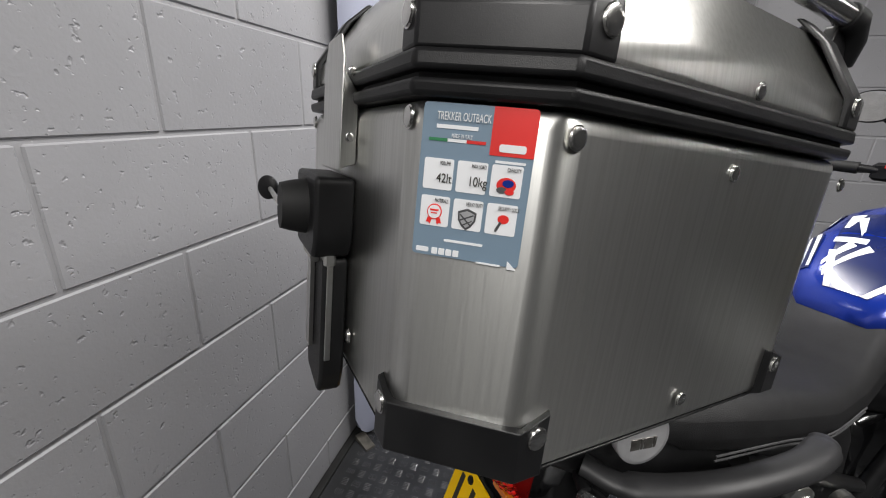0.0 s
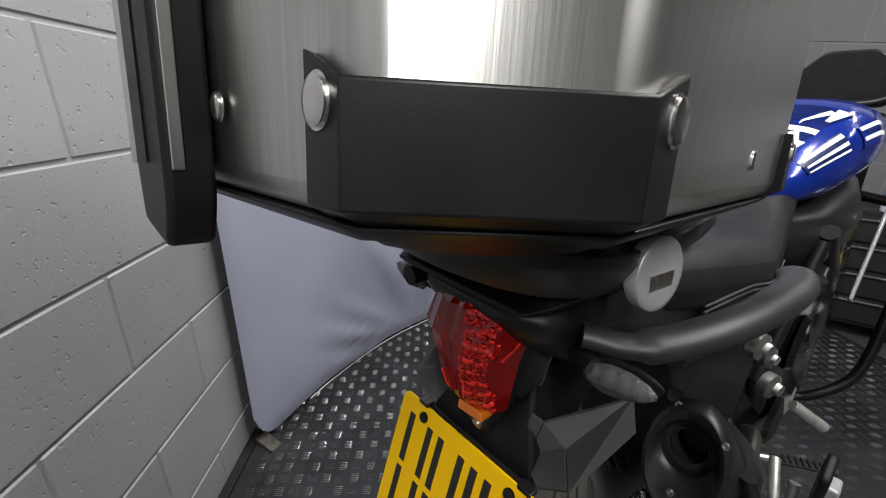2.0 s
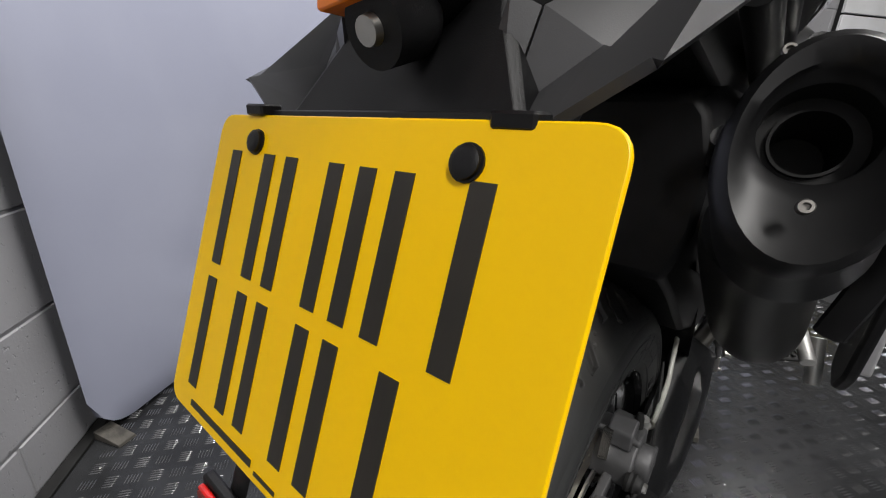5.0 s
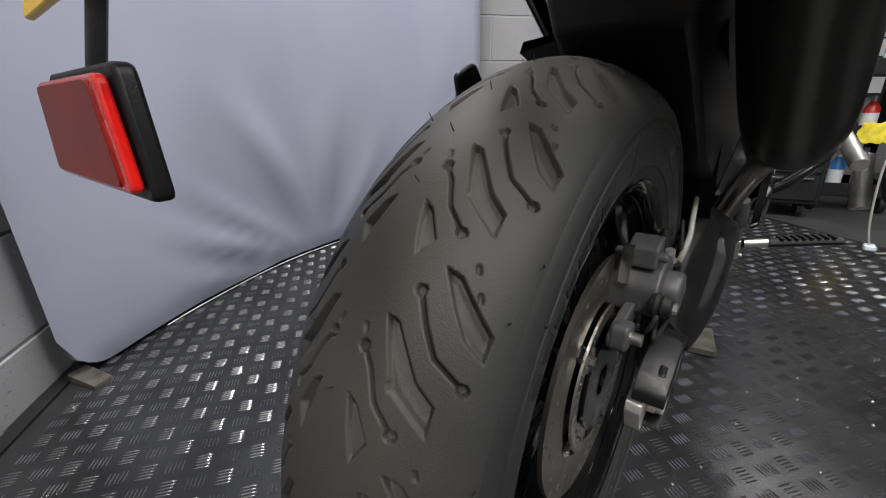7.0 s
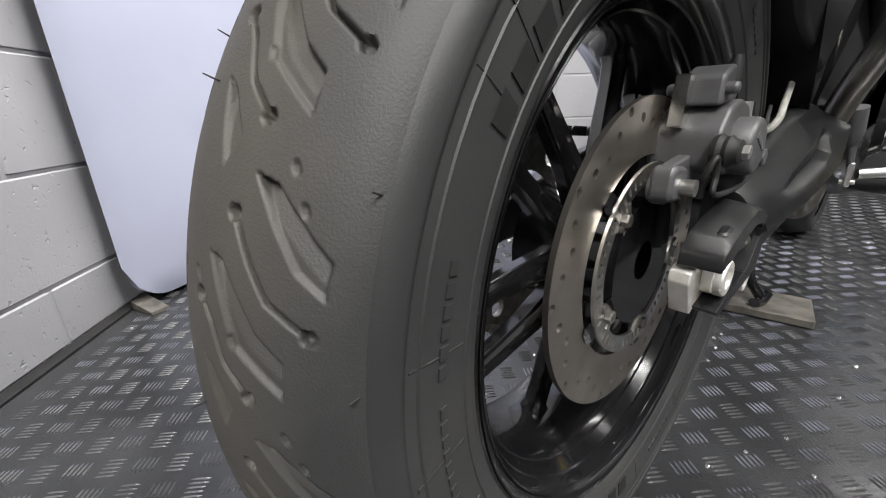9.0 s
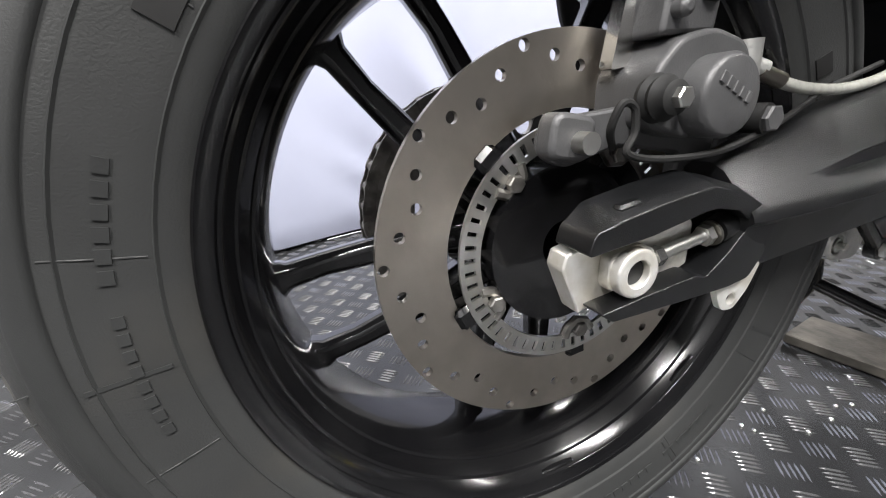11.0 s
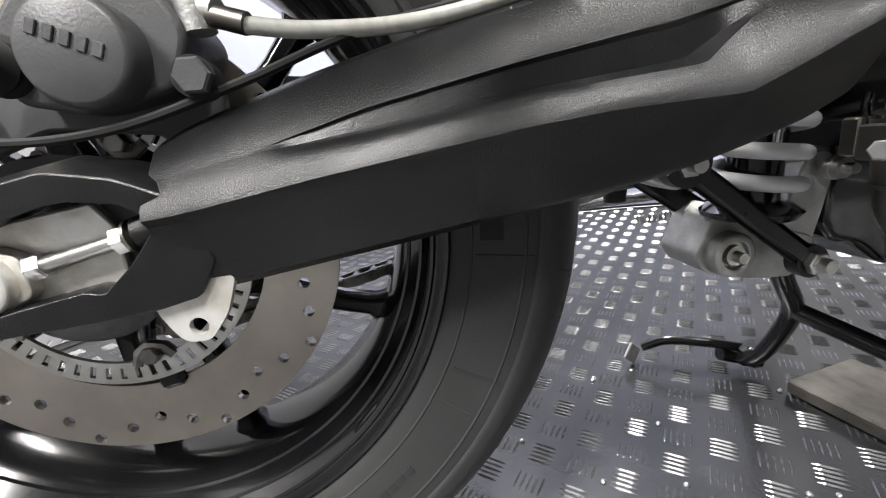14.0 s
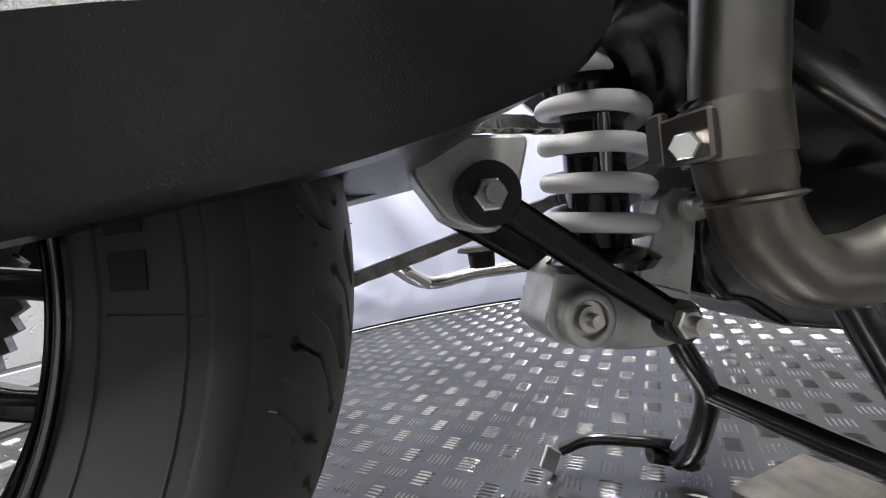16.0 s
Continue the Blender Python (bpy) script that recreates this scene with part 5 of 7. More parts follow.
LAMP_K = [0.0, 0.10, 0.16, 0.46, 0.52, 0.84, 1.0]


def lamp_skin(z, k, lift=0.0):
    """A place on the lamp's front: height, and the part of its half width."""
    w, y0, y1 = (float(np.interp(z, [r[0] for r in LAMP_ROWS], [r[i] for r in LAMP_ROWS])) for i in (1, 2, 3))
    y = float(np.interp(abs(k), LAMP_K, [y1 + 0.003, y1 + 0.0015, y1, y1 + 0.003, y1 + 0.0055, y1 + 0.013, y0]))
    return Vector((w * k, y - lift, z))


s = Shape()
ks = [-k for k in reversed(LAMP_K[1:])] + LAMP_K
s.loft([[lamp_skin(r[0], k) for k in ks] for r in LAMP_ROWS], closed=False, caps=False)
s.loft([[lamp_skin(r[0], k, -0.003) for k in ks] for r in LAMP_ROWS], closed=False, caps=False)
LAMP = part("tail_lamp", s, RED_LENS, BIKE, "red tail lamp with a ribbed lens", smooth=16, recalc=False)
for sx in (1, -1):
    s = Shape()
    front = [lamp_skin(r[0], sx * 1.0) for r in LAMP_ROWS]
    back = [Vector((sx * (r[1] + 0.010), r[2] + 0.034, r[0] + 0.004)) for r in LAMP_ROWS]
    s.loft([[p, q, q + Vector((0, 0.006, 0)), p + Vector((0, 0.006, 0))] for p, q in zip(front, back)])
    part("lamp_side", s, GLOSS_BLACK, LAMP, "smoked black lamp surround", smooth=22)
    s = Shape()
    s.tube([lamp_skin(0.938, sx * 0.90, 0.002), Vector((sx * 0.058, -0.262, 0.968)), Vector((sx * 0.062, -0.240, 0.986))], [0.0016, 0.0012, 0.0006], 8)
    part("lamp_streak", s, RED_BRIGHT, LAMP, "thin red light guide")
    for a, b in ((0.885, 0.905), (0.935, 0.965)):
        s = Shape()
        s.tube([lamp_skin(a, sx * 0.30, 0.0005), lamp_skin(b, sx * 0.36, 0.0005)], [0.0010, 0.0016], 6)
        part("lamp_rib", s, RED_BRIGHT, LAMP)
rnd = random.Random(8)
for i in range(26):
    z = 0.868 + 0.0046 * i
    for k in (0.34, 0.43, 0.52, 0.61, 0.70, 0.79):
        kk = k + rnd.uniform(-0.035, 0.035) + 0.05 * math.sin(0.4 * i)
        c, r = lamp_skin(z + rnd.uniform(-0.0016, 0.0016), kk, -0.0008), rnd.uniform(0.0024, 0.0046)
        d = Vector((0.4 + rnd.uniform(-0.4, 0.4), -1, rnd.uniform(-0.5, 0.5))).normalized()
        s = Shape()
        s.turned([(-r * 0.5, r), (-r * 0.05, r * 0.93), (r * 0.22, r * 0.68), (r * 0.36, r * 0.35), (r * 0.40, 0.0)], c, d, 10)
        part("lamp_cell", s, RED_FOIL if i % 3 else RED_BRIGHT, LAMP, smooth=50, recalc=False)
s = Shape()
s.prism(rounded([(-0.012, 0.849), (0.024, 0.853), (0.022, 0.864), (-0.01, 0.862)], 0.003), "y", -0.288, -0.270)
part("lamp_amber", s, AMBER, LAMP, "amber lower edge", bevel=0.001)
s = Shape()
s.rod((-0.072, -0.270, 0.985), (-0.072, -0.305, 0.985), 0.011)
part("light_socket", s, PLASTIC, BIKE, "round black socket beside the lamp", bevel=0.001)
s = Shape()
s.turned([(0, 0.0), (0, 0.015), (-0.02, 0.016), (-0.028, 0.013)], (0.012, -0.280, 0.842), (0, -1, -0.35), 24)
SEATLOCK = part("seat_lock", s, PLASTIC, BIKE, "black seat lock barrel")
s = Shape()
s.tube([(0.012, -0.279, 0.8425), (0.012, -0.2835, 0.841)], [0.0062, 0.0055], 20)
part("lock_face", s, ZINC, SEATLOCK)

# plate hanger and wing facets
WING_QUADS = [[(0.036, -0.247, 0.806), (0.049, -0.241, 0.858), (0.060, -0.236, 0.852), (0.052, -0.249, 0.806)], [(0.052, -0.249, 0.806), (0.060, -0.236, 0.852), (0.118, -0.180, 0.890), (0.086, -0.232, 0.835)],
              [(0.052, -0.249, 0.806), (0.086, -0.232, 0.835), (0.112, -0.266, 0.826), (0.085, -0.270, 0.808)], [(0.086, -0.232, 0.835), (0.118, -0.180, 0.890), (0.130, -0.190, 0.862), (0.112, -0.266, 0.826)]]
for quad in WING_QUADS:
    part("wing_facet", plates([quad], 0.004), WING, BIKE, "faceted dark grey plastic wing of the plate hanger", smooth=0)
    part("wing_facet", plates([[(-x, y, z) for x, y, z in reversed(quad)]], 0.004), WING, BIKE, "faceted dark grey plastic wing of the plate hanger", smooth=0)
s = Shape()
s.loft([[(0.045, -0.235, 0.90), (-0.045, -0.235, 0.90), (-0.05, -0.12, 0.90), (0.05, -0.12, 0.90)], [(0.05, -0.243, 0.85), (-0.05, -0.243, 0.85), (-0.06, -0.14, 0.85), (0.06, -0.14, 0.85)], [(0.075, -0.268, 0.806), (-0.075, -0.268, 0.806), (-0.06, -0.20, 0.79), (0.06, -0.20, 0.79)],
        [(0.06, -0.312, 0.70), (-0.06, -0.312, 0.70), (-0.05, -0.29, 0.70), (0.05, -0.29, 0.70)]])
part("plate_hanger", s, PLASTIC, BIKE, "black plate hanger", bevel=0.004)

# indicators
for sx in (1, -1):
    s = Shape()
    s.tube([(sx * 0.085, -0.235, 0.945), (sx * 0.112, -0.252, 0.952)], [0.010, 0.008], 14)
    IND = part("indicator", s, PLASTIC, BIKE, "clear-lensed rear indicator on a rubber stalk")
    a, b = Vector((sx * 0.104, -0.256, 0.949)), Vector((sx * 0.162, -0.258, 0.958))
    ax = (b - a).normalized()
    rows = ((0.0, 0.003), (0.1, 0.009), (0.35, 0.0125), (0.65, 0.0115), (0.88, 0.007), (1.0, 0.002))
    s = Shape()
    s.loft([[a.lerp(b, t) + Vector((0, 0.010 + 0.3 * r * math.cos(TAU * k / 16), r * 1.05 * math.sin(TAU * k / 16))) for k in range(16)] for t, r in rows])
    part("housing", s, PLASTIC, IND, smooth=60)
    s = Shape()
    s.loft([[a.lerp(b, t) + Vector((0, -0.001 + 0.75 * r * math.cos(TAU * k / 16), r * math.sin(TAU * k / 16))) for k in range(16)] for t, r in rows])
    part("lens", s, CLEAR, IND, "clear lens", smooth=60)
    s = Shape()
    for t in (0.2, 0.4, 0.6, 0.78):
        c = a.lerp(b, t)
        s.turned([(0.0, 0.0), (0.001, 0.004), (0.006, 0.0065)], c + Vector((0, 0.006, 0)), (0, -1, 0.1), 14)
    part("reflector_bowl", s, BRIGHT_STEEL, IND, "chromed bowls")

# rack under the case
origin(-0.008, 0.030, -0.012)
path = curve([(0.100, -0.06, 1.035), (0.106, -0.16, 1.036), (0.108, -0.235, 1.037), (0.104, -0.285, 1.044), (0.085, -0.325, 1.052), (0.045, -0.345, 1.056), (0.0, -0.350, 1.057), (-0.045, -0.345, 1.056), (-0.085, -0.325, 1.052), (-0.104, -0.285, 1.044), (-0.108, -0.235, 1.037), (-0.106, -0.16, 1.036), (-0.100, -0.06, 1.035)], 6)
s = Shape()
rings = []
for i, p in enumerate(path):
    d = (path[min(i + 1, len(path) - 1)] - path[max(i - 1, 0)]).normalized()
    n = d.cross(Vector((0, 0, 1))).normalized()
    rings.append([p + n * a + Vector((0, 0, b)) for a, b in ((0.014, 0.012), (0.016, 0.0), (0.010, -0.024), (0.003, -0.028), (-0.009, -0.014), (-0.018, 0.003), (-0.016, 0.014))])
s.loft(rings)
RACK = part("rack", s, RACK_BLACK, BIKE, "black moulded case rack with silver side badges", bevel=0.002, smooth=50)
s = Shape()
s.prism(rounded([(-0.085, -0.325), (-0.045, -0.340), (0.045, -0.340), (0.085, -0.325), (0.100, -0.26), (0.105, -0.08), (-0.105, -0.08), (-0.100, -0.26)], 0.02), "z", 1.058, 1.0705)
part("rack_plate", s, PLASTIC, RACK, "black carrier plate", bevel=0.003)
for x in (0.07, -0.07):
    for y in (-0.26, -0.14):
        s = Shape()
        s.rod((x, y, 0.998), (x, y, 1.06), 0.0085, 14)
        part("rack_post", s, PLASTIC, RACK)
BADGE_AT = (0.1317, -0.2217, 1.030)
for sx in (1, -1):
    n = Vector((sx * 0.98, -0.15, 0.10)).normalized()
    s = Shape()
    s.turned([(-0.010, 0.0), (-0.010, 0.0295), (0.0005, 0.0305), (0.0016, 0.0298), (0.0028, 0.024), (0.0034, 0.0)], Vector((sx * BADGE_AT[0], BADGE_AT[1], BADGE_AT[2])), n, 48)
    BADGE = part("badge", s, SILVER_PAINT, RACK, "round silver badge", smooth=50)
    t = n.cross(Vector((0, 0, 1))).normalized()
    for a0, a1 in ((-0.016, -0.006), (-0.005, -0.002), (-0.001, 0.009), (0.010, 0.013)):
        s = Shape()
        base = Vector((sx * BADGE_AT[0], BADGE_AT[1], BADGE_AT[2] - 0.004)) + n * 0.0022
        q = [base - t * a0 * sx + Vector((0, 0, -0.007)), base - t * a1 * sx + Vector((0, 0, -0.007)), base - t * a1 * sx + Vector((0, 0, 0.006)), base - t * a0 * sx + Vector((0, 0, 0.006))]
        s.loft([[v for v in q], [v + n * 0.0022 for v in q]])
        part("badge_mark", s, CHAIN_STEEL, BADGE)

# grab rails
origin(0, 0.016, -0.014)
for sx in (1, -1):
    s = Shape()
    s.tube(curve([(sx * 0.085, -0.24, 0.972), (sx * 0.125, -0.21, 0.968), (sx * 0.165, -0.13, 0.978), (sx * 0.183, -0.03, 0.984), (sx * 0.176, 0.030, 0.982), (sx * 0.165, 0.055, 0.972)], 8), [0.014] * 8 + [0.018] * 24 + [0.015] * 7 + [0.012, 0.006], 14, squash=0.75)
    part("grab_rail", s, RACK_BLACK, BIKE, "black grab rail", smooth=60)

# silencer
origin(-0.015, 0.036, -0.025)
CAP, END = Vector((0.168, -0.136, 0.812)), Vector((0.181, 0.179, 0.570))
AX = (END - CAP).normalized()
SIDE = Vector((1, 0, 0)) - AX * AX.x
SIDE.normalize()
UPV = SIDE.cross(AX)
FACE = Vector((0.10, -0.93, 0.34)).normalized()


def oval(c, a, b, n=40, tilt=None, off=0.0):
    up = tilt if tilt is not None else UPV
    return [c + SIDE * a * math.cos(TAU * k / n) + up * b * math.sin(TAU * k / n) for k in range(n)]


FUP = (Vector((0, 0, 1)) - FACE * FACE.z).normalized()
s = Shape()
C0 = CAP + FACE * 0.006
s.loft([oval(C0 - FACE * 0.012 + FUP * 0.012, 0.0255, 0.0265, tilt=FUP), oval(C0 - FACE * 0.010 + FUP * 0.012, 0.0270, 0.0280, tilt=FUP), oval(C0 - FACE * 0.007 + FUP * 0.008, 0.0295, 0.036, tilt=FUP), oval(C0 - FACE * 0.003, 0.032, 0.046, tilt=FUP), oval(C0, 0.036, 0.057, tilt=FUP), oval(C0 - FACE * 0.004, 0.041, 0.062, tilt=FUP), oval(C0 - FACE * 0.03, 0.0435, 0.064, tilt=FUP),
        oval(CAP + AX * 0.085, 0.0435, 0.050), oval(CAP + AX * 0.098, 0.0425, 0.0485)], caps=False)
MUFF = part("silencer", s, PLASTIC_SATIN, BIKE, "stubby black silencer with an oval end cap", smooth=50)
s = Shape()
M0 = C0 + FUP * 0.012
s.loft([oval(M0 - FACE * d, r, r * 1.03, tilt=FUP) for d, r in ((0.0115, 0.0262), (0.030, 0.0252), (0.030, 0.0190), (0.027, 0.0188), (0.027, 0.0172), (0.075, 0.0168), (0.075, 0.0005))], caps=False)
part("outlet", s, SOFT_RUBBER, MUFF, "black outlet with an inner bore", smooth=40)
s = Shape()
spine = curve([CAP + AX * 0.07, CAP.lerp(END, 0.42) + Vector((-0.012, 0.020, 0.010)), END], 10)
sizes = [(0.0425, 0.0465)] * 3 + [(0.0465, 0.049)] * (len(spine) - 7) + [(0.046, 0.048), (0.0445, 0.046), (0.040, 0.041), (0.026, 0.026)]
s.loft([oval(c, a, b) for c, (a, b) in zip(spine, sizes)])
part("sleeve", s, MUFFLER_GREY, MUFF, "dark brushed steel sleeve", smooth=50)
for at in ((0.197, -0.1335, 0.855), (0.169, -0.1600, 0.7885), (0.146, -0.117, 0.862)):
    s = Shape()
    s.turned([(-0.001, 0.0038), (0.002, 0.0038), (0.0030, 0.0032), (0.0030, 0.0019), (0.001, 0.0018), (0.001, 0.0)], Vector(at), FACE, 18)
    part("cap_screw", s, CHAIN_STEEL, MUFF, "bright socket screw")
s = Shape()
s.tube(curve([(0.215, -0.09, 0.80), (0.222, -0.05, 0.74), (0.212, -0.035, 0.68)], 6), 0.010, 10, squash=0.5)
part("heat_strap", s, PLASTIC, MUFF)
origin(0.002, -0.027, -0.002)
s = Shape()
s.tube(curve([END + Vector((-0.017, 0.063, -0.023)), (0.166, 0.30, 0.535), (0.150, 0.41, 0.52), (0.128, 0.465, 0.475), (0.110, 0.485, 0.425), (0.097, 0.492, 0.38), (0.090, 0.495, 0.345)], 8), [0.0165] * 41 + [0.0170] * 8, 22)
PIPE = part("exhaust_pipe", s, EXHAUST, BIKE, "heat-stained steel exhaust pipe", smooth=60)
s = Shape()
s.tube(curve([(0.089, 0.495, 0.35), (0.087, 0.501, 0.325), (0.086, 0.508, 0.302), (0.087, 0.526, 0.284), (0.092, 0.552, 0.282), (0.096, 0.60, 0.292), (0.09, 0.75, 0.30)], 8), [0.0180] * 9 + [0.0168] * 8 + [0.0165] * 32, 22)
part("elbow", s, EXHAUST, PIPE, "bent lower pipe", smooth=60)
for z in (0.3175, 0.3605):
    s = Shape()
    s.turned([(-0.0014, 0.0168), (0, 0.0190), (0.0014, 0.0168)], (0.0885, 0.4975 + (0.345 - z) * 0.15, z), (0.0, -0.05, 1), 32)
    part("weld", s, EXHAUST, PIPE)
s = Shape()
s.turned([(-0.0115, 0.0183), (-0.0115, 0.0198), (0.0115, 0.0198), (0.0115, 0.0183)], (0.0895, 0.4945, 0.3455), (0.0, -0.02, 1), 40)
CLAMP = part("pipe_clamp", s, EXHAUST, PIPE, "plated exhaust clamp")
s = Shape()
s.box((0.010, 0.005, 0.022), (0.0745, 0.4715, 0.3475), bevel=0.001)
s.box((0.022, 0.005, 0.020), m=Matrix.Translation((0.090, 0.4725, 0.3445)) @ Matrix.Rotation(radians(12), 4, "Z"), bevel=0.0012)
part("clamp_ear", s, EXHAUST, CLAMP)
s = Shape()
s.hexhead((0.0920, 0.4700, 0.341), (0.55, -0.83, 0), 0.0058, 0.006)
part("clamp_bolt", s, BRIGHT_STEEL, CLAMP)

# ---- shock, linkage and stand ----
origin(-0.004, -0.010)
s = Shape()
s.rod((-0.005, 0.474, 0.285), (-0.005, 0.480, 0.47), 0.0195, 24)
SHOCK = part("shock_absorber", s, GLOSS_BLACK, BIKE, "rear shock absorber with a white spring")
s = Shape()
turns, pts = 6.64, []
for k in range(int(turns * 28) + 1):
    a = radians(192) - TAU * k / 28
    t = k / (turns * 28)
    z = 0.297 + 0.158 * t
    pts.append((-0.005 + 0.0300 * math.cos(a), 0.4745 + 0.006 * t + 0.0300 * math.sin(a), z))
s.tube(pts, 0.0062, 12)
part("spring", s, SPRING_WHITE, SHOCK, "white painted coil spring", smooth=60)
s = Shape()
s.rod((0.02, 0.468, 0.34), (0.021, 0.469, 0.375), 0.0035)
part("damper_sleeve", s, BRIGHT_STEEL, SHOCK)
s = Shape()
s.turned([(0, 0.0), (0, 0.032), (0.006, 0.036), (0.012, 0.028), (0.02, 0.0)], (-0.005, 0.474, 0.281), (0, 0.03, 1), 28)
part("spring_seat", s, GLOSS_BLACK, SHOCK)
s = Shape()
s.turned([(0, 0.0), (0, 0.03), (0.012, 0.034), (0.022, 0.03), (0.05, 0.028), (0.05, 0)], (-0.005, 0.4805, 0.455), (0, 0.03, 1), 28)
part("upper_collar", s, CAST, SHOCK, "alloy upper collar")
s = Shape()
origin(-0.016, 0.001, -0.007)
s.prism(rounded([(0.417, 0.258), (0.424, 0.272), (0.430, 0.291), (0.446, 0.300), (0.458, 0.282), (0.490, 0.276), (0.528, 0.262), (0.524, 0.238), (0.510, 0.228), (0.472, 0.231), (0.446, 0.238), (0.428, 0.242)], 0.007), "x", -0.040, 0.008)
s.prism(rounded([(0.486, 0.262), (0.492, 0.284), (0.503, 0.300), (0.507, 0.318), (0.514, 0.331), (0.524, 0.336), (0.536, 0.332), (0.540, 0.318), (0.534, 0.285), (0.525, 0.245), (0.512, 0.236), (0.496, 0.246)], 0.007), "x", -0.014, 0.006)
s.turned([(0.0, 0.012), (0.0, 0.019), (0.012, 0.019), (0.014, 0.017), (0.014, 0.012)], (0.006, 0.444, 0.259), (1, 0, 0), 28, closed=True)
ROCKER = part("linkage_rocker", s, CAST, BIKE, "cast alloy suspension rocker", bevel=0.005, segments=3)
for at, r in (((0.010, 0.4440, 0.2590), 0.0125), ((0.012, 0.5300, 0.3210), 0.010)):
    s = Shape()
    s.turned([(0, 0.0), (0, r), (0.004, r), (0.004, 0.0085), (0.010, 0.0085), (0.010, 0.0045), (0.018, 0.0042), (0.018, 0)], at, (1, 0, 0), 24)
    part("pivot_bolt", s, ZINC, ROCKER)
origin(-0.004, -0.010, 0.0)
s = Shape()
s.box((0.009, 0.146, 0.0175), m=Matrix.Translation((0.024, 0.447, 0.2905)) @ Matrix.Rotation(math.atan2(0.246 - 0.334, 0.503 - 0.39), 4, "X"), bevel=0.004)
s.turned([(-0.006, 0.0), (-0.006, 0.018), (0.006, 0.018), (0.006, 0.0)], (0.024, 0.392, 0.335), (1, 0, 0), 28)
s.turned([(-0.006, 0.0), (-0.006, 0.0135), (0.006, 0.0135), (0.006, 0.0)], (0.022, 0.503, 0.2465), (1, 0, 0), 28)
LINK = part("drop_link", s, ARM_BLACK, BIKE, "black steel drop link", bevel=0.002)
for at in ((0.029, 0.391, 0.334), (0.029, 0.503, 0.2465)):
    s = Shape()
    s.hexhead(at, (1, 0, 0), 0.0095, 0.006)
    s.tube([Vector(at) + Vector((0.006, 0, 0)), Vector(at) + Vector((0.014, 0, 0))], 0.0055, 14)
    part("link_bolt", s, ZINC, LINK)
s = Shape()
s.prism(rounded([(0.352, 0.352), (0.370, 0.322), (0.398, 0.312), (0.412, 0.330), (0.425, 0.368), (0.360, 0.372)], 0.008), "x", -0.01, 0.017)
part("arm_bracket", s, CAST, ARM, "cast bracket under the swing arm", bevel=0.004)
s = Shape()
s.box((0.010, 0.15, 0.022), m=Matrix.Translation((-0.05, 0.44, 0.295)) @ Matrix.Rotation(radians(-35), 4, "X"), bevel=0.004)
part("drop_link", s, ARM_BLACK, BIKE, "black steel drop link", bevel=0.002)

# centre stand
origin(-0.012, -0.014)
s = Shape()
s.tube(curve([(-0.045, 0.545, 0.275), (-0.056, 0.578, 0.20), (-0.068, 0.612, 0.147), (-0.092, 0.624, 0.098), (-0.120, 0.632, 0.056), (-0.150, 0.640, 0.030)], 6), [0.0105] * 31, 14)
STAND = part("centre_stand", s, GLOSS_BLACK, BIKE, "black tubular centre stand", smooth=60)
s = Shape()
s.tube([(-0.068, 0.612, 0.146), (-0.02, 0.669, 0.112), (0.034, 0.728, 0.080)], [0.0105, 0.0110, 0.0105], 16)
part("cross_tube", s, GLOSS_BLACK, STAND, smooth=60)
s = Shape()
s.tube(curve([(0.045, 0.60, 0.275), (0.040, 0.66, 0.18), (0.034, 0.728, 0.082), (0.060, 0.735, 0.035)], 6), 0.0105, 14)
part("stand_leg", s, GLOSS_BLACK, STAND, smooth=60)
s = Shape()
s.tube(curve([(-0.160, 0.645, 0.042), (-0.180, 0.605, 0.046), (-0.205, 0.562, 0.044), (-0.220, 0.532, 0.030)], 6), 0.0072, 12)
part("foot_lever", s, GLOSS_BLACK, STAND, "black foot lever", smooth=60)
s = Shape()
s.box((0.004, 0.030, 0.026), m=Matrix.Translation((-0.222, 0.518, 0.020)) @ Matrix.Rotation(radians(25), 4, "Z") @ Matrix.Rotation(radians(-40), 4, "X"), bevel=0.001)
part("lever_pad", s, CAST, STAND, "scuffed steel lever pad")
for x, dy in ((-0.165, 0.008), (0.064, 0.09)):
    s = Shape()
    s.tube(curve([(x - 0.006, 0.612 + dy, 0.030), (x, 0.642 + dy, 0.0235), (x + 0.004, 0.672 + dy, 0.034)], 5), 0.0115, 10, squash=0.8)
    part("stand_foot", s, GLOSS_BLACK, STAND, smooth=60)
s = Shape()
s.box((0.030, 0.036, 0.030), m=Matrix.Translation((-0.150, 0.652, 0.036)) @ Matrix.Rotation(radians(35), 4, "Z"), bevel=0.006)
part("foot_block", s, GLOSS_BLACK, STAND)
# side stand, folded up along the left side
origin()
s = Shape()
s.tube(curve([(-0.165, 0.338, 0.292), (-0.195, 0.374, 0.266), (-0.205, 0.43, 0.268), (-0.20, 0.52, 0.270), (-0.18, 0.60, 0.285)], 6), [0.012] * 25, 12, squash=0.6)
SIDE_ST = part("side_stand", s, BRIGHT_STEEL, BIKE, "bright steel side stand folded up", smooth=60)
s = Shape()
s.box((0.03, 0.05, 0.008), m=Matrix.Translation((-0.178, 0.352, 0.282)) @ Matrix.Rotation(radians(-38), 4, "X"), bevel=0.002)
part("stand_sole", s, ZINC, SIDE_ST)
s = Shape()
s.turned([(0, 0), (0, 0.021), (0.004, 0.023), (0.006, 0.013), (0.020, 0.012), (0.020, 0.0)], (-0.140, 0.420, 0.300), (0, 0, -1), 24)
part("rubber_stop", s, SOFT_RUBBER, SIDE_ST, "round black rubber stop")
s = Shape()
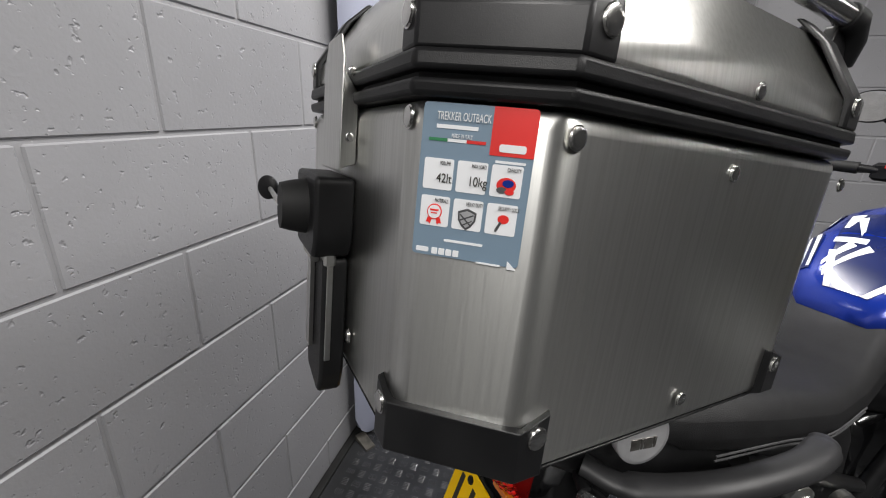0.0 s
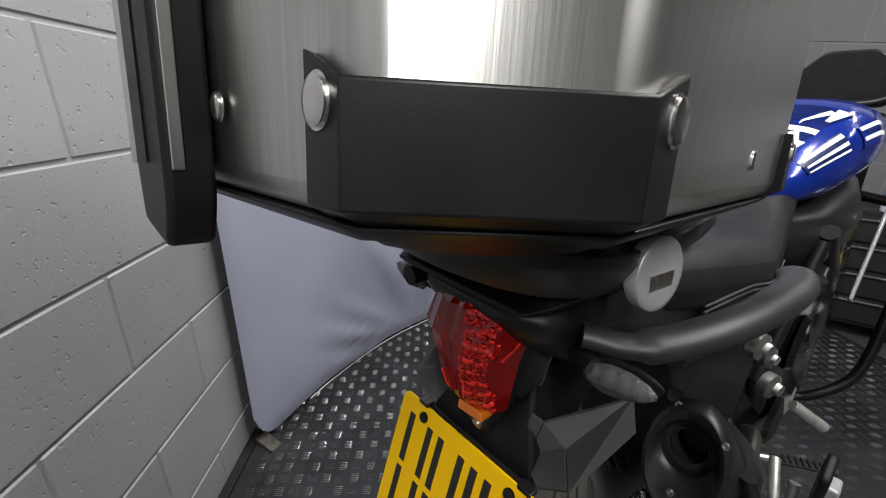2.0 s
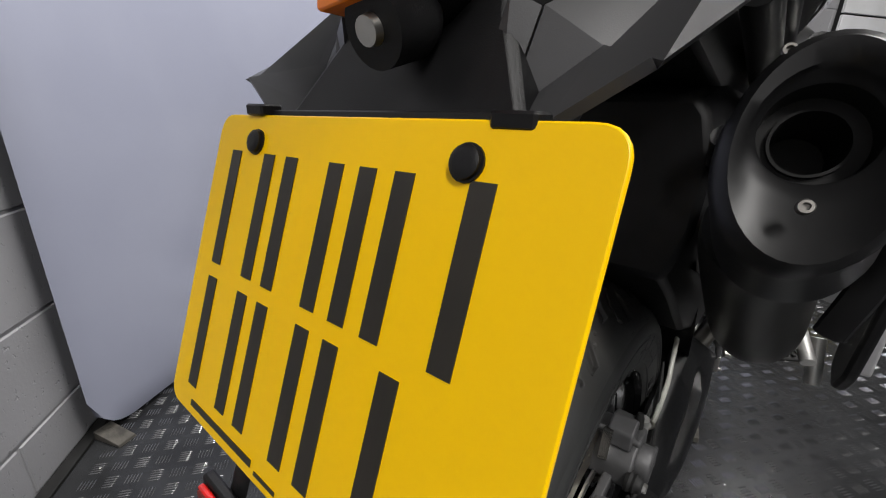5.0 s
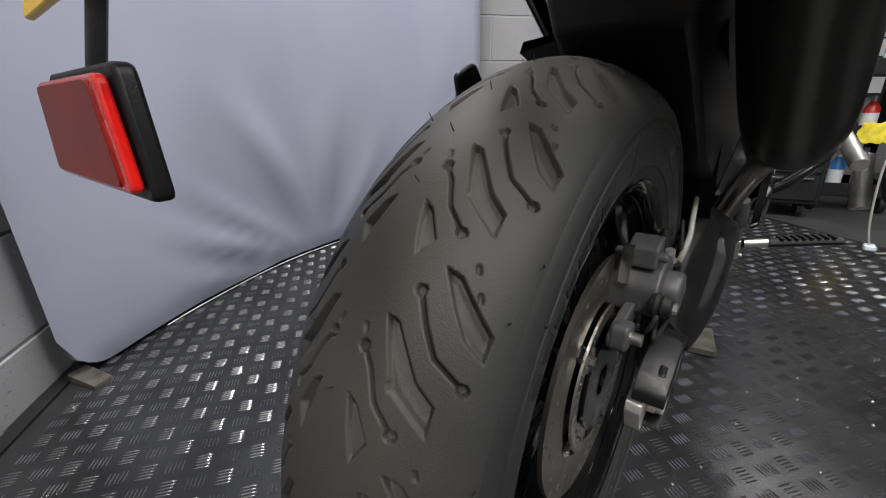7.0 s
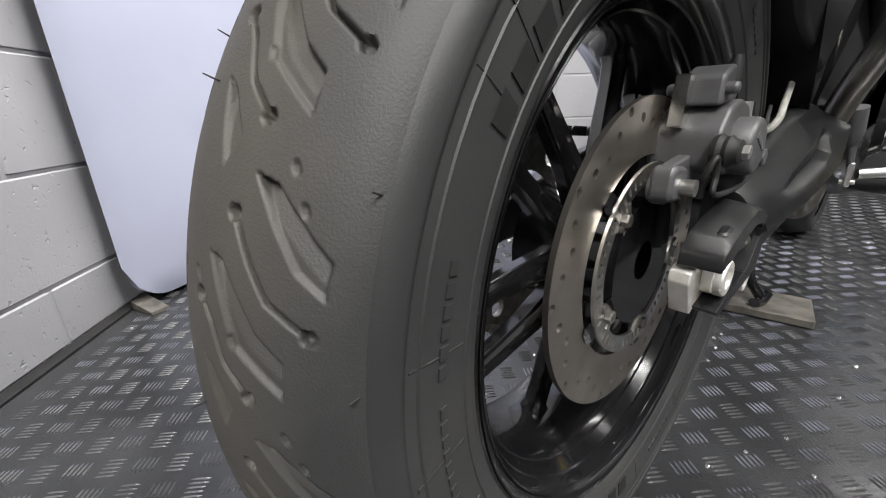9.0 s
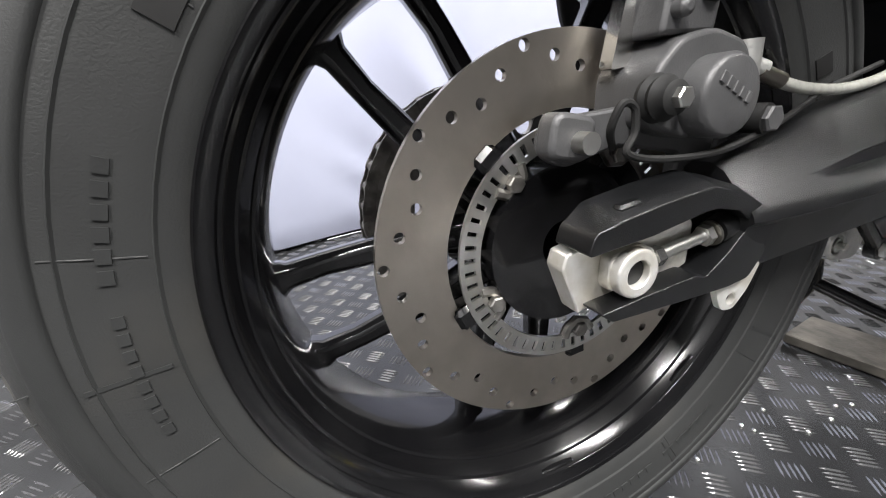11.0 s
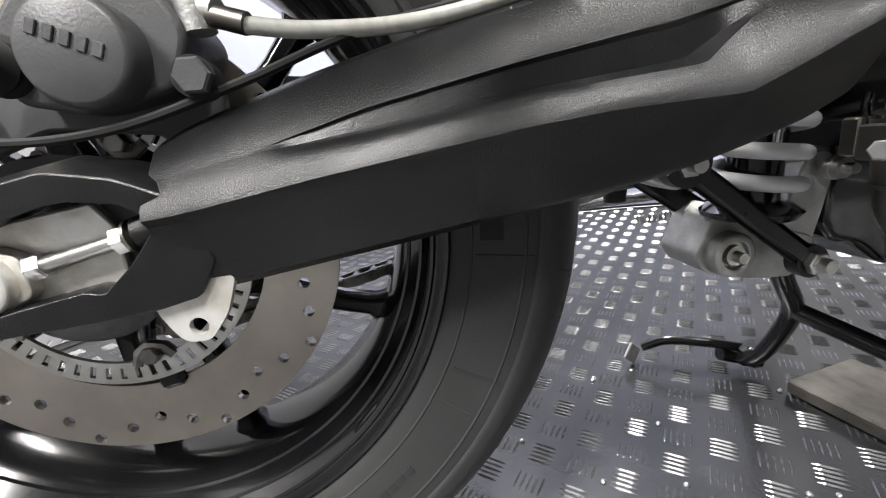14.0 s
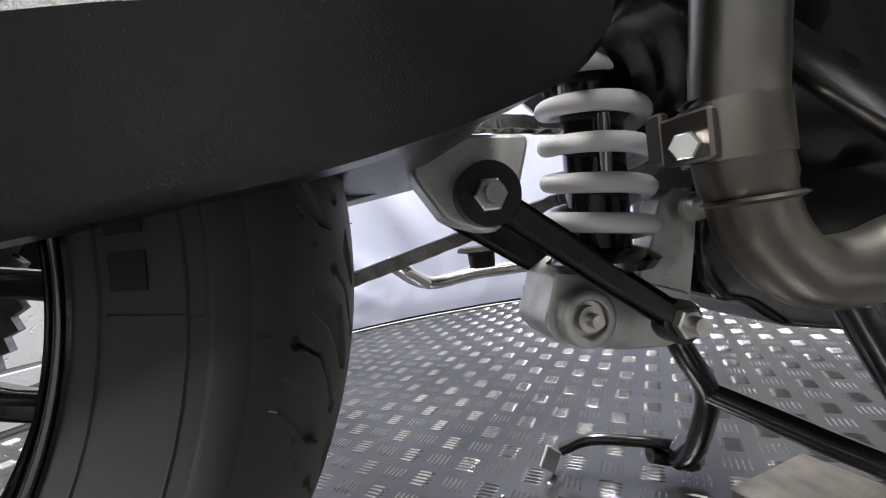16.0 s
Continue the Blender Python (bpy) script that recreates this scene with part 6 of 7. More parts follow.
pts = [(-0.185 + 0.005 * math.cos(k * 0.9), 0.475 + 0.0011 * k, 0.243 + 0.005 * math.sin(k * 0.9)) for k in range(60)]
s.tube(pts, 0.0012, 6)
part("stand_spring", s, CHAIN_STEEL, SIDE_ST, "small coil spring")

# plank under the stand
s = Shape()
s.box((0.27, 0.120, 0.018), m=Matrix.Translation((0.004, 0.731, 0.0110)) @ Matrix.Rotation(radians(10), 4, "Z"), bevel=0.002)
solo("plank", s, WOOD, "dirty oil-stained wooden plank lying on the tread plate", "plank")

# ---- dark middle of the bike ----
origin(0.024, 0, 0)
hull_rows([(0.03, 0.075, 0.655, 0.82, 0.7), (0.10, 0.080, 0.61, 0.84, 0.75), (0.22, 0.088, 0.52, 0.84, 0.8), (0.36, 0.100, 0.47, 0.84, 0.8)], PLASTIC, "inner_mudguard", "black inner mudguard over the tyre", 0.006)
origin()
s = Shape()
s.turned([(-0.10, 0.333), (-0.098, 0.345), (-0.05, 0.352), (0.05, 0.352), (0.098, 0.345), (0.10, 0.333), (0.05, 0.345), (-0.05, 0.345)], (0, WY, WZ), (1, 0, 0), 16, closed=True, sweep=radians(62), start=radians(12))
part("hugger", s, PLASTIC, BIKE, "black tyre hugger", smooth=50)
hull_rows([(0.44, 0.11, 0.42, 0.80, 0.8), (0.55, 0.14, 0.33, 0.84, 0.8), (0.72, 0.175, 0.27, 0.88, 0.8), (0.95, 0.175, 0.27, 0.90, 0.8), (1.08, 0.13, 0.34, 0.86, 0.8)], GLOSS_BLACK, "engine", "black engine block", 0.012)
for k in range(6):
    s = Shape()
    s.turned([(0, 0.0), (0, 0.07 - 0.006 * (k % 3)), (0.012, 0.062 - 0.006 * (k % 3)), (0.02, 0.03), (0.02, 0)], (0.15, 0.62 + 0.13 * (k % 3), 0.42 + 0.22 * (k // 3)), (1, 0, 0), 32)
    part("engine_cover", s, GLOSS_BLACK if k != 1 else CAST, BIKE, "round engine cover")
s = Shape()
s.prism(rounded([(0.555, 0.36), (0.552, 0.26), (0.566, 0.240), (0.589, 0.237), (0.62, 0.213), (0.715, 0.192), (0.83, 0.190), (0.95, 0.25), (0.95, 0.36), (0.56, 0.42)], 0.010), "x", -0.10, -0.022)
s.prism(rounded([(0.50, 0.35), (0.50, 0.40), (0.475, 0.47), (0.49, 0.52), (0.60, 0.52), (0.60, 0.35)], 0.010), "x", -0.07, 0.040)
part("lower_frame", s, GLOSS_BLACK, BIKE, "black lower frame cradle", bevel=0.006, segments=3)
s = Shape()
s.tube([(0.130, 0.495, 0.430), (0.132, 0.505, 0.400), (0.133, 0.510, 0.384), (0.134, 0.512, 0.377), (0.138, 0.515, 0.345)], [0.012, 0.012, 0.010, 0.006, 0.004], 16)
MASTER = part("master_cylinder", s, CALIPER, BIKE, "grey rear brake master cylinder")
s = Shape()
s.box((0.008, 0.011, 0.036), (0.139, 0.5155, 0.336), bevel=0.002)
s.rod((0.131, 0.516, 0.325), (0.148, 0.516, 0.325), 0.0035)
part("clevis", s, ZINC, MASTER)
s = Shape()
s.tube(curve([(0.13, 0.42, 0.63), (0.128, 0.50, 0.54), (0.122, 0.58, 0.46), (0.11, 0.66, 0.40)], 6), 0.016, 12)
part("frame_tube", s, PLASTIC_SATIN, BIKE, "dark frame tube", smooth=60)
s = Shape()
s.tube([(0.080, 0.475, 0.578), (0.080, 0.475, 0.606)], [0.014, 0.012], 16)
part("grease_cap", s, FOAM_YELLOW, BIKE, "yellowed plastic fitting", bevel=0.001)
for sx in (1, -1):
    for a, b, r in (((0.115, 0.02, 0.90), (0.125, 0.42, 0.70), 0.013), ((0.11, -0.06, 0.875), (0.118, 0.30, 0.80), 0.012), ((0.14, 0.40, 0.86), (0.15, 0.85, 0.72), 0.014), ((0.15, 0.52, 0.92), (0.155, 0.98, 0.66), 0.015), ((0.125, 0.42, 0.62), (0.145, 0.52, 0.90), 0.014)):
        s = Shape()
        s.tube([(sx * a[0], a[1], a[2]), (sx * (a[0] + b[0]) / 2, (a[1] + b[1]) / 2, (a[2] + b[2]) / 2), (sx * b[0], b[1], b[2])], r, 12)
        part("frame_tube", s, PLASTIC_SATIN, BIKE, "dark frame tube")
    s = Shape()
    s.tube(curve([(sx * 0.105, 0.0, 0.79), (sx * 0.10, 0.078, 0.738), (sx * 0.10, 0.252, 0.632)], 4), 0.010, 12)
    HANG = part("footrest_hanger", s, GLOSS_BLACK, BIKE, "black footrest hanger", smooth=60)
    s = Shape()
    s.prism(rounded([(0.19, 0.64), (0.225, 0.52), (0.26, 0.485), (0.30, 0.50), (0.305, 0.58), (0.24, 0.66)], 0.012), "x", sx * 0.255, sx * 0.268)
    part("heel_plate", s, PLASTIC, HANG, "black heel plate", bevel=0.004)
    s = Shape()
    s.prism(rounded([(0.255, 0.585), (0.255, 0.515), (0.290, 0.520), (0.300, 0.58)], 0.006), "x", sx * 0.266, sx * 0.284)
    part("heel_pad", s, SILVER_PAINT, HANG, "silver pad", bevel=0.003)
    s = Shape()
    s.tube([(sx * 0.182, 0.604, 0.332), (sx * 0.290, 0.658, 0.342)], [0.012, 0.011], 12, squash=0.7)
    PEG = part("footpeg", s, SOFT_RUBBER, BIKE, "ribbed black footpeg")
    s = Shape()
    for k in range(8):
        s.box((0.006, 0.022, 0.005), m=Matrix.Translation((sx * (0.200 + 0.0108 * k), 0.613 + 0.0054 * k, 0.3425 + 0.001 * k)) @ Matrix.Rotation(radians(sx * 27), 4, "Z"), bevel=0.001)
    part("peg_rib", s, SOFT_RUBBER, PEG)
    s = Shape()
    s.rod((sx * 0.145, 0.586, 0.328), (sx * 0.185, 0.605, 0.332), 0.008)
    part("peg_joint", s, ZINC, PEG)
for at in ((0.168, 0.146, 0.776), (0.150, 0.10, 0.85), (0.14, 0.30, 0.74)):
    s = Shape()
    s.turned([(0, 0.018), (0.012, 0.018), (0.016, 0.010), (0.022, 0.008), (0.022, 0)], at, (1, -0.3, 0), 20)
    part("frame_bolt", s, ZINC, BIKE, "bright frame bolt")

for a, b, r in (((0.187, 0.487, 0.562), (0.242, 0.525, 0.519), 0.011), ((0.234, 0.293, 0.535), (0.240, 0.269, 0.478), 0.009), ((0.200, 0.280, 0.572), (0.222, 0.213, 0.532), 0.008)):
    s = Shape()
    s.tube([a, Vector(a).lerp(Vector(b), 0.5), b], r, 14)
    part("hanger_strut", s, CAST, BIKE, "pale grey alloy footrest strut", bevel=0.001)
# seat, tank, bars
hull_rows([(-0.13, 0.085, 0.95, 0.985, 0.7), (-0.08, 0.115, 0.925, 1.005, 0.7), (0.06, 0.135, 0.885, 0.99, 0.72), (0.20, 0.14, 0.865, 0.955, 0.74), (0.32, 0.125, 0.86, 0.945, 0.72), (0.44, 0.105, 0.87, 0.985, 0.6), (0.52, 0.09, 0.90, 1.04, 0.5)], SEAT_VINYL, "seat", "grey-black vinyl seat with pale stitching", 0.012)
for z in (0.935, 0.928):
    s = Shape()
    s.tube(curve([(0.127, -0.06, z + 0.012), (0.1385, 0.06, z + 0.004), (0.142, 0.17, z - 0.018), (0.128, 0.30, z - 0.025)], 8), 0.0014, 6)
    part("seam", s, CALIPER, BIKE, "pale seat seam")
TANK_ROWS = [(0.43, 0.055, 0.965, 1.005), (0.48, 0.098, 0.950, 1.050), (0.58, 0.138, 0.95, 1.115), (0.72, 0.158, 0.965, 1.155), (0.86, 0.160, 0.97, 1.160), (0.98, 0.13, 0.98, 1.145), (1.04, 0.08, 1.0, 1.12)]
s = Shape()
rings = []
for y, w, z0, z1 in TANK_ROWS:
    rings.append([(w * math.copysign(abs(math.cos(a)) ** 0.75, math.cos(a)), y, (z0 + z1) / 2 + (z1 - z0) / 2 * math.copysign(abs(math.sin(a)) ** 0.8, math.sin(a))) for a in [TAU * k / 28 for k in range(28)]])
s.loft(rings)
TANK = part("fuel_tank", s, BLUE_PAINT, BIKE, "glossy blue tank with navy and white flag panels", smooth=60)


def on_tank(y, a, lift=0.002):
    """A place on the tank's skin: y along it, a the angle round it in degrees (0: right side, 90: top)."""
    ys = [r[0] for r in TANK_ROWS]
    w, z0, z1 = (float(np.interp(y, ys, [r[k] for r in TANK_ROWS])) for k in (1, 2, 3))
    w, h, t = w + lift, (z1 - z0) / 2 + lift, radians(a)
    return Vector((w * math.copysign(abs(math.cos(t)) ** 0.75, math.cos(t)), y, (z0 + z1) / 2 + h * math.copysign(abs(math.sin(t)) ** 0.8, math.sin(t))))


def tank_patch(name, corners, material, label="", lift=0.002, steps=8):
    """A curved patch between four (y, angle) corners, laid on the tank."""
    (a, b, c, d) = corners
    grid = []
    for i in range(steps + 1):
        u = i / steps
        row = []
        for j in range(steps + 1):
            v = j / steps
            y = (1 - u) * ((1 - v) * a[0] + v * b[0]) + u * ((1 - v) * d[0] + v * c[0])
            g = (1 - u) * ((1 - v) * a[1] + v * b[1]) + u * ((1 - v) * d[1] + v * c[1])
            row.append(on_tank(y, g, lift))
        grid.append(row)
    s = Shape()
    s.loft(grid, closed=False, caps=False)
    return part(name, s, material, TANK, label, smooth=60)


# a shield-shaped pad on the slope before the seat, and striped knee pads
PAD = tank_patch("tank_pad", [(0.452, 70), (0.452, 110), (0.68, 132), (0.68, 48)], NAVY, "navy and white flag pad", lift=0.002)
for m in (1, -1):
    f = (lambda g: g) if m > 0 else (lambda g: 180 - g)
    for c in ([(0.452, f(71)), (0.452, f(78)), (0.53, f(66)), (0.53, f(59))], [(0.475, f(64)), (0.468, f(66)), (0.54, f(88)), (0.55, f(84))], [(0.50, f(58)), (0.49, f(60)), (0.545, f(78)), (0.555, f(72))],
              [(0.60, f(58)), (0.60, f(62)), (0.675, f(62)), (0.675, f(50))], [(0.57, f(76)), (0.585, f(76)), (0.66, f(66)), (0.65, f(60))], [(0.552, f(58)), (0.565, f(58)), (0.565, f(82)), (0.552, f(82))]):
        tank_patch("white_stripe", c, WHITE_PRINT, lift=0.0028)
    tank_patch("knee_pad", [(0.485, f(18)), (0.485, f(46)), (0.585, f(44)), (0.585, f(16))], NAVY, "navy knee pad with white stripes", lift=0.002)
    for c in ([(0.49, f(40)), (0.49, f(45)), (0.58, f(42)), (0.58, f(36))], [(0.49, f(28)), (0.49, f(32)), (0.58, f(30)), (0.58, f(25))], [(0.49, f(19)), (0.49, f(22)), (0.58, f(20)), (0.58, f(17))]):
        tank_patch("white_stripe", c, WHITE_PRINT, lift=0.0028)
    tank_patch("knee_pad", [(0.64, f(8)), (0.64, f(36)), (0.77, f(30)), (0.77, f(2))], BLUE_PAINT, "blue knee pad with white stripes", lift=0.002)
    for c in ([(0.645, f(30)), (0.645, f(35)), (0.75, f(29)), (0.75, f(24))], [(0.645, f(17)), (0.645, f(22)), (0.765, f(16)), (0.765, f(11))]):
        tank_patch("white_stripe", c, WHITE_PRINT, lift=0.0028)
    tank_patch("dark_stripe", [(0.66, f(24)), (0.66, f(28)), (0.74, f(22)), (0.74, f(19))], NAVY, lift=0.003)
hull_rows([(0.40, 0.10, 0.84, 0.95, 0.8), (0.55, 0.155, 0.80, 0.95, 0.8), (0.80, 0.17, 0.80, 0.97, 0.8), (1.0, 0.14, 0.84, 0.98, 0.8)], PLASTIC_SATIN, "side_panel", "dark side panels below the tank", 0.01)
s = Shape()
s.tube(curve([(0.40, 1.05, 1.205), (0.27, 1.08, 1.20), (0.16, 1.13, 1.18), (0.08, 1.15, 1.15), (-0.08, 1.15, 1.15), (-0.16, 1.13, 1.18), (-0.27, 1.08, 1.20), (-0.40, 1.05, 1.205)], 6), 0.011, 14)
BARS = part("handlebar", s, PLASTIC_SATIN, BIKE, "black handlebar with grips and levers", smooth=60)
for sx in (1, -1):
    s = Shape()
    s.rod((sx * 0.29, 1.075, 1.20), (sx * 0.41, 1.048, 1.205), 0.017, 16)
    part("grip", s, SOFT_RUBBER, BARS, "black rubber grip")
    s = Shape()
    s.box((0.06, 0.035, 0.05), (sx * 0.235, 1.095, 1.195), bevel=0.008)
    part("switch_block", s, PLASTIC, BARS)
    s = Shape()
    s.box((0.016, 0.012, 0.014), (sx * 0.225, 1.073, 1.212), bevel=0.003)
    part("switch", s, STICKER_RED, BARS, "red switch")
    s = Shape()
    s.tube(curve([(sx * 0.24, 1.11, 1.195), (sx * 0.29, 1.13, 1.19), (sx * 0.40, 1.10, 1.185)], 5), 0.006, 8)
    part("lever", s, PLASTIC, BARS)
    s = Shape()
    s.tube(curve([(sx * 0.22, 1.10, 1.215), (sx * 0.235, 1.11, 1.29), (sx * 0.29, 1.10, 1.345)], 5), 0.006, 10)
    MIR = part("mirror_stem", s, PLASTIC, BARS, "black mirror stem")
    s = Shape()
    s.loft([[Vector((sx * 0.31, 1.085 + d, 1.37)) + Vector((0.062 * k * math.cos(TAU * q / 28), 0.01 * math.cos(TAU * q / 28), 0.045 * k * math.sin(TAU * q / 28))) for q in range(28)] for d, k in ((0.03, 0.5), (0.02, 0.85), (0.0, 1.0), (-0.006, 0.98))])
    part("mirror_back", s, PLASTIC, MIR, "round black mirror", smooth=60)
    s = Shape()
    s.loft([[Vector((sx * 0.31, 1.0785 + d, 1.37)) + Vector((0.057 * math.cos(TAU * q / 28), 0.01 * math.cos(TAU * q / 28), 0.041 * math.sin(TAU * q / 28))) for q in range(28)] for d in (0.0, -0.002)])
    part("mirror_glass", s, BRIGHT_STEEL, MIR, "mirror glass")
    # fork, radiator guard and crash bar
    s = Shape()
    s.rod((sx * 0.10, 1.14, 1.12), (sx * 0.10, 1.44, 0.33), 0.026, 16)
    part("fork_leg", s, PLASTIC_SATIN, BIKE, "black fork leg")
    s = Shape()
    s.prism(rounded([(0.745, 0.725), (0.775, 0.71), (0.90, 0.86), (0.94, 0.905), (0.90, 0.925), (0.86, 0.90)], 0.008), "x", sx * 0.198, sx * 0.206)
    part("radiator_wing", s, SILVER_PAINT, BIKE, "silver radiator wing", bevel=0.003)
    s = Shape()
    s.tube(curve([(sx * 0.13, 0.98, 0.93), (sx * 0.24, 0.97, 0.91), (sx * 0.265, 0.95, 0.85), (sx * 0.27, 0.90, 0.66), (sx * 0.26, 0.86, 0.50), (sx * 0.20, 0.82, 0.42), (sx * 0.13, 0.80, 0.38)], 8), 0.0125, 14)
    part("crash_bar", s, GLOSS_BLACK, BIKE, "black tubular crash bar", smooth=60)
s = Shape()
s.turned([(0, 0.0), (0.0, 0.075), (0.03, 0.09), (0.08, 0.085), (0.13, 0.05), (0.14, 0)], (0, 1.33, 1.05), (0, -1, 0.1), 32)
part("headlamp", s, GLOSS_BLACK, BIKE, "black headlamp shell", smooth=50)
s = Shape()
s.prism(rounded([(-0.11, 1.14), (0.11, 1.14), (0.12, 1.24), (0.06, 1.30), (-0.06, 1.30), (-0.12, 1.24)], 0.02), "y", 1.28, 1.30)
part("dash", s, PLASTIC, BIKE, "black instrument binnacle", bevel=0.005)
# front wheel
s = Shape()
s.turned([(-0.05, 0.235), (-0.058, 0.26), (-0.045, 0.285), (0, 0.300), (0.045, 0.285), (0.058, 0.26), (0.05, 0.235)], (0, 1.46, 0.300), (1, 0, 0), 64)
FRONT = part("front_wheel", s, RUBBER, BIKE, "front tyre", smooth=60)
s = Shape()
s.turned([(-0.045, 0.212), (-0.048, 0.237), (0.048, 0.237), (0.045, 0.212)], (0, 1.46, 0.300), (1, 0, 0), 64, closed=True)
part("front_rim", s, GLOSS_BLACK, FRONT)
for k in range(5):
    s = Shape()
    a = TAU * k / 5
    s.box((0.02, 0.19, 0.02), m=Matrix.Translation((0, 1.46 + 0.125 * math.cos(a), 0.30 + 0.125 * math.sin(a))) @ Matrix.Rotation(a, 4, "X"), bevel=0.004)
    part("front_spoke", s, GLOSS_BLACK, FRONT)

# ---- bench, slat wall and odds and ends round the bike ----
YELLOW_RAG = surface("yellow_cloth", (0.75, 0.62, 0.04), 0.8, second=(0.6, 0.5, 0.03), scale=30)
BOTTLE_WHITE = surface("white_bottle_plastic", (0.72, 0.76, 0.82), 0.35, second=(0.66, 0.7, 0.78), scale=9)
BOTTLE_BLUE = surface("blue_bottle_plastic", (0.03, 0.16, 0.42), 0.35, second=(0.04, 0.2, 0.48), scale=9)
BOTTLE_RED = surface("red_bottle_plastic", (0.55, 0.03, 0.02), 0.35, second=(0.45, 0.03, 0.02), scale=9)
BOTTLE_GREY = surface("grey_can_paint", (0.16, 0.16, 0.17), 0.35, metal=0.4, second=(0.2, 0.2, 0.21), scale=15)


def local(at, turn):
    return Matrix.Translation(at) @ Matrix.Rotation(radians(turn), 4, "Z")


def cart(at, turn, width, depth, shelves, label, group):
    """A black tool cart: trays on four posts with castors."""
    base = thing("tool_cart", at, label, "tool cart", group)
    m = local(at, turn)
    for z, h in shelves:
        s = Shape()
        s.box((width, depth, 0.012), m=m @ Matrix.Translation((0, 0, z - h)), bevel=0.002)
        for sx in (1, -1):
            s.box((0.014, depth, h), m=m @ Matrix.Translation((sx * (width / 2 - 0.007), 0, z - h / 2 - 0.004)), bevel=0.003)
        for sy in (1, -1):
            s.box((width - 0.029, 0.014, h), m=m @ Matrix.Translation((0, sy * (depth / 2 - 0.007), z - h / 2 - 0.004)), bevel=0.003)
        part("tray", s, BENCH_BLACK, base, "black plastic tray")
    top, low = shelves[0][0], shelves[-1][0]
    for sx in (1, -1):
        for sy in (1, -1):
            x, y = sx * (width / 2 - 0.035), sy * (depth / 2 - 0.035)
            s = Shape()
            s.box((0.05, 0.05, top - low - 0.03), m=m @ Matrix.Translation((x, y, (top + low) / 2 - 0.04)), bevel=0.006)
            part("post", s, BENCH_BLACK, base)
            s = Shape()
            s.rod(m @ Vector((x - 0.012, y, 0.045)), m @ Vector((x + 0.012, y, 0.045)), 0.045, 20)
            s.rod(m @ Vector((x, y, 0.045)), m @ Vector((x, y, low - 0.06)), 0.010, 10)
            part("castor", s, SOFT_RUBBER, base, bevel=0.002)
    return base


def bottle(name, at, r, h, body, cap, label, category="bottle"):
    base = thing(name, at, label, category, "bottles on the carts")
    o = Vector(at)
    s = Shape()
    s.turned([(0, 0.0), (0, r * 0.92), (h * 0.03, r), (h * 0.66, r), (h * 0.78, r * 0.62), (h * 0.84, r * 0.40), (h * 0.86, 0.0)], o, (0, 0, 1), 24)
    part("bottle_body", s, body, base, smooth=40)
    s = Shape()
    s.turned([(h * 0.845, 0.0), (h * 0.845, r * 0.46), (h * 0.98, r * 0.42), (h, r * 0.34), (h, 0.0)], o, (0, 0, 1), 20)
    part("cap", s, cap, base, smooth=40)
    s = Shape()
    s.turned([(h * 0.18, r * 1.012), (h * 0.55, r * 1.012)], o, (0, 0, 1), 24)
    part("bottle_label", s, WHITE_PRINT if body is not BOTTLE_WHITE else BOTTLE_BLUE, base, smooth=40)
    return base


CART = cart((0.51, 2.84, -0.006), 14, 0.36, 0.34, ((0.775, 0.075), (0.46, 0.06), (0.16, 0.07)), "black plastic tool cart loaded with bottles and rags", "carts by the wall")
s = Shape()
s.box((0.055, 0.002, 0.016), m=local((0.90, 2.84, 0.912), 14) @ Matrix.Translation((0.0, -0.1712, 0)))
part("badge_bar", s, WHITE_PRINT, CART, "plain white badge bar")
cart((0.97, 2.95, -0.006), 14, 0.46, 0.36, ((0.62, 0.09), (0.16, 0.08)), "low black tool cart beside the tall one", "carts by the wall")
for name, (x, y, z), r, h, body, cap, label in (
        ("spray_can", (0.40, 2.80, 0.694), 0.024, 0.20, BOTTLE_GREY, BOTTLE_GREY, "dark grey spray can standing in the cart's top tray"),
        ("bottle", (0.47, 2.84, 0.694), 0.038, 0.25, BOTTLE_WHITE, BOTTLE_WHITE, "pale blue plastic bottle standing in the cart's top tray"),
        ("bottle", (0.57, 2.88, 0.694), 0.033, 0.19, BOTTLE_BLUE, BOTTLE_RED, "blue bottle with a red cap in the top tray"),
        ("bottle", (0.43, 2.78, 0.394), 0.030, 0.22, BOTTLE_WHITE, BOTTLE_RED, "white bottle with a red cap on the middle shelf"),
        ("bottle", (0.56, 2.90, 0.394), 0.036, 0.20, BOTTLE_RED, BOTTLE_GREY, "red bottle on the middle shelf"),
        ("bottle", (0.41, 2.78, 0.084), 0.030, 0.21, BOTTLE_WHITE, BOTTLE_WHITE, "white bottle on the bottom shelf"),
        ("bottle", (0.48, 2.78, 0.084), 0.034, 0.23, BOTTLE_BLUE, BOTTLE_WHITE, "blue bottle on the bottom shelf"),
        ("bottle", (0.59, 2.88, 0.084), 0.030, 0.24, BOTTLE_GREY, BOTTLE_WHITE, "grey bottle with a pale cap on the bottom shelf"),
        ("bottle", (0.81, 2.90, 0.524), 0.040, 0.15, BOTTLE_BLUE, BOTTLE_BLUE, "squat blue bottle in the low cart"),
        ("bottle", (0.85, 2.98, 0.074), 0.050, 0.27, BOTTLE_RED, BOTTLE_RED, "large red bottle in the low cart")):
    bottle(name, (x, y, z), r, h, body, cap, label)
s = Shape()
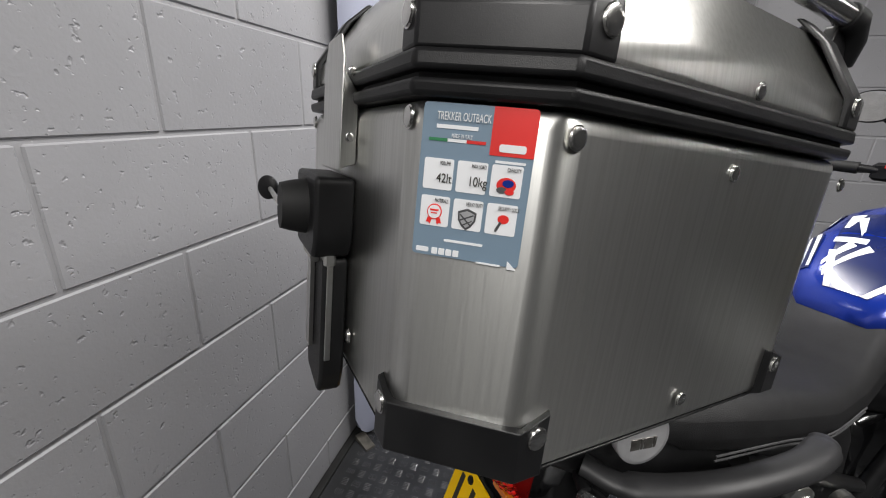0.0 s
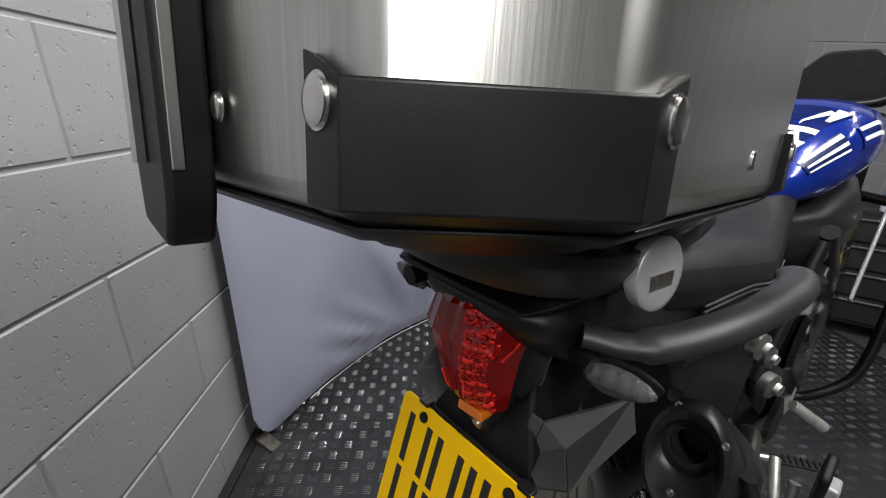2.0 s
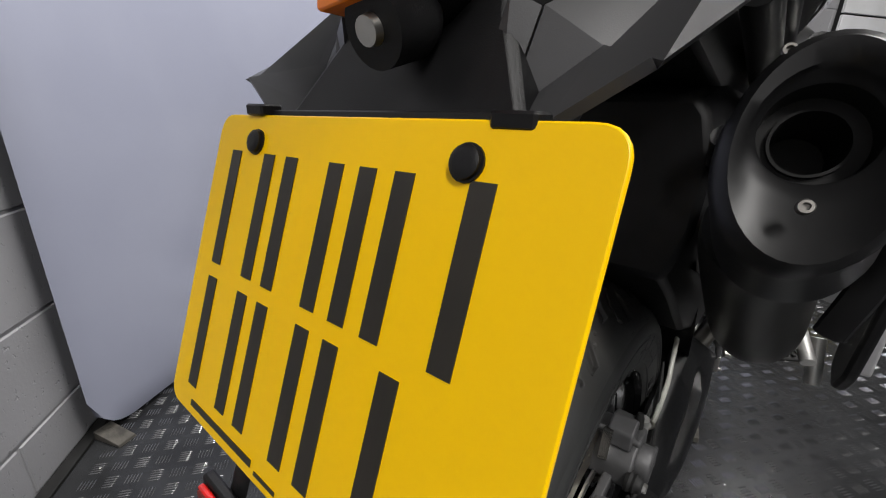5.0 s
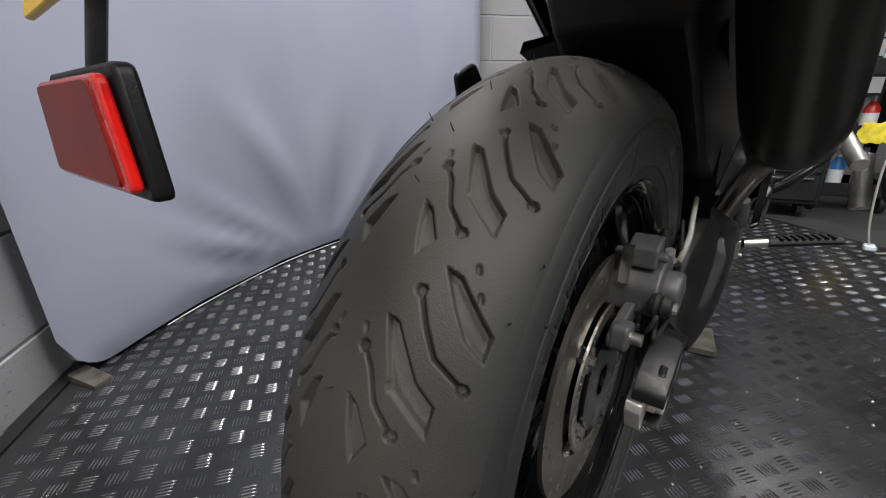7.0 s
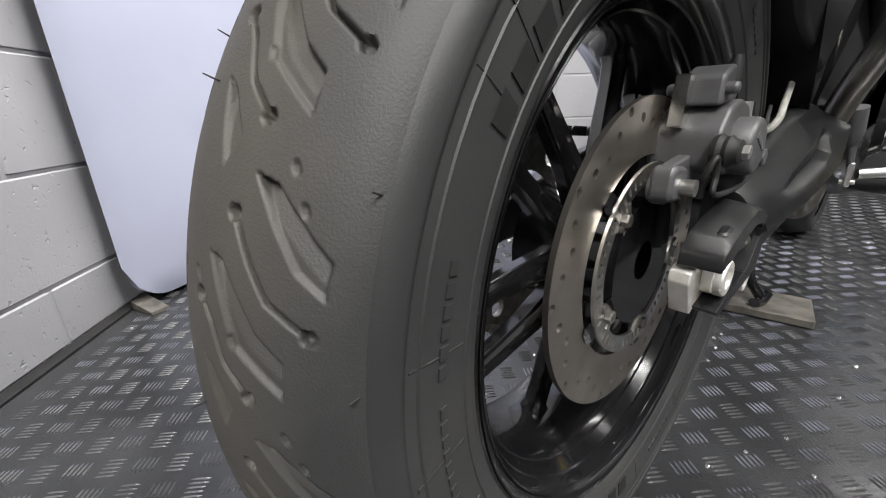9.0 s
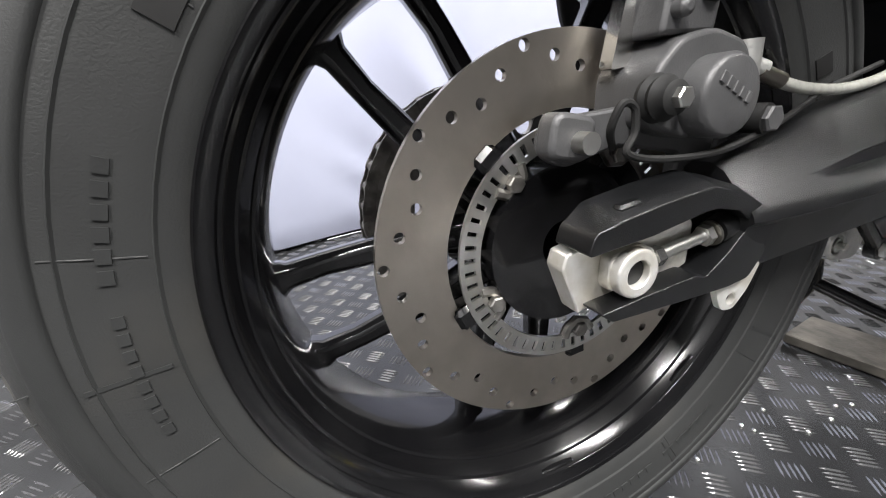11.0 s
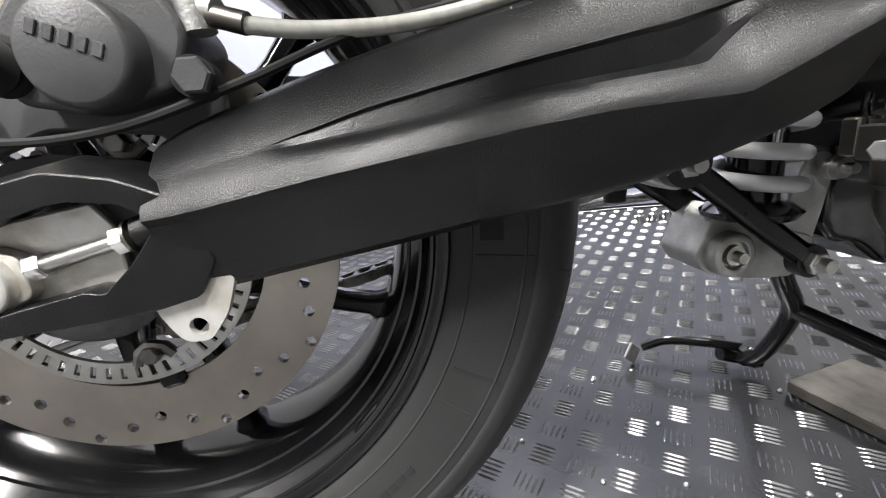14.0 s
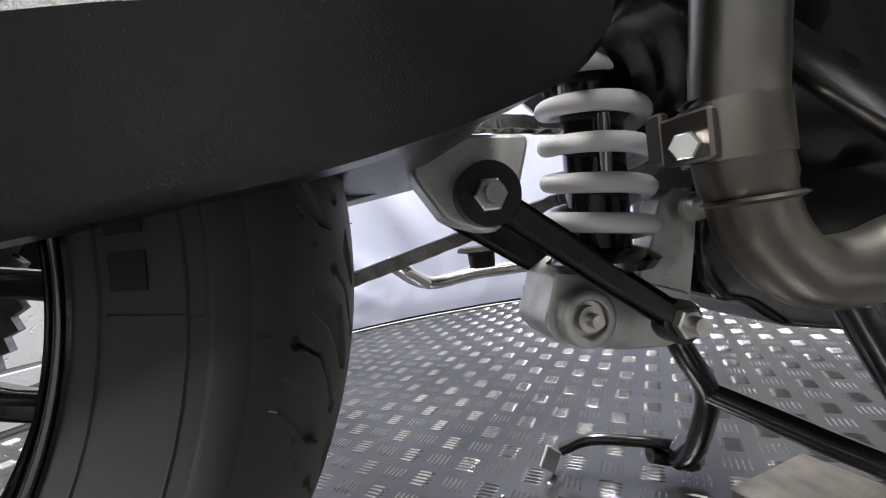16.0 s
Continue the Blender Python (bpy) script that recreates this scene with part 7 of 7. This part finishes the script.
rag = [[(0.505 + 0.11 * i / 9 + 0.01 * math.sin(j * 1.3), 2.64 - 0.006 * j + 0.008 * math.sin(i * 1.7 + j), 0.472 - 0.016 * j - 0.012 * abs(math.sin(i * 0.9))) for i in range(10)] for j in range(7)]
s.loft([[Vector(p) for p in row] + [Vector(p) + Vector((0, 0.003, 0)) for p in reversed(row)] for row in rag])
solo("rag", s, YELLOW_RAG, "crumpled yellow rag hanging over the cart's shelf", "rag", smooth=80)
# black drawer cabinet in front of the far wall
CAB = thing("tool_cabinet", (0.06, 2.52, -0.006), "low black steel tool cabinet with drawers", "tool cabinet")
m = local((0.06, 2.52, 0), 14)
s = Shape()
s.box((0.62, 0.42, 0.60), m=m @ Matrix.Translation((0, 0, 0.37)), bevel=0.006)
part("carcass", s, BENCH_BLACK, CAB)
for k in range(4):
    s = Shape()
    s.box((0.58, 0.012, 0.125), m=m @ Matrix.Translation((0, -0.2165, 0.155 + 0.14 * k)), bevel=0.004)
    drawer = part("drawer", s, BENCH_BLACK, CAB)
    s = Shape()
    s.box((0.52, 0.012, 0.012), m=m @ Matrix.Translation((0, -0.229, 0.205 + 0.14 * k)), bevel=0.004)
    part("drawer_pull", s, CHAIN_STEEL, drawer, "dull steel pull")
for sx in (1, -1):
    for sy in (1, -1):
        s = Shape()
        s.rod(m @ Vector((sx * 0.25 - 0.012, sy * 0.15, 0.04)), m @ Vector((sx * 0.25 + 0.012, sy * 0.15, 0.04)), 0.04, 18)
        part("castor", s, SOFT_RUBBER, CAB)
bottle("bottle", (0.17, 2.36, 0.670), 0.032, 0.19, BOTTLE_WHITE, BOTTLE_RED, "white bottle with a red cap on the cabinet")
bottle("bottle", (-0.08, 2.44, 0.670), 0.036, 0.16, BOTTLE_GREY, BOTTLE_GREY, "dark bottle on the cabinet")
bottle("bottle", (0.26, 2.50, 0.670), 0.030, 0.22, BOTTLE_BLUE, BOTTLE_WHITE, "blue bottle with a white cap on the cabinet")
# white slat wall behind the carts
SLATS = solo("slat_wall", slab(2.95, 4.5, 1.99, 2.016, 0.6, 2.45), BENCH_BLACK, "white slatted display wall with dark grooves", "wall panel", kind="structure")
for k in range(15):
    part("slat", slab(2.95, 4.5, 1.970, 1.9895, 0.605 + 0.123 * k, 0.605 + 0.123 * k + 0.110), WHITE_WALL, SLATS, bevel=0.002)
# cable tag, cable, tub and the chock by the cloth
s = Shape()
s.tube(curve([(0.44, 1.16, 0.93), (0.50, 1.26, 0.90), (0.52, 1.55, 0.75), (0.50, 1.75, 0.50), (0.50, 1.78, 0.25), (0.54, 1.80, 0.04), (0.66, 1.95, 0.0), (0.95, 2.1, 0.0), (1.3, 2.3, 0.0)], 8), 0.004, 8)
CABLE = solo("cable", s, HOSE, "pale charging cable hanging from the bars to the floor", "cable", smooth=60)
s = Shape()
s.box((0.035, 0.045, 0.022), (0.535, 1.795, 0.045), bevel=0.005)
part("inline_plug", s, BOTTLE_WHITE, CABLE, "white plug body")
s = Shape()
s.box((0.03, 0.012, 0.016), (0.44, 1.16, 0.925), bevel=0.004)
part("yellow_tag", s, YELLOW_RAG, CABLE, "yellow tag on the cable")
TUB = thing("parts_tub", (0.98, 2.22, -0.006), "grey plastic parts tub with a pale cloth on it", "tub")
s = Shape()
m = local((0.98, 2.22, 0), 20)
s.loft([[m @ Vector(p) for p in ((-0.17, -0.12, -0.005), (0.17, -0.12, -0.005), (0.17, 0.12, -0.005), (-0.17, 0.12, -0.005))], [m @ Vector(p) for p in ((-0.2, -0.14, 0.16), (0.2, -0.14, 0.16), (0.2, 0.14, 0.16), (-0.2, 0.14, 0.16))]])
part("tub_body", s, BENCH_BLACK, TUB, bevel=0.006)
s = Shape()
s.loft([[m @ Vector((x * k, y * k, z)) for x, y in rounded([(-0.2, -0.14), (0.2, -0.14), (0.2, 0.14), (-0.2, 0.14)], 0.05)] for k, z in ((1.0, 0.161), (1.02, 0.172), (0.9, 0.195), (0.6, 0.21), (0.3, 0.205))])
part("tub_cloth", s, WHITE_PRINT, TUB, "pale cloth heaped on top", smooth=70)
s = Shape()
s.loft([[Vector(p) for p in ((-1.03, -0.285, 0.0002), (-0.95, -0.255, 0.0002), (-0.965, -0.215, 0.0002), (-1.045, -0.245, 0.0002))], [Vector(p) for p in ((-1.03, -0.285, 0.022), (-0.952, -0.256, 0.008), (-0.966, -0.217, 0.008), (-1.045, -0.245, 0.022))]])
solo("wedge", s, WOOD, "small wooden wedge under the corner of the cloth screen", "wedge", bevel=0.001)
# bright crumbs of metal left on the tread plate
s = Shape()
rnd = random.Random(4)
spots = [(0.03, 0.498), (0.008, 0.269), (0.164, 0.317), (-0.105, 0.461), (0.003, 0.381), (0.033, 0.443), (0.024, 0.559), (0.27, 0.268), (-0.21, 0.428), (-0.195, 0.312), (-0.124, 0.646), (0.261, 0.468), (-0.913, -0.301)]
spots += [(rnd.uniform(-0.25, 0.5), rnd.uniform(-0.1, 0.75)) for k in range(48)]
for x, y in spots:
    s.turned([(0.0001, 0.0034), (0.0022, 0.0031), (0.0034, 0.0018), (0.0037, 0.0)], (x, y, 0.0), (rnd.uniform(-0.2, 0.2), rnd.uniform(-0.2, 0.2), 1), 10)
part("plate_rivet", s, BRIGHT_STEEL, MAT, "small bright rivets in the tread plate", smooth=50)["kind"] = "stuff"

# ---- letter printed on the cloth ----
INK = surface("dark_cloth_print", (0.02, 0.022, 0.03), 0.8)
s = Shape()
right, out = Vector((-0.277, 0.96, 0)), Vector((0.96, 0.277, 0))
origin = Vector((-1.291, 0.104, 1.152)) + out * 0.034
for poly in ([(-0.004, 0), (0.088, 0), (0.088, 0.008), (0.062, 0.016), (0.165, 0.36), (0.135, 0.36), (0.022, 0.014), (-0.004, 0.008)], [(0.165, 0.36), (0.28, 0.014), (0.25, 0.008), (0.25, 0), (0.37, 0), (0.37, 0.008), (0.345, 0.014), (0.20, 0.36)], [(0.108, 0.12), (0.238, 0.12), (0.232, 0.14), (0.114, 0.14)]):
    q = [origin + right * a + Vector((0, 0, b)) for a, b in poly]
    s.loft([q, [v + out * 0.0012 for v in q]])
part("printed_letter", s, INK, BACKDROP, "dark serif capital letter A")

# ---- painted blocks of the two walls ----
def block_mesh(length, height, depth=0.02):
    s = Shape()
    s.box((depth, length - JOINT, height - JOINT), bevel=0.003)
    return mesh_of("block", s, BLOCK, 40)


def lay_blocks(owner, along, low, high, phase, place):
    """Courses of half-bonded blocks; place turns (run, z) into a matrix."""
    meshes = {}
    k = -1
    while COURSE_Z + COURSE * k < CEIL - 0.02:
        z0, z1 = max(0.0, COURSE_Z + COURSE * k), min(CEIL, COURSE_Z + COURSE * (k + 1))
        start = phase[k % 2]
        i = math.floor((low - start) / BLOCK_L)
        while start + i * BLOCK_L < high - 0.03:
            a, b = max(low, start + i * BLOCK_L), min(high, start + (i + 1) * BLOCK_L)
            if b - a > 0.04 and z1 - z0 > 0.03:
                size = (round(b - a, 3), round(z1 - z0, 3))
                if size not in meshes:
                    meshes[size] = block_mesh(*size)
                ob = new("block", meshes[size])
                ob.parent = owner
                ob.matrix_world = place((a + b) / 2, (z0 + z1) / 2)
            i += 1
        k += 1


lay_blocks(WALL_A, V, ROOM_V[0] + 0.02, ROOM_V[1], {1: 0.030, 0: -0.190}, lambda r, z: ROOM @ Matrix.Translation((ROOM_U[0] - 0.0095, r, z)))
lay_blocks(WALL_B, U, ROOM_U[0] + 0.02, ROOM_U[1], {0: -0.90, 1: -0.675}, lambda r, z: ROOM @ Matrix.Translation((r, ROOM_V[1] + 0.0095, z)) @ Matrix.Rotation(radians(-90), 4, "Z"))
